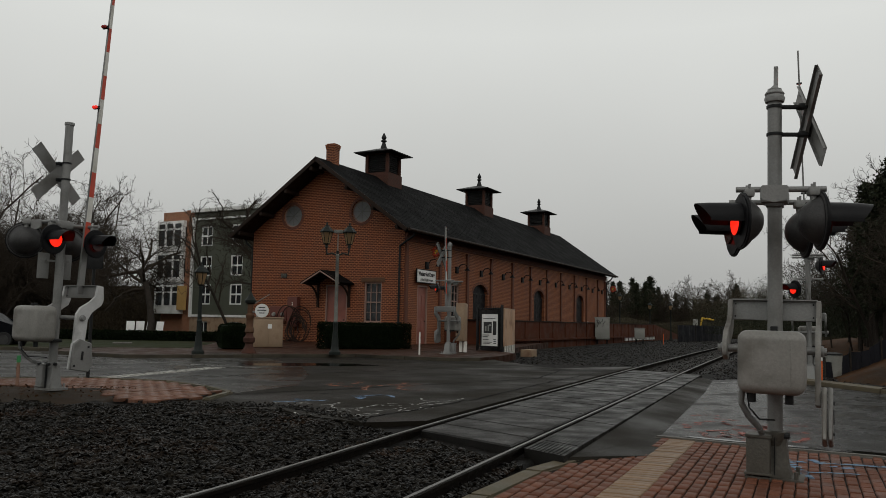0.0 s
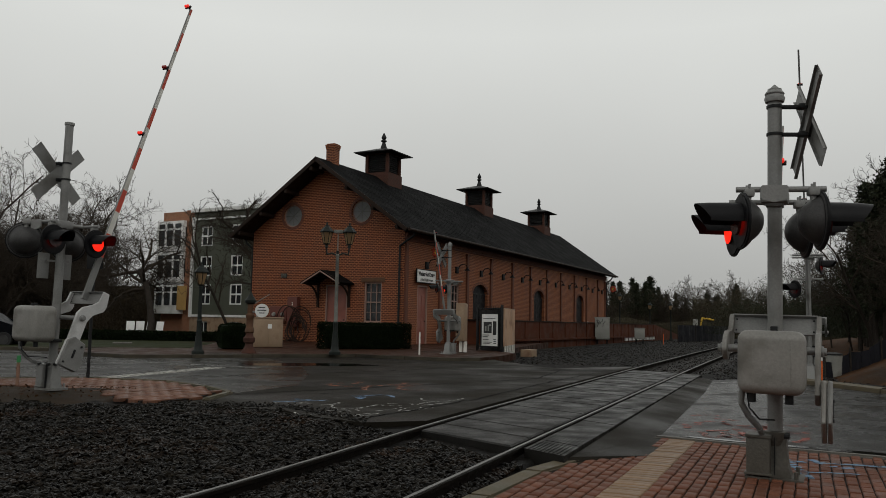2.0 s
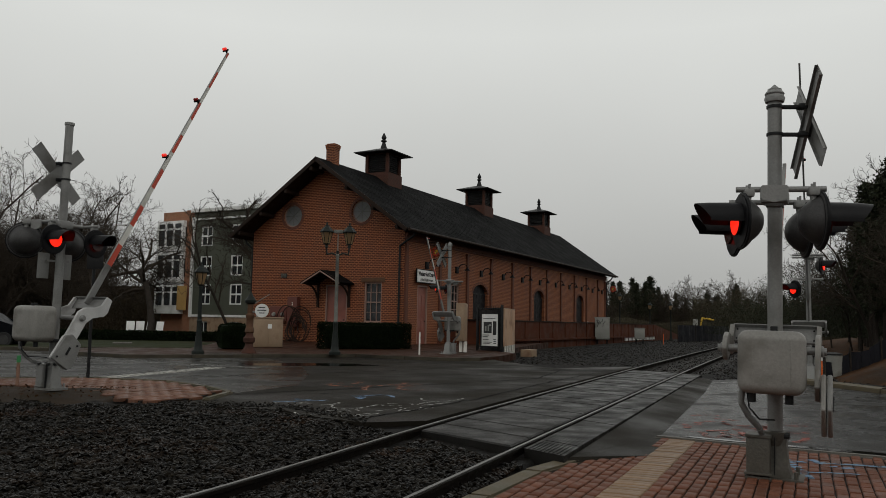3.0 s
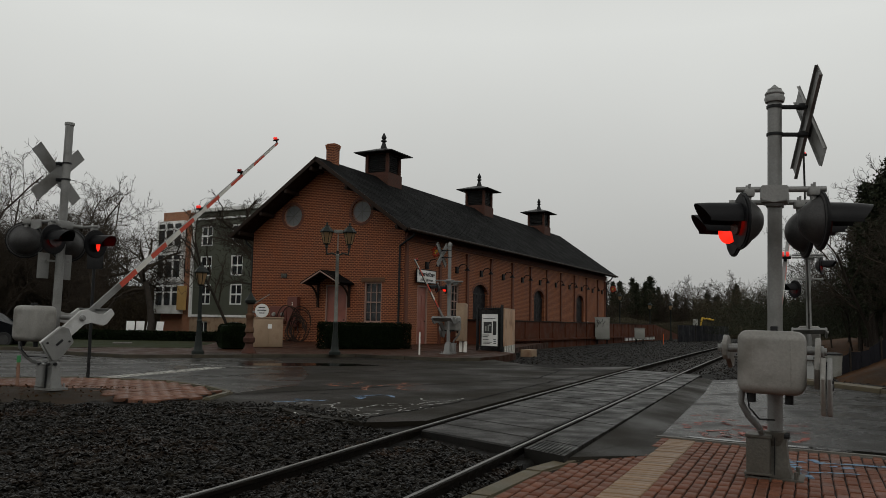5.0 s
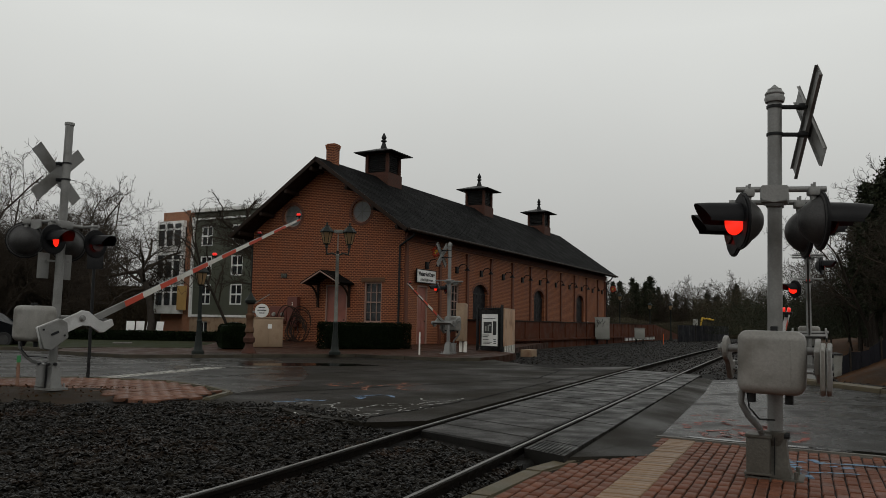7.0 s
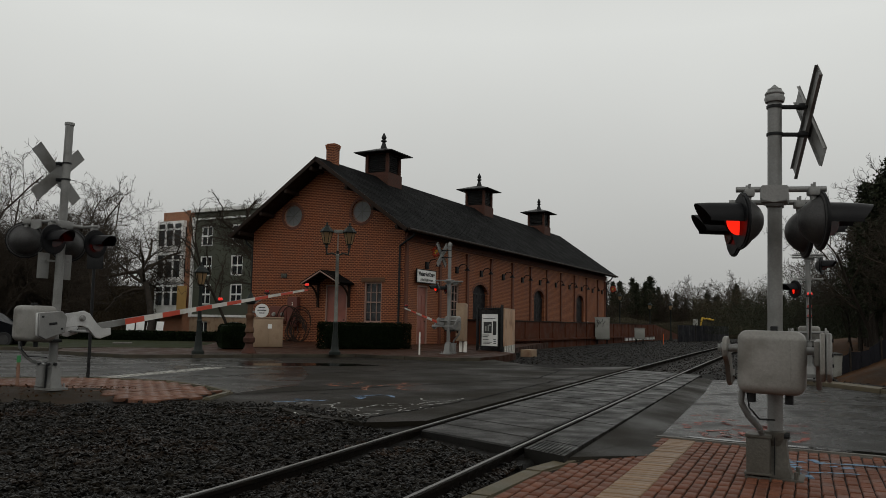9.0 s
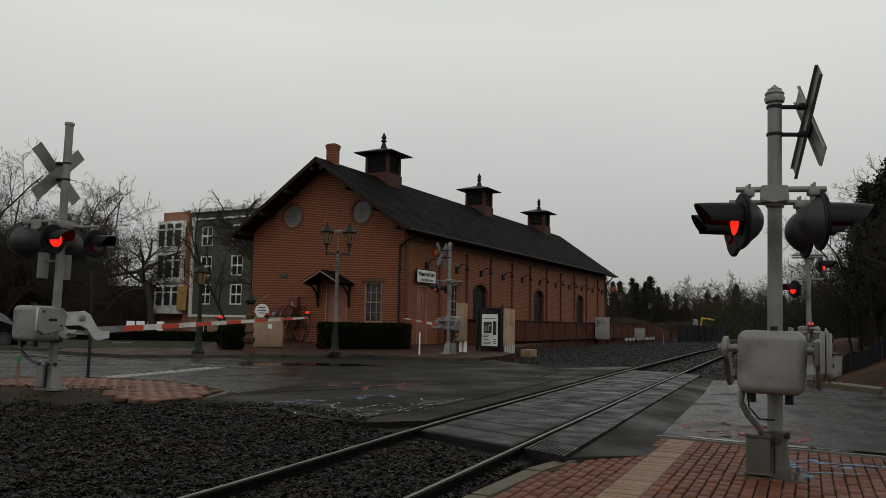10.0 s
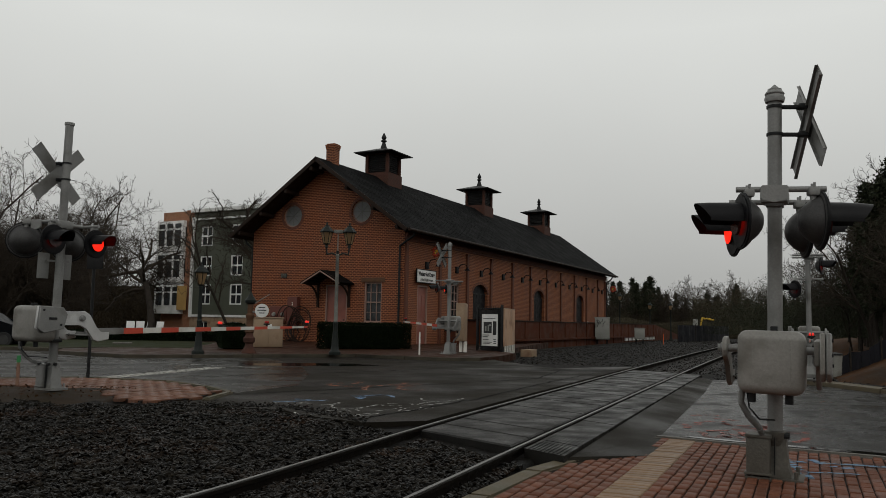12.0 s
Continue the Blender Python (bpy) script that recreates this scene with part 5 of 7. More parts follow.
h = thing("hedge", pose(-3.15, 33.35, 0.1, 0, 0, 26), "dark clipped evergreen hedge below the windows", "hedge")
leafy(h, NO_LEAN, (3.7, 1.0, 1.02), 9000, 0.035, 1)
h = thing("bush", pose(-7.8, 30.6, 0.1, 0, 0, 26), "dark clipped round-edged evergreen bush", "bush")
leafy(h, NO_LEAN, (1.25, 1.1, 0.95), 3500, 0.035, 2, round_top=True)
h = thing("hedge", pose(-15.5, 39.5, 0.1, 0, 0, 8), "low dark hedge behind the lawn", "hedge")
leafy(h, NO_LEAN, (11, 0.9, 0.42), 7000, 0.06, 3)
h = thing("hedge", pose(-24, 37.6, 0.1, 0, 0, 14), "low dark hedge behind the lawn", "hedge")
leafy(h, NO_LEAN, (9, 0.9, 0.42), 5000, 0.06, 5)

# fittings on the front wall
E_BOX = thing("electric_box", HOUSE.matrix_basis @ pose(-6.65, -0.12, 0.1), "brown-red electric boxes with meters fixed to the brick wall", "electric box")
bm = B()
box(bm, (0.2, -0.04, 1.55), (0.62, 0.3, 1.55), bevel=0.02)
part("tall_cabinet", bm, M_RUST_PIPE, E_BOX)
bm = B()
box(bm, (-0.75, 0.0, 1.45), (1.1, 0.22, 0.75), bevel=0.02)
part("meter_cabinet", bm, M_RUST_PIPE, E_BOX)
for x in (-1.0, -0.45):
    bm = B()
    lathe(bm, [(0.1, 0), (0.11, 0.04), (0.09, 0.12), (0.02, 0.15)], 14, pose(x, -0.1, 1.4, 90))
    part("meter", bm, M_CABINET, E_BOX)
for z in (1.9, 2.0):
    bm = B()
    rod(bm, (0.22, -0.19, z), (0.22, -0.21, z), 0.03, 0.03, 8)
    part("pilot_light", bm, M_PIPE_WHITE, E_BOX)
coil = thing("cable_coil", HOUSE.matrix_basis @ pose(-6.2, -0.55, 0.1), "big loose loops of old brown cable against the wall", "cable coil")
rr = np.random.default_rng(9)
for k in range(11):
    bm = B()
    r = rr.uniform(0.5, 0.95)
    c = Vector((rr.uniform(-0.5, 0.45), rr.uniform(-0.15, 0.25), r * 1.0 + 0.03))
    tube(bm, [c + Vector((r * 0.75 * math.cos(t), 0.06 * math.sin(3 * t), r * math.sin(t))) for t in np.linspace(0, 2 * math.pi * rr.uniform(0.7, 1.0), 26)], 0.026, 6)
    part("cable_loop", bm, M_CABLE, coil)
cab = thing("utility_cabinet", pose(-7.06, 33.05, 0.1, 0, 0, 28), "beige steel utility cabinet with two doors", "cabinet")
bm = B()
box(bm, (0, 0.3, 0.6), (1.22, 0.8, 1.16), bevel=0.02)
part("body", bm, M_BEIGE, cab)
bm = B()
box(bm, (0, 0.3, 1.2), (1.28, 0.86, 0.05), bevel=0.01)
part("lid", bm, M_BEIGE, cab)
for s in (-1, 1):
    bm = B()
    box(bm, (s * 0.3, -0.108, 0.6), (0.56, 0.02, 1.0), bevel=0.006)
    part("cabinet_door", bm, M_BEIGE, cab)
bm = B()
box(bm, (0.05, -0.122, 0.85), (0.16, 0.006, 0.18))
part("notice", bm, M_WHITE, cab)
bm = B()
box(bm, (-0.2, 0.35, 1.4), (0.34, 0.3, 0.36), bevel=0.02)
part("meter_box", bm, M_CABINET, cab)

ven = thing("vent_cover", HOUSE.matrix_basis @ pose(-7.25, 0, 3.55), "small pale louvred vent cover on the brickwork", "vent")
bm = B()
box(bm, (0, -0.02, 0), (0.4, 0.06, 0.24), bevel=0.01)
part("vent_frame", bm, M_LAMP_GREEN, ven)
for k in range(4):
    bm = B()
    box(bm, (0, -0.055, -0.08 + 0.053 * k), (0.34, 0.02, 0.02))
    part("slat", bm, M_CABINET, ven)

pump = thing("hydrant", pose(-6.44, 27.3, 0.1), "stout weathered hydrant post with a flared foot", "hydrant")
bm = B()
lathe(bm, [(0.26, 0), (0.24, 0.06), (0.15, 0.2), (0.13, 0.32), (0.19, 0.36), (0.2, 0.5), (0.14, 0.56), (0.12, 0.66)], 12)
part("foot", bm, M_CUPOLA_BASE, pump)
bm = B()
lathe(bm, [(0.12, 0.66), (0.16, 0.7), (0.15, 0.82), (0.12, 0.86), (0.12, 1.16), (0.15, 1.2), (0.15, 1.28), (0.1, 1.32), (0.1, 1.62)], 12)
part("barrel", bm, M_LINTEL, pump)
bm = B()
lathe(bm, [(0.1, 1.62), (0.19, 1.68), (0.2, 1.76), (0.12, 1.86), (0.05, 1.98), (0.02, 2.05)], 12)
part("bonnet", bm, M_LAMP_GREEN, pump)
bm = B()
tube(bm, [Vector((0, 0, 1.4)), Vector((0.2, -0.05, 1.36)), Vector((0.3, -0.08, 1.46))], 0.035, 7)
rod(bm, (0.16, -0.05, 1.66), (0.66, -0.1, 1.98), 0.02, 0.012, 6)
part("bracket", bm, M_ALU, pump)
bm = B()
rod(bm, (0.42, -0.13, 1.42), (0.42, -0.15, 1.42), 0.23, 0.23, 24)
part("round_notice", bm, M_WHITE, pump, "round white notice with unreadable lines")
for k, w in enumerate((0.22, 0.3, 0.18)):
    bm = B()
    box(bm, (0.42, -0.155, 1.52 - 0.09 * k), (w, 0.006, 0.03))
    part("text_bar", bm, M_INK, pump, smooth=False)

# hanging sign and ornaments on the track side
sg = thing("hanging_sign", HOUSE.matrix_basis @ pose(0.16, 2.08, 3.56, 0, 0, 90) @ Matrix.Diagonal((0.82, 1, 1, 1)), "white name board lettered in black over the side door", "sign")
bm = B()
box(bm, (0, 0, 0), (2.5, 0.05, 0.62), bevel=0.006)
part("board", bm, M_WHITE, sg)
bm = B()
for s in (-1, 1):
    box(bm, (s * 1.27, -0.004, 0), (0.04, 0.07, 0.68))
    box(bm, (0, -0.004, s * 0.33), (2.58, 0.07, 0.04))
part("sign_frame", bm, M_STEEL_DARK, sg, smooth=False)
bm = B()
for s in (-1, 1):
    rod(bm, (s * 1.0, 0.17, 0.2), (s * 1.0, 0.0, 0.2), 0.02, 0.02, 6)
part("wall_fixing", bm, M_STEEL_DARK, sg)
txt = bpy.data.curves.new("lettering", "FONT")
txt.body = "Windsor Art Center"
txt.size, txt.extrude, txt.align_x, txt.align_y = 0.295, 0.004, "CENTER", "CENTER"
txt.offset = 0.013
txt.materials.append(M_INK)
lt = new("lettering", txt)
lt.parent = sg
lt.matrix_basis = pose(0, -0.03, 0.1, 90) @ Matrix.Diagonal((0.86, 1, 1, 1))
txt = bpy.data.curves.new("small_lettering", "FONT")
txt.body = "at the Freight House"
txt.size, txt.extrude, txt.align_x, txt.align_y, txt.shear = 0.2, 0.004, "CENTER", "CENTER", 0.2
txt.materials.append(M_INK)
lt = new("small_lettering", txt)
lt.parent = sg
lt.matrix_basis = pose(0, -0.03, -0.18, 90)


def ornament(m, mat2):
    o = thing("hanging_ornament", m, "round red wreath with a yellow heart on a wall bracket", "ornament", "ornaments on the freight house")
    r = np.random.default_rng(23)
    bm = B()
    for k in range(46):
        t = 2 * math.pi * k / 46
        p = Vector((0.2 * math.cos(t) + r.normal(0, 0.03), r.normal(0, 0.04), 0.2 * math.sin(t) + r.normal(0, 0.03)))
        box(bm, (0, 0, 0), (0.14, 0.03, 0.07), Matrix.Translation(p) @ pose(0, 0, 0, r.uniform(0, 360), r.uniform(0, 360), r.uniform(0, 360)))
    part("wreath", bm, M_WREATH, o, smooth=False)
    bm = B()
    for k in range(5):
        box(bm, (r.normal(0, 0.05), -0.05, r.normal(0, 0.05)), (0.07, 0.03, 0.07), bevel=0.008)
    part("heart", bm, mat2, o)
    bm = B()
    rod(bm, (0, 0, 0.22), (0, 0, 0.5), 0.012, 0.012, 6)
    rod(bm, (0, 0, 0.5), (-0.62, 0, 0.5), 0.02, 0.02, 6)
    part("bracket", bm, M_STEEL_DARK, o)


ornament(HOUSE.matrix_basis @ pose(0.6, 2.35, 4.85), M_YELLOW)
ornament(HOUSE.matrix_basis @ pose(0.6, 37.6, 4.5), M_YELLOW)

# signal cabinet on a post, iron gate with a poster, plywood enclosure
c = thing("relay_cabinet", pose(0.78, 31.7, 0.1, 0, 0, -20), "pale beige relay cabinet on two short legs", "cabinet")
bm = B()
box(bm, (0, 0, 1.16), (0.36, 0.42, 1.46), bevel=0.04)
part("body", bm, M_BEIGE, c)
bm = B()
box(bm, (-0.01, -0.22, 1.16), (0.29, 0.02, 1.32), bevel=0.008)
part("cabinet_door", bm, M_BEIGE, c)
for x in (-0.02, 0.16):
    bm = B()
    rod(bm, (x, 0, 0), (x, 0, 0.42), 0.07, 0.07, 10)
    part("leg", bm, M_PIPE_WHITE, c)

GX0, GX1 = Vector((1.5, 33.9, 0.1)), Vector((2.46, 33.05, 0.1))
ang = math.degrees(math.atan2(GX1.y - GX0.y, GX1.x - GX0.x))
g = thing("iron_gate", Matrix.Translation(GX0) @ pose(0, 0, 0, 0, 0, ang), "black iron picket gate between posts", "gate")
glen = (GX1 - GX0).length
for x in (0.0, glen):
    bm = B()
    box(bm, (x, 0, 0.93), (0.08, 0.08, 1.9), bevel=0.008)
    part("gate_post", bm, M_STEEL_DARK, g)
for z in (0.18, 1.45, 1.75):
    bm = B()
    box(bm, (glen / 2, 0, z), (glen, 0.035, 0.04))
    part("gate_rail", bm, M_STEEL_DARK, g)
for k in range(13):
    bm = B()
    rod(bm, (0.08 + k * (glen - 0.16) / 12, 0, 0.06), (0.08 + k * (glen - 0.16) / 12, 0, 1.83), 0.012, 0.012, 6)
    part("picket", bm, M_STEEL_DARK, g)
ps = thing("poster", Matrix.Translation(GX0) @ pose(0, 0, 0, 0, 0, ang) @ pose(0.68, -0.045, 0.86), "white event poster with black pictures tied to the gate", "poster")
bm = B()
box(bm, (0, 0, 0), (0.82, 0.012, 1.3))
part("sheet", bm, M_WHITE, ps)
for x, z, w, hh in ((-0.1, 0.1, 0.42, 0.46), (0.26, 0.08, 0.18, 0.56), (-0.02, 0.47, 0.62, 0.025), (-0.19, -0.21, 0.34, 0.03), (-0.22, -0.28, 0.28, 0.03), (-0.2, -0.39, 0.3, 0.025), (-0.1, -0.5, 0.46, 0.02), (-0.14, -0.55, 0.38, 0.02), (0.27, -0.38, 0.12, 0.03), (0.27, -0.46, 0.12, 0.03), (0.27, -0.54, 0.12, 0.03)):
    bm = B()
    box(bm, (x, -0.009, z), (w, 0.006, hh))
    part("printed_block", bm, M_INK, ps, smooth=False)
for x, z, w, hh in ((-0.2, 0.06, 0.08, 0.2), (-0.06, 0.08, 0.07, 0.24), (0.03, 0.2, 0.1, 0.08)):
    bm = B()
    box(bm, (x, -0.013, z), (w, 0.004, hh))
    part("picture_detail", bm, M_CABINET, ps, smooth=False)
enc = thing("plywood_enclosure", Matrix.Identity(4), "weathered plywood enclosure with rust streaks and a flat lid", "enclosure")
side_a, side_b = Vector((2.56, 33.15, 0)), Vector((3.3, 36.6, 0))
d = (side_b - side_a).normalized()
n = Vector((-d.y, d.x, 0))
for k in range(3):
    bm = B()
    p, q = side_a.lerp(side_b, k / 3 + 0.004), side_a.lerp(side_b, (k + 1) / 3 - 0.004)
    slab(bm, [p.xy, q.xy, (q + n * 0.06).xy, (p + n * 0.06).xy], 0.3, 1.84)
    part("plywood_sheet", bm, M_PLY, enc, smooth=False)
bm = B()
slab(bm, [(side_a + n * 0.06).xy, side_b.xy, (side_b + n * 1.2).xy, (side_a + n * 1.2 + d * 1.1).xy], 1.842, 1.88)
part("lid", bm, M_BEIGE, enc, smooth=False)
# Added filler, dark in place of the shade inside the enclosure.
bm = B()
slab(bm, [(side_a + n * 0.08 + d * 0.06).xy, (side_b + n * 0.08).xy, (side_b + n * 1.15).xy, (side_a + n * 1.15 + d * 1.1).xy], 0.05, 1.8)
part("enclosure_shade_block", bm, M_INNER_SHADE, enc, smooth=False)
for k in range(6):
    bm = B()
    p = side_a.lerp(side_b, (k + 0.5) / 6)
    rod(bm, (p.x, p.y, -0.2), (p.x, p.y, 0.32), 0.035, 0.035, 8)
    part("leg", bm, M_PIPE_WHITE, enc)
blk = thing("concrete_block", pose(3.75, 34.9, -0.17, 0, 0, -26), "pale concrete foundation block in the gravel", "block")
bm = B()
box(bm, (0, 0, 0.15), (0.42, 0.9, 0.34), bevel=0.02)
part("block", bm, M_BEIGE, blk)

# cabinets along the track
def track_cabinet(base, s, mat, label, marks=0):
    c = thing("trackside_cabinet", pose(*base, 0, 0, -12), label, "cabinet", "cabinets along the track")
    sx, sy, sz = s
    bm = B()
    box(bm, (0, 0, 0.35 + sz / 2), (sx, sy, sz), bevel=0.03)
    part("body", bm, mat, c)
    bm = B()
    box(bm, (0, 0, 0.37 + sz), (sx + 0.08, sy + 0.08, 0.05), bevel=0.01)
    part("lid", bm, mat, c)
    bm = B()
    box(bm, (0, -sy / 2 - 0.01, 0.35 + sz / 2), (sx * 0.88, 0.02, sz * 0.9), bevel=0.005)
    part("cabinet_door", bm, mat, c)
    for x in (-sx / 3, sx / 3):
        bm = B()
        rod(bm, (x, 0, 0), (x, 0, 0.36), 0.06, 0.06, 8)
        part("leg", bm, M_STEEL_DARK, c)
    r = np.random.default_rng(3)
    for k in range(marks):
        bm = B()
        x, z = r.uniform(-sx * 0.34, sx * 0.2), 0.35 + sz * r.uniform(0.62, 0.9)
        box(bm, (0, 0, 0), (0.04, 0.006, r.uniform(0.15, 0.4)), pose(x, -sy / 2 - 0.025, z, 0, r.uniform(-60, 60)))
        part("paint_scrawl", bm, M_INK, c, smooth=False)


track_cabinet((11.96, 60.5, -0.16), (1.06, 0.82, 1.6), M_CABINET, "pale grey trackside cabinet scrawled with black paint", 9)
track_cabinet((15.5, 63.6, -0.16), (0.78, 0.6, 0.85), M_CABINET, "small pale green-grey trackside box")


def marker(x, y, h, mat, label, top=None):
    t = thing("marker_post", pose(x, y, -0.17 if y > 20 else 0.0), label, "marker post")
    bm = B()
    rod(bm, (0, 0, 0), (0, 0, h), 0.03, 0.03, 8)
    part("post", bm, mat, t)
    if top:
        bm = B()
        rod(bm, (0, 0, h), (0, 0, h + 0.28 * h), 0.034, 0.034, 8)
        part("band", bm, top, t)


marker(10.7, 59.5, 1.3, M_ORANGE, "orange marker post with a white top", M_PIPE_WHITE)
marker(-0.75, 28.2, 1.05, M_PIPE_WHITE, "slim white plastic marker post")
marker(-7.29, 14.1, 0.42, M_TRIM_TAN, "thin wooden stake with a green painted top", pbr("green_tip", (0.04, 0.2, 0.07), (0.05, 0.28, 0.1), 5))
marker(17.2, 63.0, 0.8, M_ORANGE, "orange plastic marker beside the small box")
marker(10.45, 22.4, 0.55, M_ORANGE, "orange construction marker by the crossing", M_WHITE)
marker(37.0, 88.0, 1.4, M_ORANGE, "distant orange cone by the track")

# yellow bent pole, dark fabric fences
y = thing("yellow_barrier", pose(30.6, 97, -0.3), "bent yellow steel barrier arm far down the line", "barrier")
bm = B()
tube(bm, [Vector((0, 0, 0)), Vector((0.5, 0, 2.6)), Vector((1.9, 0, 2.4))], 0.11, 8)
part("bent_pole", bm, M_YELLOW, y)
bm = B()
box(bm, (-0.3, 0, 2.0), (0.5, 0.4, 0.9), bevel=0.05)
part("box", bm, M_CABINET, y)


def fabric_fence(line, h, label, sag=0.15):
    f = thing("fabric_fence", Matrix.Identity(4), label, "fence")
    for a, b in zip(line[:-1], line[1:]):
        a, b = Vector(a), Vector(b)
        n = Vector((-(b - a).y, (b - a).x, 0)).normalized() * 0.012
        vs, fs, cols = [], [], 10
        for k in range(cols + 1):
            p = a.lerp(b, k / cols)
            s = sag * math.sin(math.pi * k / cols)
            w = n * math.sin(k * 1.9) * 4
            vs += [tuple(p + w), tuple(p + w + Vector((0, 0, h - s)) + n * 2), tuple(p + w + n), tuple(p + w + n * 3 + Vector((0, 0, h - s)))]
        for k in range(cols):
            i = 4 * k
            fs += [(i, i + 4, i + 5, i + 1), (i + 2, i + 3, i + 7, i + 6), (i + 1, i + 5, i + 7, i + 3)]
        o = new("fabric", from_lists("fabric", vs, fs, M_SILT))
        o.parent = f
        bm = B()
        rod(bm, a - Vector((0, 0, 0.1)), a + Vector((0, 0, h + 0.12)), 0.03, 0.03, 6)
        part("stake", bm, M_BARK, f)


fabric_fence([(21.5, 74, -0.3), (25.0, 80, -0.3), (28.6, 85, -0.3), (32.2, 91, -0.3)], 1.7, "tall black fabric screen beyond the track", 0.03)
fabric_fence([(x, y, bank_height(x, y) - 0.03) for x, y in ((11.2, 23.8), (12.2, 24.3), (13.3, 24.6), (15.4, 24.2), (17.6, 23.0))], 0.62, "sagging black silt fence on the bank")
bar = thing("barrel", pose(11.6, 24.1, bank_height(11.6, 24.1)), "grey rubbish barrel beside the silt fence", "barrel")
bm = B()
lathe(bm, [(0.2, -0.1), (0.22, 0.2), (0.23, 0.42), (0.25, 0.66), (0.22, 0.68)], 16)
part("drum", bm, M_CABINET, bar)
bm = B()
lathe(bm, [(0.26, 0.66), (0.26, 0.7), (0.1, 0.74)], 16)
part("lid", bm, M_STEEL_DARK, bar)

# parked car
CAR_SIZE = 0.86
car = thing("car", pose(-17.6, 31.0, 0.0, 0, 0, 6) @ Matrix.Scale(CAR_SIZE, 4), "dark wet small estate car parked on the street", "car")
bm = B()
prof = [(-2.2, 0.35), (2.15, 0.35), (2.22, 0.7), (2.1, 0.95), (1.2, 1.06), (0.55, 1.52), (0.2, 1.6), (-1.4, 1.6), (-1.95, 1.35), (-2.2, 1.0)]
slab(bm, prof, -0.86, 0.86, UPRIGHT_X)
bmesh.ops.bevel(bm, geom=bm.edges[:], offset=0.09, segments=3, affect="EDGES")
part("body", bm, M_CAR, car)
for s in (-1, 1):
    for outline in ([(0.5, 1.46), (1.05, 1.08), (-0.1, 1.08), (-0.1, 1.5)], [(-0.2, 1.5), (-0.2, 1.08), (-1.1, 1.08), (-1.1, 1.48)], [(-1.2, 1.47), (-1.2, 1.08), (-1.8, 1.1), (-1.7, 1.36)]):
        bm = B()
        slab(bm, outline, s * 0.855, s * 0.867, UPRIGHT_X)
        part("side_window", bm, M_TINTED, car, smooth=False)
    bm = B()
    box(bm, (0.95, s * 0.93, 1.12), (0.16, 0.16, 0.12), bevel=0.03)
    part("mirror", bm, M_CAR, car)
    bm = B()
    box(bm, (2.16, s * 0.62, 0.78), (0.1, 0.34, 0.14), bevel=0.03)
    part("headlight", bm, M_PANE_PALE, car)
    for x in (-1.4, 1.4):
        bm = B()
        lathe(bm, [(0.2, -0.1), (0.32, -0.11), (0.34, -0.07), (0.34, 0.07), (0.32, 0.11), (0.2, 0.1)], 20, pose(x, s * 0.8, 0.34, 90))
        wl_ = part("wheel", bm, M_TYRE, car)
        bm = B()
        lathe(bm, [(0.21, -0.115), (0.21, 0.115)], 20, pose(x, s * 0.8, 0.34, 90))
        part("rim", bm, M_GREY_BACK, wl_)

# apartment house behind
APT = thing("apartment_house", pose(-25.1, 81.0, -0.7, 0, 0, -31), "olive apartment house with white bays and a brick corner", "building")
AW = 13.0
bm = B()
wins = [(1.1 + 4.2 * c, z) for c in range(3) for z in (2.95 + 0.3, 6.05, 9.05)]
basement = [(1.2 + 4.2 * c, 0.5) for c in range(3)]
part("wall", pierced(rect(0, AW, 0, 12.75), [rect(x, x + 1.6, z, z + 2.0) for x, z in wins] + [rect(x, x + 1.3, z, z + 1.1) for x, z in basement], 0.3, FRONT), M_GREEN_SIDING, APT, smooth=False)
# Added solid behind the windows; its dark colour replaces unlit rooms.
bm = B()
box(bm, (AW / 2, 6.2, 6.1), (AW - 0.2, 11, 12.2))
part("shade_core", bm, M_INNER_SHADE, APT, smooth=False)
for x, z in wins:
    pane_grid(APT, Matrix.Translation((x + 0.8, 0.1, z + 1.0)), 1.6, 2.0, 2, 2, M_WHITE, M_PANE, 0.13, 0.09)
for x, z in basement:
    pane_grid(APT, Matrix.Translation((x + 0.65, 0.1, z + 0.55)), 1.3, 1.1, 2, 1, M_WHITE, M_PANE, 0.1, 0.08)
bm = B()
box(bm, (AW / 2, -0.06, 2.15), (AW + 0.1, 0.16, 0.22))
part("belt_course", bm, M_WHITE, APT, smooth=False)
part("basement_wall", pierced(rect(0, AW, 0, 2.03), [rect(x, x + 1.3, z, z + 1.1) for x, z in basement], 0.05, Matrix.Translation((0, -0.055, 0)) @ FRONT), M_BEIGE, APT, "tan basement storey", smooth=False)
bm = B()
box(bm, (AW / 2, -0.16, 12.6), (AW + 0.3, 0.4, 0.34))
box(bm, (AW / 2, -0.1, 11.75), (AW + 0.1, 0.14, 0.16))
part("cornice", bm, M_WHITE, APT, smooth=False)
bm = B()
box(bm, (0.05, -0.08, 7.0), (0.3, 0.2, 10.0))
part("corner_board", bm, M_WHITE, APT, smooth=False)
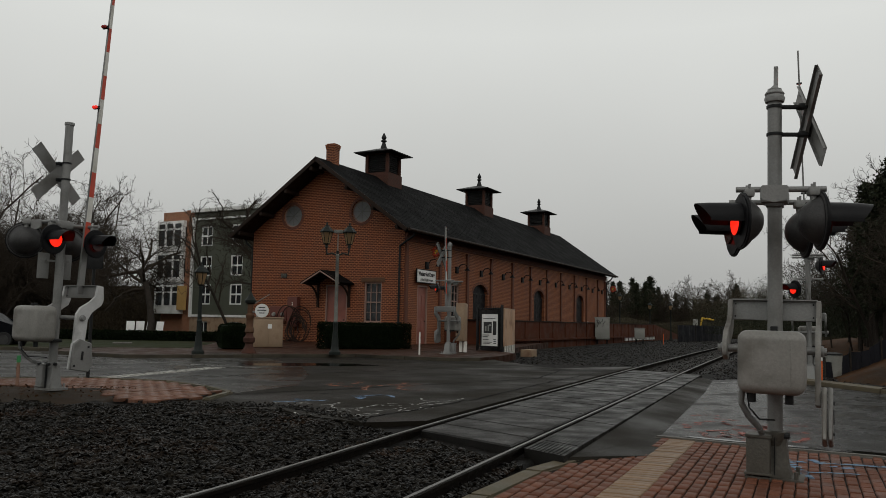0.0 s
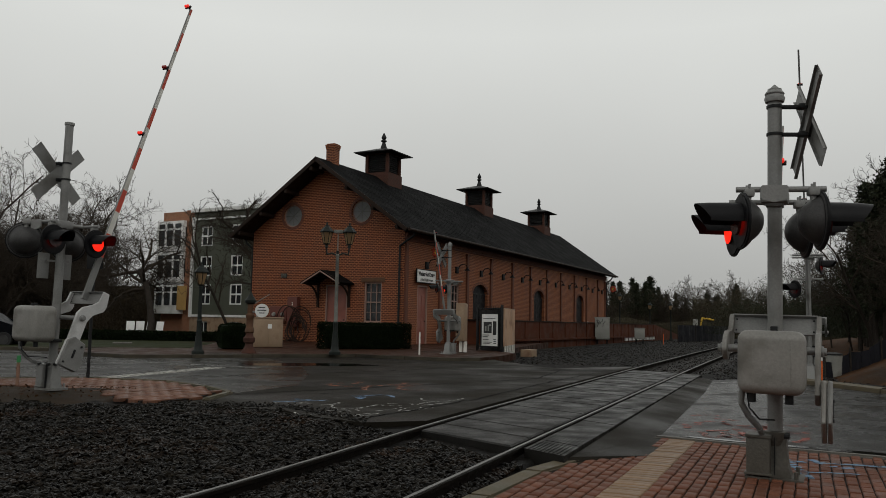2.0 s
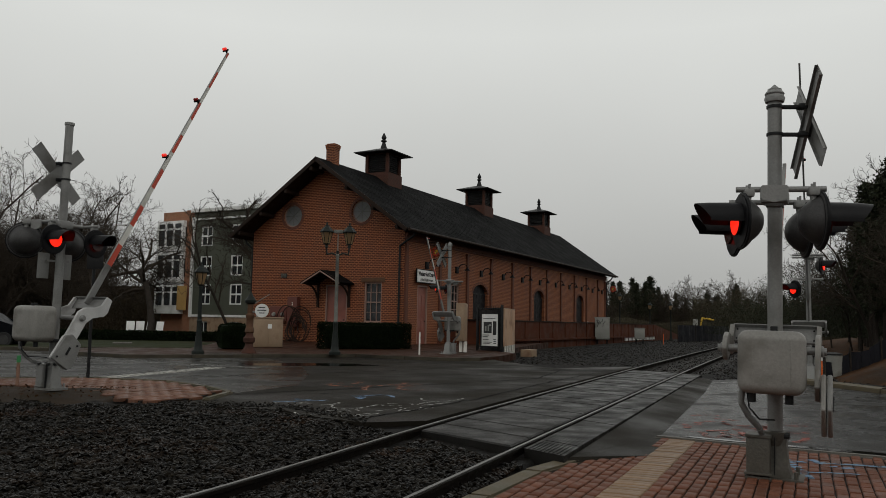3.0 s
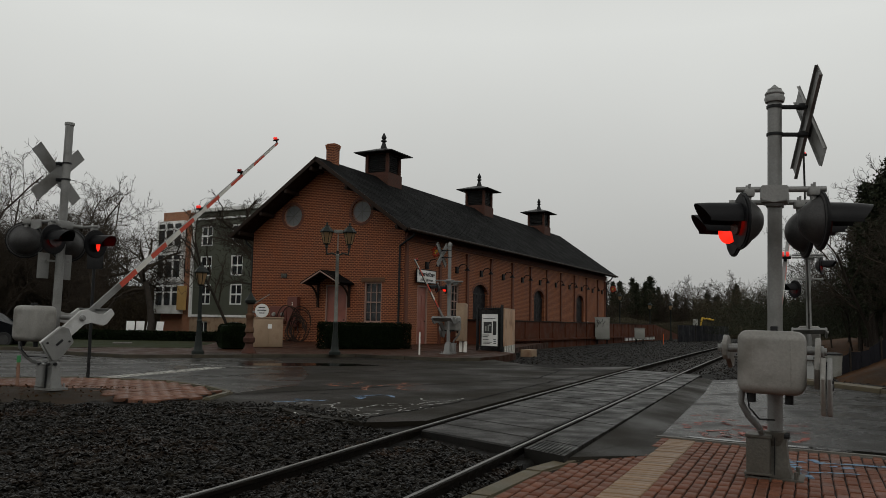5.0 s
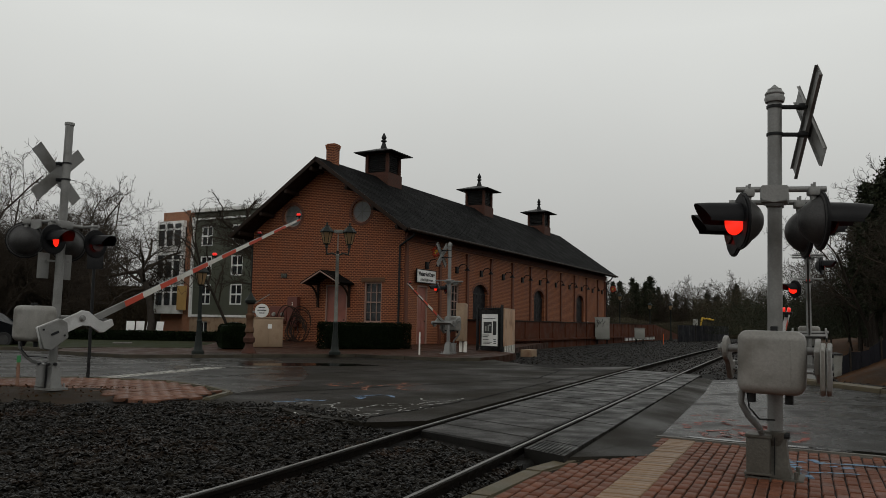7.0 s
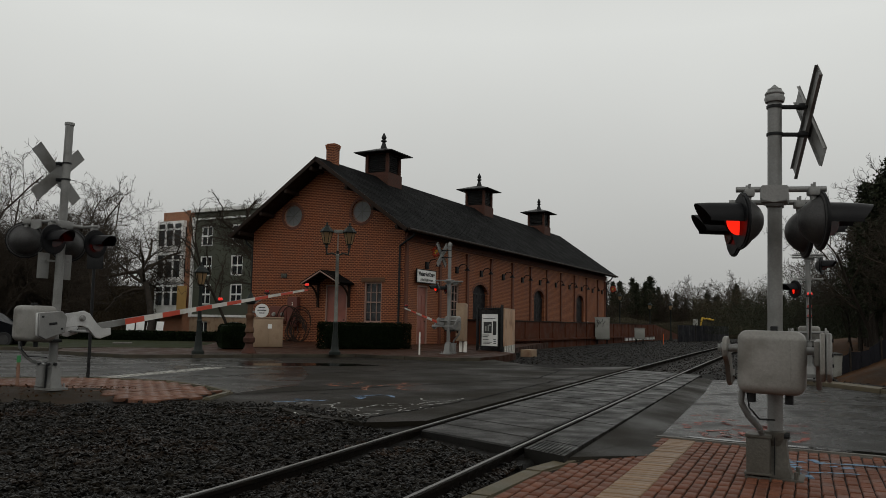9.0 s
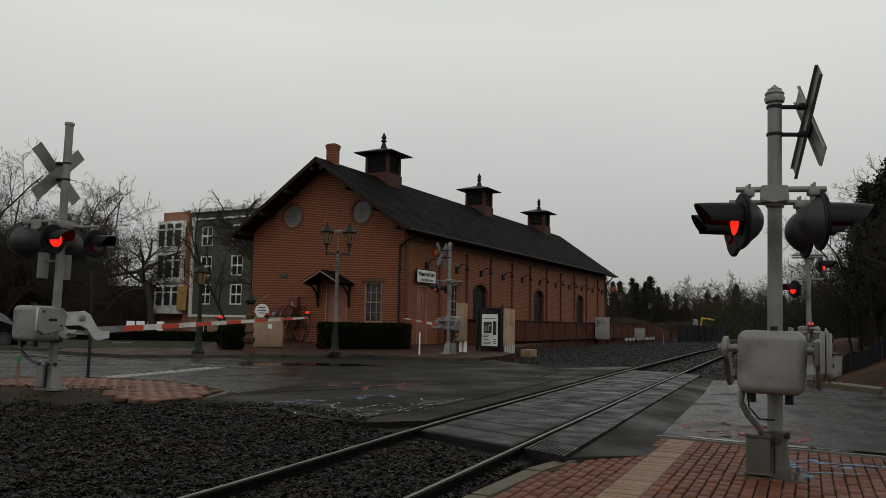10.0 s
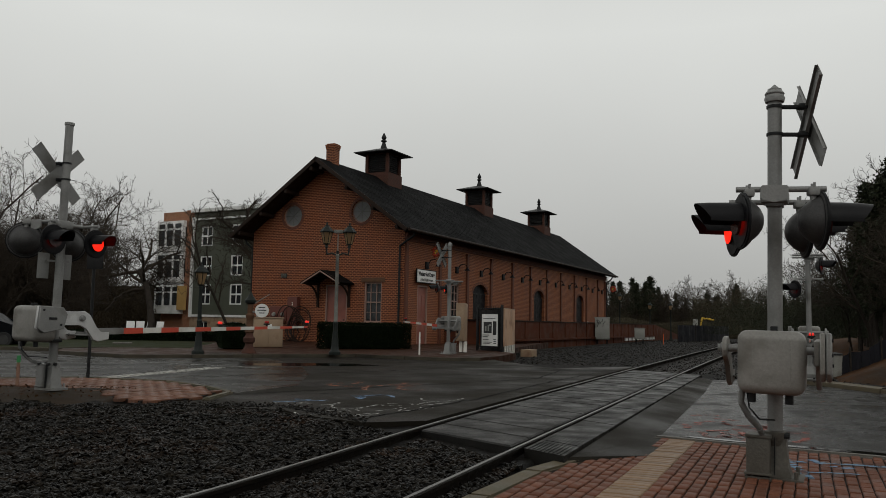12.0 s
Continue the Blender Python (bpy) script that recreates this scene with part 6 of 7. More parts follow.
# brick return with white bays
bm = B()
box(bm, (-0.72, 0.6, 6.4), (1.2, 0.9, 12.8))
part("brick_pier", bm, M_ORANGE_BRICK, APT, smooth=False)
bm = B()
box(bm, (-3.2, 1.4, 1.3), (3.9, 1.4, 2.6))
part("brick_base", bm, M_ORANGE_BRICK, APT, smooth=False)
bm = B()
box(bm, (-3.2, 1.4, 12.25), (4.1, 1.6, 1.1))
part("brick_parapet", bm, M_ORANGE_BRICK, APT, smooth=False)
for z in (2.3, 5.55, 8.75):
    bm = B()
    box(bm, (-3.2, 0.7, z + 1.45), (3.9, 1.9, 2.9 if z < 5 else 3.1), bevel=0.03)
    bay = part("bay", bm, M_WHITE, APT, "white panelled bay")
    for k in range(3):
        for r0, hh in ((0.75 if z < 5 else 0.35, 1.25 if z < 5 else 1.6), (2.16, 0.45)):
            bm = B()
            box(bm, (-4.4 + 1.2 * k, -0.26, z + r0 + hh / 2 + 0.1), (0.84, 0.05, hh))
            part("pane", bm, M_PANE, bay, smooth=False)
    bm = B()
    box(bm, (-1.22, 0.4, z + 1.4), (0.06, 0.7, 1.9))
    part("side_pane", bm, M_PANE, bay, smooth=False)
bm = B()
box(bm, (-0.95, -0.35, 3.9), (1.3, 0.08, 2.4))
part("ochre_panel", bm, M_YELLOW_BOARD, APT, smooth=False)

for x, y, turn in ((-21.7, 57.5, 10), (-20.2, 57.0, -14)):
    bd = thing("white_board", pose(x, y, 0.1, 0, 0, turn), "plain white boards leaning by the hedge", "board", "white boards")
    for k in range(2):
        bm = B()
        box(bm, (0.62 * k - 0.3, 0, 0.42), (0.56, 0.03, 0.84), pose(0, 0.2 * k, 0, -12), 0.004)
        part("panel", bm, M_WHITE, bd)
bm = B()
box(bm, (0, 0, 0.03), (0.75, 0.5, 0.06), bevel=0.02)
solo("stone_slab", bm, M_CONCRETE, "pale flat stone slab lying on the lawn", "slab", m=pose(-13.3, 34.0, 0.107, 0, 0, 20))


# ---- trees and woods ----
def grow(seed, height, levels, spread, droop, first, kids, r0, lean=0.0, thin=0.62, rmin=0.0):
    """Bare limbs as tapered tubes: two lists (verts, faces) for the trunk and the crown."""
    r = np.random.default_rng(seed)
    parts = {"trunk": ([], []), "crown": ([], [])}

    def limb(key, path, ra, rb, sides):
        vs, fs = parts[key]
        base, n = len(vs), len(path)
        for i, p in enumerate(path):
            d = (path[min(i + 1, n - 1)] - path[max(i - 1, 0)]).normalized()
            a = d.orthogonal().normalized()
            b = d.cross(a)
            rad = max(rmin * (1.0 if i < n - 1 else 0.5), ra + (rb - ra) * i / (n - 1))
            for k in range(sides):
                t = 2 * math.pi * k / sides
                vs.append(tuple(p + (a * math.cos(t) + b * math.sin(t)) * rad))
        for i in range(n - 1):
            for k in range(sides):
                q = base + i * sides
                fs.append((q + k, q + (k + 1) % sides, q + sides + (k + 1) % sides, q + sides + k))

    def branch(p, d, length, ra, level):
        n = 5 if level < 2 else (4 if level < 3 else 3)
        path = [p]
        for i in range(n - 1):
            d = (d + Vector(r.normal(0, 0.16 + 0.05 * level, 3)) + Vector((0, 0, droop * (1 if level > 1 else 0.3)))).normalized()
            path.append(path[-1] + d * length / (n - 1))
        limb("trunk" if level == 0 else "crown", path, ra, ra * (0.62 if level < 2 else 0.35), (9, 6, 4, 3, 3, 3)[level])
        if level >= levels:
            return
        count = kids[level]
        for c in range(count):
            f = (first if level == 0 else 0.25) + (1 - (first if level == 0 else 0.25)) * (c + r.random()) / count
            j = min(n - 2, int(f * (n - 1)))
            q = path[j].lerp(path[j + 1], f * (n - 1) - j)
            side = Vector(r.normal(0, 1, 3))
            side = (side - d * side.dot(d)).normalized()
            nd = (d * (1 - spread) + side * spread + Vector((0, 0, 0.12))).normalized()
            branch(q, nd, length * thin * r.uniform(0.75, 1.2), ra * 0.5 * r.uniform(0.8, 1.1), level + 1)

    branch(Vector((0, 0, -0.1)), Vector((lean, 0, 1)).normalized(), height, r0, 0)
    return parts


def bare_tree(m, label, seed, height, levels=4, spread=0.6, droop=0.02, first=0.3, kids=(8, 6, 5, 4), r0=0.15, lean=0.0, thin=0.62, rmin=0.012):
    t = thing("tree", m, label, "tree", "bare winter trees")
    for nm, (vs, fs) in grow(seed, height, levels, spread, droop, first, kids, r0, lean, thin, rmin).items():
        o = new(nm, from_lists(nm, vs, fs, M_BARK if nm == "trunk" else M_TWIG, True))
        o.parent = t
    return t


def pine(m, label, seed, height, width, bare=0.35, clumps=420, leaf=0.2):
    t = thing("pine", m, label, "tree", "dark evergreens")
    r = np.random.default_rng(seed)
    bm = B()
    rod(bm, (0, 0, -0.3), (0, 0, height * 0.97), height * 0.016 + 0.05, 0.03, 8)
    part("trunk", bm, M_BARK, t)
    vs, fs = [], []
    tiers = 26
    arms = []
    for k in range(tiers):
        f = bare + (1 - bare) * (k + r.random()) / tiers
        for j in range(4):
            a = r.uniform(0, 6.28)
            w = width * (0.06 + 1.05 * (1 - (f - bare) / (1 - bare)) ** 0.75) * r.uniform(0.2, 1.15) * (1 + 0.15 * math.sin(f * 23 + seed))
            arms.append((f * height, a, w))
    for k in range(clumps * 6):
        z, a, w = arms[r.integers(len(arms))]
        q = w * r.random() ** 0.6
        p = Vector((q * math.cos(a), q * math.sin(a), z + 0.12 * q)) + Vector(r.normal(0, 0.09 * width, 3))
        u, v = Vector(r.normal(0, 1, 3)).normalized() * leaf * r.uniform(0.5, 1.3), Vector(r.normal(0, 1, 3)).normalized() * leaf * r.uniform(0.4, 1)
        i = len(vs)
        vs += [tuple(p - u), tuple(p + v), tuple(p + u), tuple(p - v)]
        fs.append((i, i + 1, i + 2, i + 3))
    o = new("crown", from_lists("crown", vs, fs, M_NEEDLE))
    o.parent = t
    return t


# the two specimen trees by the lawn
bare_tree(pose(-15.1, 42.0, 0.0, 0, 0, 40), "bare spreading tree with crooked dark limbs on the lawn", 27, 4.1, 5, 0.72, 0.03, 0.68, (7, 5, 5, 4, 3), 0.2, -0.03, 0.63, 0.008)
bare_tree(pose(-9.8, 38.5, 0.0, 0, 0, 10), "slender bare street tree before the apartment house", 8, 5.4, 4, 0.42, 0.06, 0.4, (9, 6, 4, 3), 0.075, 0.0, 0.36, 0.007)
bare_tree(pose(-12.6, 60, 0.0, 0, 0, 70), "bare tree showing above the freight house roof", 31, 7.2, 5, 0.5, 0.05, 0.4, (9, 6, 5, 4, 3), 0.2, 0.0, 0.5)

# woods: a few grown forms, copied and turned
kinds = [bare_tree(pose(-41 + 3 * k, 66 + 3 * k, -0.2, 0, 0, 50 * k), "tall bare tree at the edge of the woods", 40 + k, 8.5 + k, 5, 0.5, 0.05, 0.25, (9, 6, 5, 3, 3), 0.17, 0.03 * k, 0.52, 0.013) for k in range(3)]
far_kinds = [bare_tree(pose(-47 + 3 * k, 78 + 4 * k, -0.2, 0, 0, 50 * k), "tall bare tree deep in the woods", 140 + k, 8.0 + k, 4, 0.52, 0.05, 0.22, (12, 8, 6, 4), 0.17, 0.03 * k, 0.5, 0.019) for k in range(3)]
pines = [pine(pose(27 + 4 * k, 128 + 4 * k, -0.2), "dark pine standing over the far woods", 60 + k, 8.2 + 0.7 * k, 1.35 + 0.3 * k, 0.24 + 0.08 * k, 1000, 0.11) for k in range(3)]
rw = np.random.default_rng(12)


def scaled(ob, x, y, s, z=-0.2):
    c = copy_thing(ob, pose(x, y, z, 0, 0, rw.uniform(0, 360)))
    c.scale = (s, s, s * rw.uniform(0.92, 1.1))
    return c


# woods beyond the street, to the west
for k in range(64):
    y = rw.uniform(60, 98)
    lead = -0.66 + 0.235 * (k + rw.random()) / 64
    scaled(far_kinds[k % 3] if k % 4 else kinds[k % 3], lead * y, y, rw.uniform(0.75, 1.05) * (0.0105 * y) * (1.0 if lead < -0.45 else 0.6))
for k in range(8):
    scaled(far_kinds[k % 3], -14 + 3.2 * k, 104 + rw.uniform(0, 8), rw.uniform(0.8, 1.0))
# far woods past the track
for k in range(90):
    x = 20 + 60 * (k + rw.random()) / 90
    scaled(pines[k % 3], x, 122 + rw.uniform(0, 34), rw.uniform(0.72, 1.05) * (0.92 if x < 38 else 0.74))
for k in range(34):
    x = 18 + 62 * (k + rw.random()) / 34
    scaled(far_kinds[k % 3], x, 120 + rw.uniform(0, 28), rw.uniform(0.42, 0.66))
# the wooded bank to the east
for lead, y, s in ((0.56, 33, 0.5), (0.53, 38, 0.55), (0.60, 36, 0.62), (0.545, 45, 0.6), (0.59, 44, 0.7), (0.505, 48, 0.42), (0.57, 52, 0.72), (0.52, 56, 0.52), (0.48, 58, 0.36), (0.46, 66, 0.4), (0.5, 70, 0.55), (0.43, 80, 0.42), (0.46, 86, 0.55), (0.62, 30, 0.5)):
    scaled(kinds[int(y) % 3], lead * y, y, s * 0.95, bank_height(lead * y, y) - 0.1)
for lead, y, s in ((0.55, 37, 0.66), (0.575, 41, 0.76), (0.535, 43, 0.6), (0.6, 40, 0.85), (0.555, 50, 0.76), (0.52, 62, 0.64), (0.565, 45, 0.8), (0.525, 52, 0.7), (0.585, 36, 0.7), (0.548, 38, 0.85), (0.53, 41, 0.8), (0.565, 38, 0.9), (0.515, 47, 0.7), (0.535, 46, 0.95), (0.55, 43, 1.0)):
    scaled(pines[int(y) % 3], lead * y, y, s * 1.08, bank_height(lead * y, y) - 0.1)
# unseen closing woods added round the back of the view, cutting sky light and reflections
for k in range(16):
    a = radians(95 + 170 * (k + rw.random()) / 16)
    scaled(pines[k % 3] if k % 2 else far_kinds[k % 3], 45 * math.sin(a), 30 * math.cos(a) - 6, 1.3)


def thicket(name, spots, label, count, leaf, seed, mat):
    """Tangled winter undergrowth: fine upright twigs and dead leaves, denser near the ground."""
    r = np.random.default_rng(seed)
    vs, fs = [], []
    for k in range(count):
        (xa, ya), (xb, yb), depth, h, z0 = spots[r.integers(len(spots))]
        f = r.random()
        x, y = xa + (xb - xa) * f, ya + (yb - ya) * f + depth * r.random()
        top = h * (0.75 + 0.45 * noise.noise((x * 0.22, y * 0.1, seed)))
        z = z0 + top * r.random() ** 1.25
        p = Vector((x, y, z))
        u = Vector((r.normal(0, 0.9), r.normal(0, 0.9), 1)).normalized() * leaf * r.uniform(0.5, 1.9)
        v = Vector(r.normal(0, 1, 3)).normalized() * leaf * r.uniform(0.12, 0.5)
        i = len(vs)
        vs += [tuple(p - u), tuple(p + v), tuple(p + u), tuple(p - v)]
        fs.append((i, i + 1, i + 2, i + 3))
    tagged(new(name, from_lists(name, vs, fs, mat)), label, "undergrowth", "", "stuff")


thicket("undergrowth_west", [((-75, 72), (-29, 70), 14, 5.2, -0.2), ((-75, 88), (-30, 90), 8, 9.0, -0.2), ((-75, 88), (-30, 90), 8, 6.0, -0.2), ((-50, 96), (-20, 98), 8, 7.0, -0.2), ((-60, 60), (-27, 61), 8, 2.0, -0.2)], "tangled brown winter undergrowth in the woods", 220000, 0.12, 2, M_BRUSH)
# Far brush takes the tone lightened for haze.
thicket("undergrowth_far", [((14, 118), (80, 126), 14, 9.2, -0.2), ((14, 118), (80, 126), 14, 4.6, -0.2), ((36, 114), (80, 120), 8, 7.4, -0.2), ((22, 100), (60, 104), 6, 2.5, -0.2)], "dark mixed undergrowth of the far woods", 330000, 0.11, 3, M_BRUSH_HAZED)
thicket("undergrowth_east", [((22.8, 43), (34, 38), 10, 5.4, 0.8), ((25, 54), (34, 48), 14, 6.4, 1.0), ((26, 66), (44, 60), 20, 3.6, 0.6)], "dense dark evergreen undergrowth on the bank", 130000, 0.065, 4, M_NEEDLE)
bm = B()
# Added slabs whose dull colour passes for shade deep among the trees.
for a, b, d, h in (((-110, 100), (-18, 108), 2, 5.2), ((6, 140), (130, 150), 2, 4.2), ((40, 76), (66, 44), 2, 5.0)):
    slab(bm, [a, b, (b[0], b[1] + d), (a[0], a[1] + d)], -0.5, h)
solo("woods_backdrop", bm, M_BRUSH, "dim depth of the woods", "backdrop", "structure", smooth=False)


# ---- brick paving, piece by piece ----
def inside(p, poly):
    hit = False
    for (xa, ya), (xb, yb) in zip(poly, poly[1:] + poly[:1]):
        if (ya > p[1]) != (yb > p[1]) and p[0] < (xb - xa) * (p[1] - ya) / (yb - ya) + xa:
            hit = not hit
    return hit


def paver_mesh(name, lx, ly, h, mat):
    bm = B()
    a, b, c = lx / 2, ly / 2, 0.008
    lo = [bm.verts.new((x, y, -h)) for x, y in ((-a, -b), (a, -b), (a, b), (-a, b))]
    mid = [bm.verts.new((x, y, -c)) for x, y in ((-a, -b), (a, -b), (a, b), (-a, b))]
    hi = [bm.verts.new((x, y, 0)) for x, y in ((-a + c, -b + c), (a - c, -b + c), (a - c, b - c), (-a + c, b - c))]
    for p, q in ((lo, mid), (mid, hi)):
        for k in range(4):
            bm.faces.new((p[k], p[(k + 1) % 4], q[(k + 1) % 4], q[k]))
    bm.faces.new(hi)
    return mesh_of(bm, name, mat)


def lay(parent, poly, origin, turn, lx, ly, gap, z, mat, joined_mat, limit, pick, strip=None, seed=1):
    """Bricks in running bond over poly: the near ones as pieces, the rest joined."""
    r = np.random.default_rng(seed)
    me = paver_mesh("brick", lx, ly, 0.05, mat)
    rest_v, rest_f = [], []
    count = 0
    m0 = pose(*origin, 0, 0, 0, turn)
    for j in range(-75, 75):
        for i in range(-52, 40):
            x, y = j * (lx + gap), (i + (0.5 if j % 2 else 0.0)) * (ly + gap)
            if strip and strip[0] < x < strip[1]:
                continue
            p = m0 @ Vector((x, y, 0))
            if not inside((p.x, p.y), poly):
                continue
            m = Matrix.Translation((p.x + r.normal(0, 0.002), p.y + r.normal(0, 0.002), z + r.normal(0, 0.0025))) @ pose(0, 0, 0, r.normal(0, 0.5), r.normal(0, 0.5), turn + r.normal(0, 0.7))
            if count < limit and pick(p):
                o = new("brick", me)
                o.parent = parent
                o.matrix_basis = m
                count += 1
            else:
                base = len(rest_v)
                rest_v += [tuple(m @ v.co) for v in me.vertices]
                rest_f += [tuple(base + k for k in f.vertices) for f in me.polygons]
    if rest_v:
        o = new("bricks_beyond", from_lists("bricks_beyond", rest_v, rest_f, joined_mat))
        o.parent = parent
        tagged(o, kind="stuff")


NEAR_PAVE = [(0.1, 5.6), (0.42, 6.36), (0.95, 7.42), (1.68, 8.5), (2.2, 8.62), (2.66, 9.82), (3.84, 8.96), (4.7, 8.45), (9.0, 5.5), (9.5, -9), (-5.4, -9)]
bm = B()
slab(bm, NEAR_PAVE, -0.4, -0.094)
pv = solo("pavement_near", bm, M_JOINT, "wet red brick pavement with a tan band", "pavement", "structure", smooth=False)
VIEW_PAVE = NEAR_PAVE[:-2] + [(9.0, -2.5), (-2.9, -2.5)]
lay(pv, VIEW_PAVE, (1.41, 6.47), -24.3, 0.088, 0.196, 0.012, -0.078, M_PAVER, M_PAVER_JOINED, 290, lambda p: p.y > 6.2 and p.x < 4.6, (-0.19, 0.19))
r8 = np.random.default_rng(5)
tan_me = paver_mesh("tan_brick", 0.31, 0.095, 0.05, M_TAN)
for k in range(-90, 34):
    p = pose(1.41, 6.47, 0, 0, 0, -24.3) @ Vector((0, k * 0.106, 0))
    if inside((p.x, p.y), VIEW_PAVE):
        o = new("tan_brick", tan_me)
        o.parent = pv
        o.matrix_basis = pose(p.x, p.y, -0.078 + r8.normal(0, 0.002), 0, 0, -24.3 + r8.normal(0, 0.6))
kerb_run("kerb_near", [(0.76, 7.46), (0.22, 6.38), (-0.19, 5.42), (-3.2, -2.0), (-6.0, -9.0)], 0.2, -0.35, -0.066, M_KERB, "mossy sandy concrete kerb beside the ballast", 1.2)
kerb_run("kerb_near_bend", [(1.72, 8.72), (1.2, 8.14), (0.76, 7.52)], 0.2, -0.35, -0.07, M_KERB, "mossy sandy concrete kerb bending to the road", 0.6)
kerb_run("kerb_road_edge", [(9.0, 5.66), (4.72, 8.58), (3.84, 9.1), (2.62, 9.94)], 0.11, -0.35, -0.06, M_CONCRETE, "narrow pale concrete edge between bricks and road", 1.5)

ISLAND = [(-14, 15.0), (-8.4, 15.3), (-7.1, 15.95), (-5.3, 15.4), (-4.3, 14.4), (-3.7, 13.5), (-3.75, 12.4), (-4.2, 11.8), (-4.8, 12.2), (-5.5, 13.2), (-6.6, 13.9), (-9, 14.2), (-14, 14.2)]
bm = B()
slab(bm, ISLAND, -0.3, 0.026)
isl = solo("pavement_island", bm, M_JOINT, "worn red brick pavement at the street corner", "pavement", "structure", smooth=False)
M_PAVER_OLD = pbr("worn_red_paver", (0.1, 0.042, 0.024), (0.175, 0.077, 0.044), 4, (0.4, 0.7), 0, 0.25, 90, (0.07, 0.04, 0.03), 0.8, vary=0.3, spec=0.2)
lay(isl, [p for p in ISLAND], (-5, 13.5), -24.3, 0.125, 0.262, 0.016, 0.045, M_PAVER_OLD, M_PAVER_OLD, 260, lambda p: p.x > -7.3, None, 2)
kerb_run("kerb_island", [(-14, 15.2), (-8.4, 15.5), (-7.1, 16.15), (-5.25, 15.58), (-4.2, 14.52), (-3.55, 13.55), (-3.6, 12.4)], 0.12, -0.3, 0.044, M_KERB, "worn concrete kerb round the brick corner", 1.4)
relief("earth_mound", list(np.arange(-10.5, -4.4, 0.14)), list(np.arange(11.4, 14.3, 0.14)),
       lambda x, y: 0.1 * math.exp(-(((x + 6.6) / 1.9) ** 4 + ((y - 12.95) / 1.0) ** 4)) - 0.04 + 0.03 * noise.noise((x * 3, y * 3, 2)) - (0.2 if x > -4.8 else 0), M_EARTH,
       "dark earth with dead leaves round the signal base", "earth")

# dead leaves and litter on the earth
vs, fs = [], []
for k in range(420):
    x, y = r8.uniform(-8.6, -5.0), r8.uniform(12.0, 14.0)
    z = 0.1 * math.exp(-(((x + 6.6) / 1.9) ** 4 + ((y - 12.95) / 1.0) ** 4)) - 0.02
    u = Vector(r8.normal(0, 1, 3) * (1, 1, 0.35)).normalized() * r8.uniform(0.015, 0.04)
    w = Vector(r8.normal(0, 1, 3) * (1, 1, 0.35)).normalized() * r8.uniform(0.01, 0.03)
    p, i = Vector((x, y, z + 0.02)), len(vs)
    vs += [tuple(p - u), tuple(p + w), tuple(p + u), tuple(p - w)]
    fs.append((i, i + 1, i + 2, i + 3))
tagged(new("dead_leaves", from_lists("dead_leaves", vs, fs, M_LEAF_LITTER)), "scattered wet dead leaves", "leaves", "", "stuff")


# ---- paint on the ground ----
def ribbon(bm, pts, width, z):
    last = None
    for k, p in enumerate(pts):
        a, b = Vector(pts[max(0, k - 1)]), Vector(pts[min(len(pts) - 1, k + 1)])
        d = (b - a).normalized()
        n = Vector((-d.y, d.x)) * width / 2
        row = [bm.verts.new((p[0] + s * n.x, p[1] + s * n.y, zz)) for s, zz in ((1, z), (-1, z))]
        if last:
            bm.faces.new((last[0], last[1], row[1], row[0]))
        last = row


def worn(name, colour, keep):
    """Thin worn paint: the surface below shows through where it has rubbed off."""
    m = pbr(name, colour, tuple(c * 1.3 for c in colour), 6, (0.5, 0.8), 0, 0.1, 60)
    n, l = m.node_tree.nodes, m.node_tree.links
    co, nz, rp = n.new("ShaderNodeTexCoord"), n.new("ShaderNodeTexNoise"), n.new("ShaderNodeValToRGB")
    nz.inputs["Scale"].default_value, nz.inputs["Detail"].default_value = 9.0, 6.0
    l.new(co.outputs["Object"], nz.inputs["Vector"])
    rp.color_ramp.elements[0].position, rp.color_ramp.elements[1].position = keep - 0.06, keep + 0.1
    l.new(nz.outputs["Fac"], rp.inputs["Fac"])
    l.new(rp.outputs["Color"], n["Principled BSDF"].inputs["Alpha"])
    return m


W_LINE = worn("worn_white_line", (0.3, 0.29, 0.26), 0.44)
W_CHALK, W_BLUE, W_ORANGE, W_RED = worn("rubbed_white_paint", (0.33, 0.33, 0.31), 0.49), worn("rubbed_blue_paint", (0.09, 0.16, 0.26), 0.45), worn("rubbed_orange_paint", (0.3, 0.1, 0.05), 0.52), worn("rubbed_red_paint", (0.2, 0.05, 0.035), 0.5)


def scrawl(name, spots, mat, label, z, seed, size, width, loops=1.2):
    r = np.random.default_rng(seed)
    t = thing(name, Matrix.Identity(4), label, "road marking", "paint marks on the road")
    for x, y in spots:
        bm = B()
        a, rx, ry = r.uniform(0, 6), size * r.uniform(0.5, 1.2), size * r.uniform(0.5, 1.3)
        pts = [(x + rx * math.cos(a + q) * (1 - 0.05 * q) + 0.2 * size * q, y + ry * math.sin(a + q * 1.3)) for q in np.linspace(0, 6.28 * loops * r.uniform(0.4, 1), 22)]
        ribbon(bm, pts, width, z)
        part("paint_line", bm, mat, t, smooth=False)


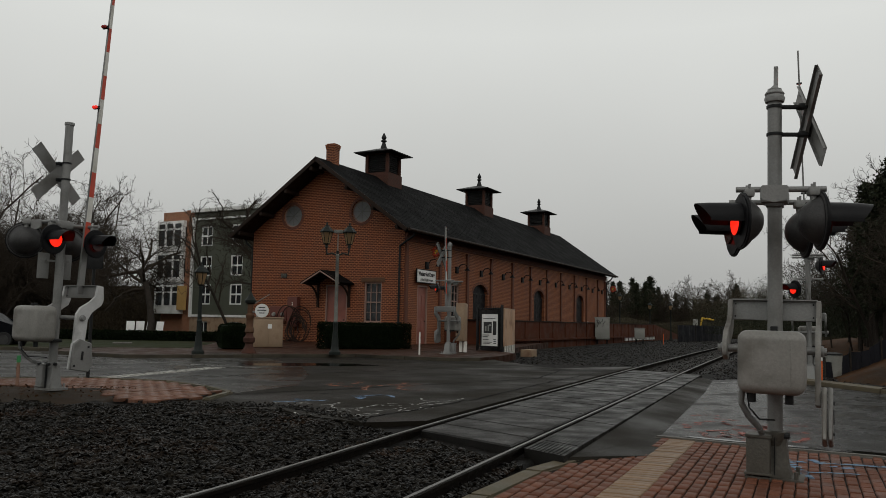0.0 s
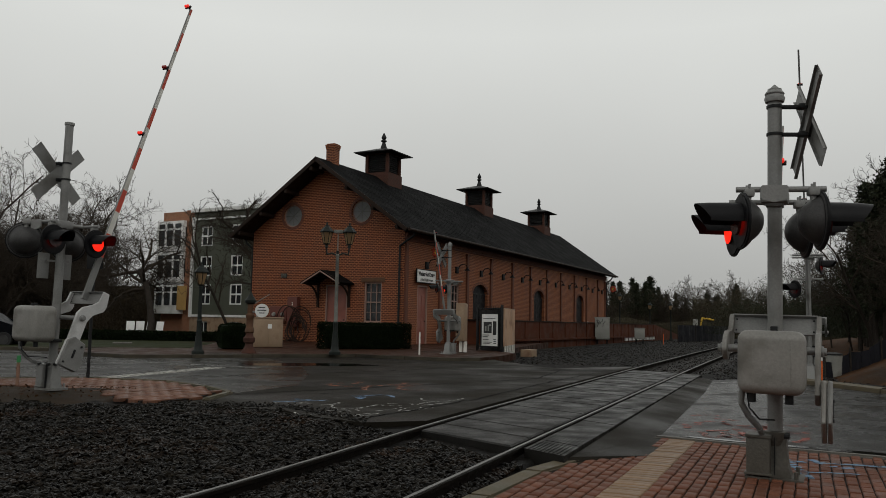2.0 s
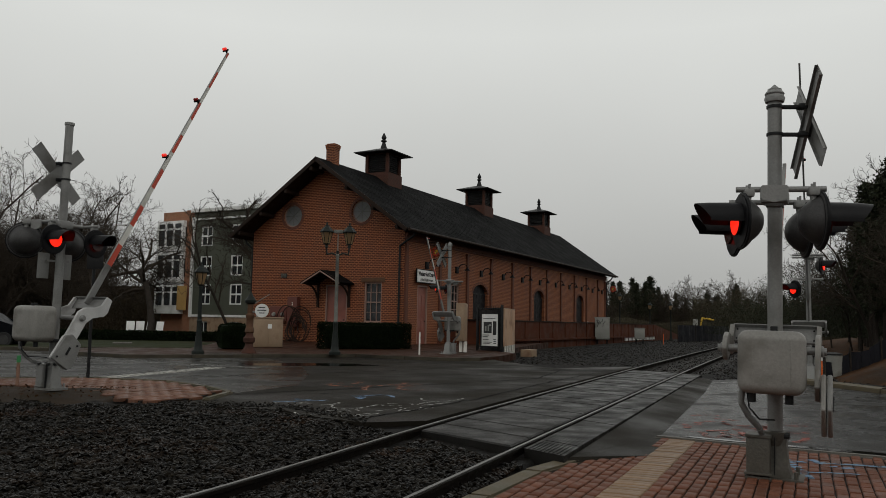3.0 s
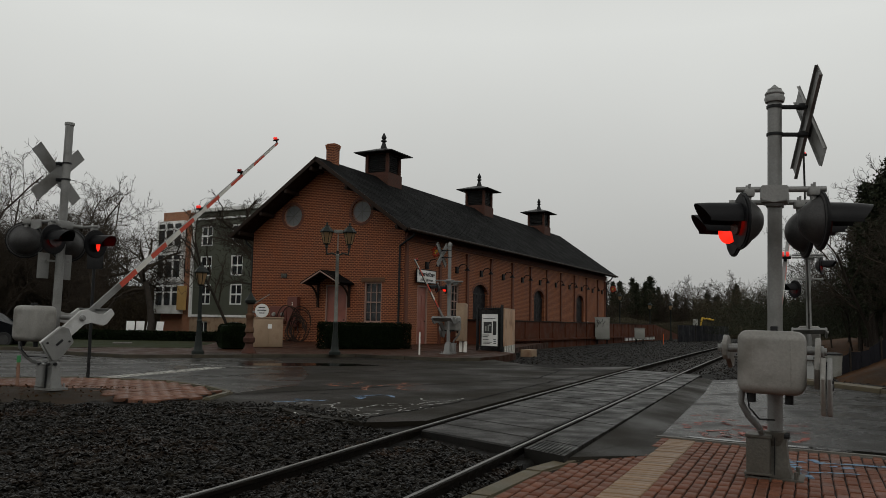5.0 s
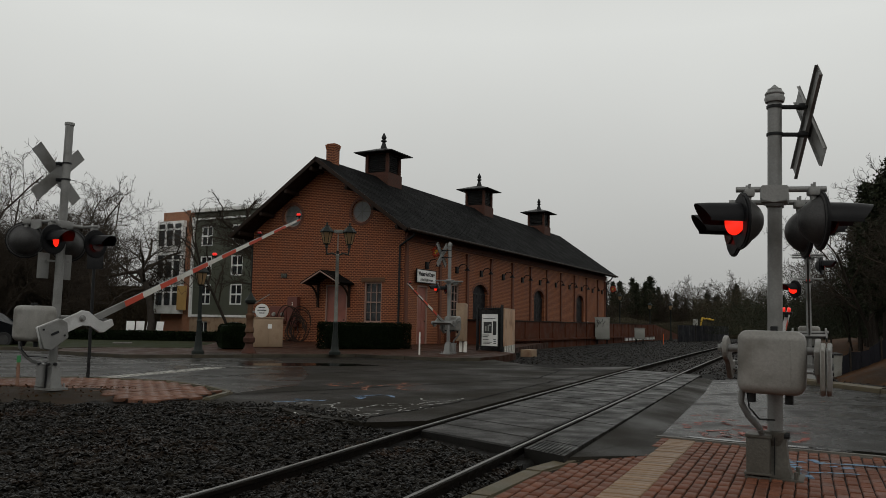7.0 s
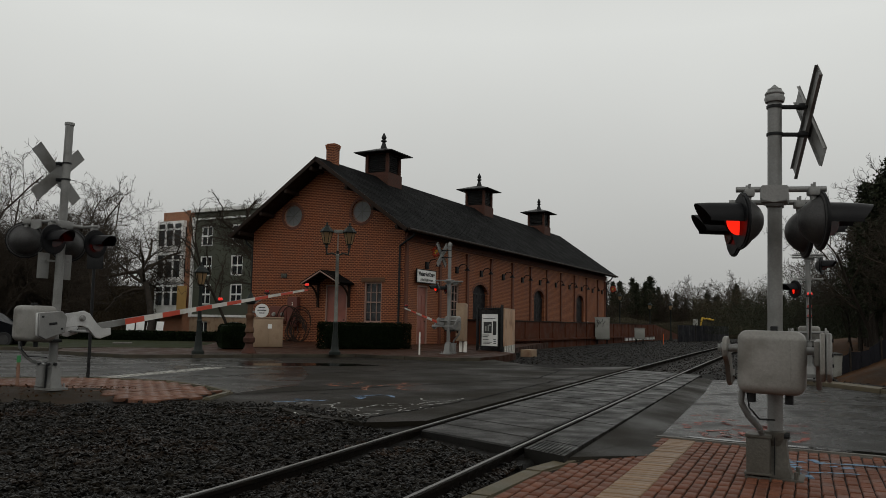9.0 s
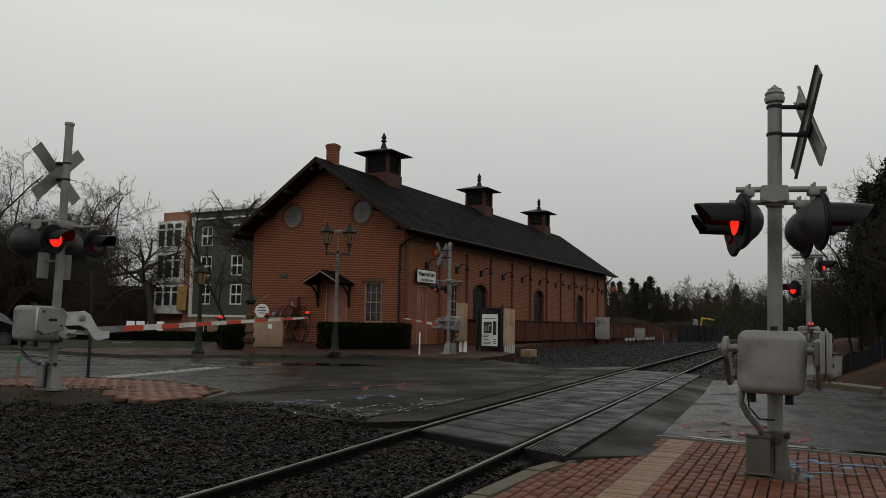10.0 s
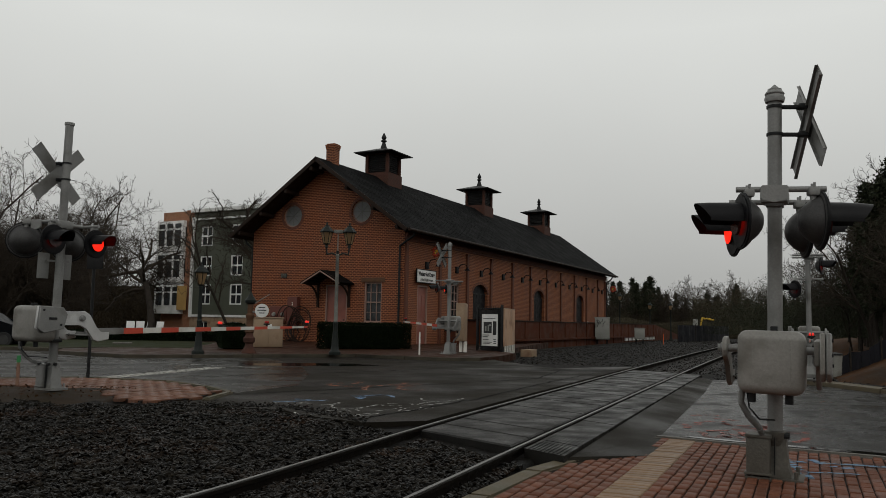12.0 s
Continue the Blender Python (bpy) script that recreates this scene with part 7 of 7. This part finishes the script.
scrawl("chalk_marks", [(-2.45, 12.1), (-2.1, 12.0), (-1.75, 12.25), (-1.35, 11.9), (-1.0, 11.6), (-0.75, 12.3), (-0.35, 12.5), (-1.5, 11.2), (-1.25, 10.9), (-1.75, 11.1), (-0.6, 11.7), (-0.05, 13.2)], W_CHALK, "rubbed white survey squiggles on the asphalt", 0.004, 3, 0.28, 0.035)
scrawl("blue_marks", [(-2.0, 12.9), (-1.6, 13.2), (-2.4, 12.6), (-1.2, 13.4)], W_BLUE, "rubbed blue survey marks on the asphalt", 0.005, 6, 0.35, 0.08, 0.5)
scrawl("orange_marks", [(-1.7, 15.9), (-1.2, 16.4), (-0.7, 16.0), (-1.3, 15.2), (-0.5, 15.4), (-2.0, 16.4)], W_ORANGE, "rubbed orange survey marks on the asphalt", 0.004, 8, 0.5, 0.11, 0.6)
scrawl("red_marks", [(3.0, 10.1), (3.4, 10.4), (3.9, 10.6), (3.6, 11.2), (4.2, 11.4), (4.6, 10.9), (3.3, 9.9), (3.1, 11.0), (4.4, 12.0), (3.9, 12.2), (2.9, 10.5), (3.2, 10.25), (3.7, 10.2), (4.1, 10.05), (3.5, 10.75), (4.0, 11.0), (4.9, 11.6)], W_RED, "rubbed red survey marks on the wet road", -0.082, 9, 0.34, 0.1, 0.45)
scrawl("blue_paver_marks", [(3.6, 8.2), (3.9, 8.05)], W_BLUE, "blue survey paint on the brick pavement", -0.072, 4, 0.16, 0.09, 0.4)
bm = B()
ribbon(bm, [(-6.87, 16.18), (-6.32, 17.92), (-5.62, 20.58)], 0.5, 0.009)
solo("stop_line", bm, W_LINE, "worn white stop line across the lane", "road marking", smooth=False)
bm = B()
ribbon(bm, [(-8.5, 22.5), (-6.5, 21.6), (-4.6, 20.8)], 0.12, 0.009)
solo("lane_line", bm, W_CHALK, "faint white lane line on wet asphalt", "road marking", smooth=False)


# standing water along the road edge and in the dips
def puddle(cx, cy, lx, ly, turn, z, seed):
    bm = B()
    m = pose(cx, cy, 0, 0, 0, turn)
    ring = []
    for k in range(40):
        t = 2 * math.pi * k / 40
        w = 1 + 0.45 * noise.noise((2.2 * math.cos(t) + seed, 2.2 * math.sin(t), seed)) + 0.2 * noise.noise((6 * math.cos(t), 6 * math.sin(t) + seed, 1))
        p = m @ Vector((lx * w * math.cos(t), ly * w * math.sin(t), 0))
        ring.append((p.x, p.y))
    slab(bm, ring, z - 0.004, z)
    solo("puddle", bm, M_PUDDLE, "shallow rain puddle on the asphalt", "puddle", "", "puddles", smooth=False)


for row in ((4.35, 9.1, 0.75, 0.09, -32, -0.08, 1), (5.6, 8.35, 0.8, 0.07, -32, -0.0805, 4), (3.3, 9.75, 0.4, 0.06, -33, -0.079, 7), (-3.8, 22.6, 1.9, 0.7, 15, 0.0095, 15)):
    puddle(*row)


# tar seams and cracks in the asphalt
M_TAR = pbr("tar_seam", (0.003, 0.003, 0.003), (0.007, 0.007, 0.007), 4, (0.6, 0.8), 0, 0.1, 40, spec=0.02)
rc = np.random.default_rng(17)
for line, w in (([(-11, 20.2), (-7.5, 21.5), (-4.6, 23.4)], 0.07), ([(-14, 22.5), (-9, 23.6), (-6.5, 24.9)], 0.06), ([(-3.4, 13.4), (-1.0, 15.6), (2.2, 18.6), (3.4, 22.6)], 0.05),
                ([(-0.9, 10.6), (0.6, 13.4), (2.0, 16.8), (4.0, 21.2)], 0.035), ([(-5.0, 17.4), (-2.0, 19.8), (0.5, 22.6)], 0.05)):
    pts = []
    for a, b in zip(line[:-1], line[1:]):
        for k in range(14):
            p = Vector(a).lerp(Vector(b), k / 14)
            pts.append((p.x + rc.normal(0, 0.025), p.y + rc.normal(0, 0.03)))
    bm = B()
    ribbon(bm, pts, w, 0.006 if line[0][0] < 3 else -0.081)
    solo("tar_seam", bm, M_TAR, "dark tar seam wandering across the asphalt", "road seam", "", "tar seams", smooth=False)

t = thing("blue_survey_strokes", Matrix.Identity(4), "broad blue survey strokes sprayed on the bricks", "road marking", "paint marks on the road")
M_BLUE_WORN = worn("sprayed_blue_paint", (0.085, 0.165, 0.25), 0.46)
for pts, w in (([(3.52, 8.35), (3.42, 7.9), (3.28, 7.3)], 0.09), ([(3.34, 7.62), (3.6, 7.6), (3.85, 7.55)], 0.05), ([(3.52, 8.22), (4.0, 8.1), (4.35, 7.95)], 0.09)):
    bm = B()
    ribbon(bm, pts, w, -0.0715)
    part("paint_line", bm, M_BLUE_WORN, t, smooth=False)


# ---- what moves: the four gates sink, the flashers wink in turn ----
GATE_ANGLES = [(0.0, 85.1), (0.55, 85.0), (0.75, 83.3), (1.0, 80.2), (1.5, 74.7), (2.0, 69.0), (2.5, 63.7), (3.0, 58.4), (3.5, 53.1), (4.0, 48.0), (4.5, 43.0), (5.0, 38.1),
               (5.5, 33.5), (6.0, 29.4), (6.5, 25.5), (7.0, 21.7), (7.5, 18.0), (8.0, 14.3), (8.5, 10.6), (9.0, 7.0), (9.5, 3.5), (10.0, 1.2), (10.5, 0.2), (11.0, -0.5), (12.0, -0.7)]
TO_SECOND = [0.17 + 1.475 * k for k in range(9)]
TO_FIRST = [0.82 + 1.475 * k for k in range(8)]


def wink_rows(first):
    """Rows of a roundel that turns its lit face out while its lamp is on."""
    events = sorted([(t, not first) for t in TO_SECOND] + [(t, first) for t in TO_FIRST])
    angle = 0 if first else 180
    rows = [(0.0, angle)]
    for t, state in events:
        t += 0.045 if state else -0.045
        if t + 0.05 > 12.0:
            t = 11.95
        rows += [(t - 0.05, angle), (t - 0.017, angle + 60), (t + 0.017, angle + 120), (t + 0.05, angle + 180)]
        angle += 180
    if rows[-1][0] < 12.0:
        rows.append((12.0, angle))
    return [(t, pose(0, -0.045, 0, 0, 0, a)) for t, a in rows]


def motions():
    for name, shift in (("west", 0.0), ("near", 0.0), ("far", -1.5), ("east", 0.0)):
        arm, at = ARMS[name]
        rows = [(t, pose(*at, a + shift * min(1.0, max(0.0, a) / 30.0))) for t, a in GATE_ANGLES]
        if name == "east":
            rows = [(t, pose(*at, a - 4.0 * min(1.0, max(0.0, a) / 30.0), 1.0)) for t, a in GATE_ANGLES]
        if name == "near":
            rows = [(t, pose(*at, max(-0.5, a - 9.0 - 3.5 * min(1.0, t / 1.5)))) for t, a in GATE_ANGLES]
        walk(arm, rows)
    for flaps, side in ((FLAP_WEST, 1), (FLAP_NEAR, -1), (FLAP_FAR, 1), (FLAP_EAST, 1), (FLAP_WEST, -1), (FLAP_NEAR, 1), (FLAP_FAR, -1), (FLAP_EAST, -1)):
        for (s, q), flap in flaps.items():
            if s == side:
                walk(flap, wink_rows((q < 0) != (flaps is FLAP_FAR)))


motions()
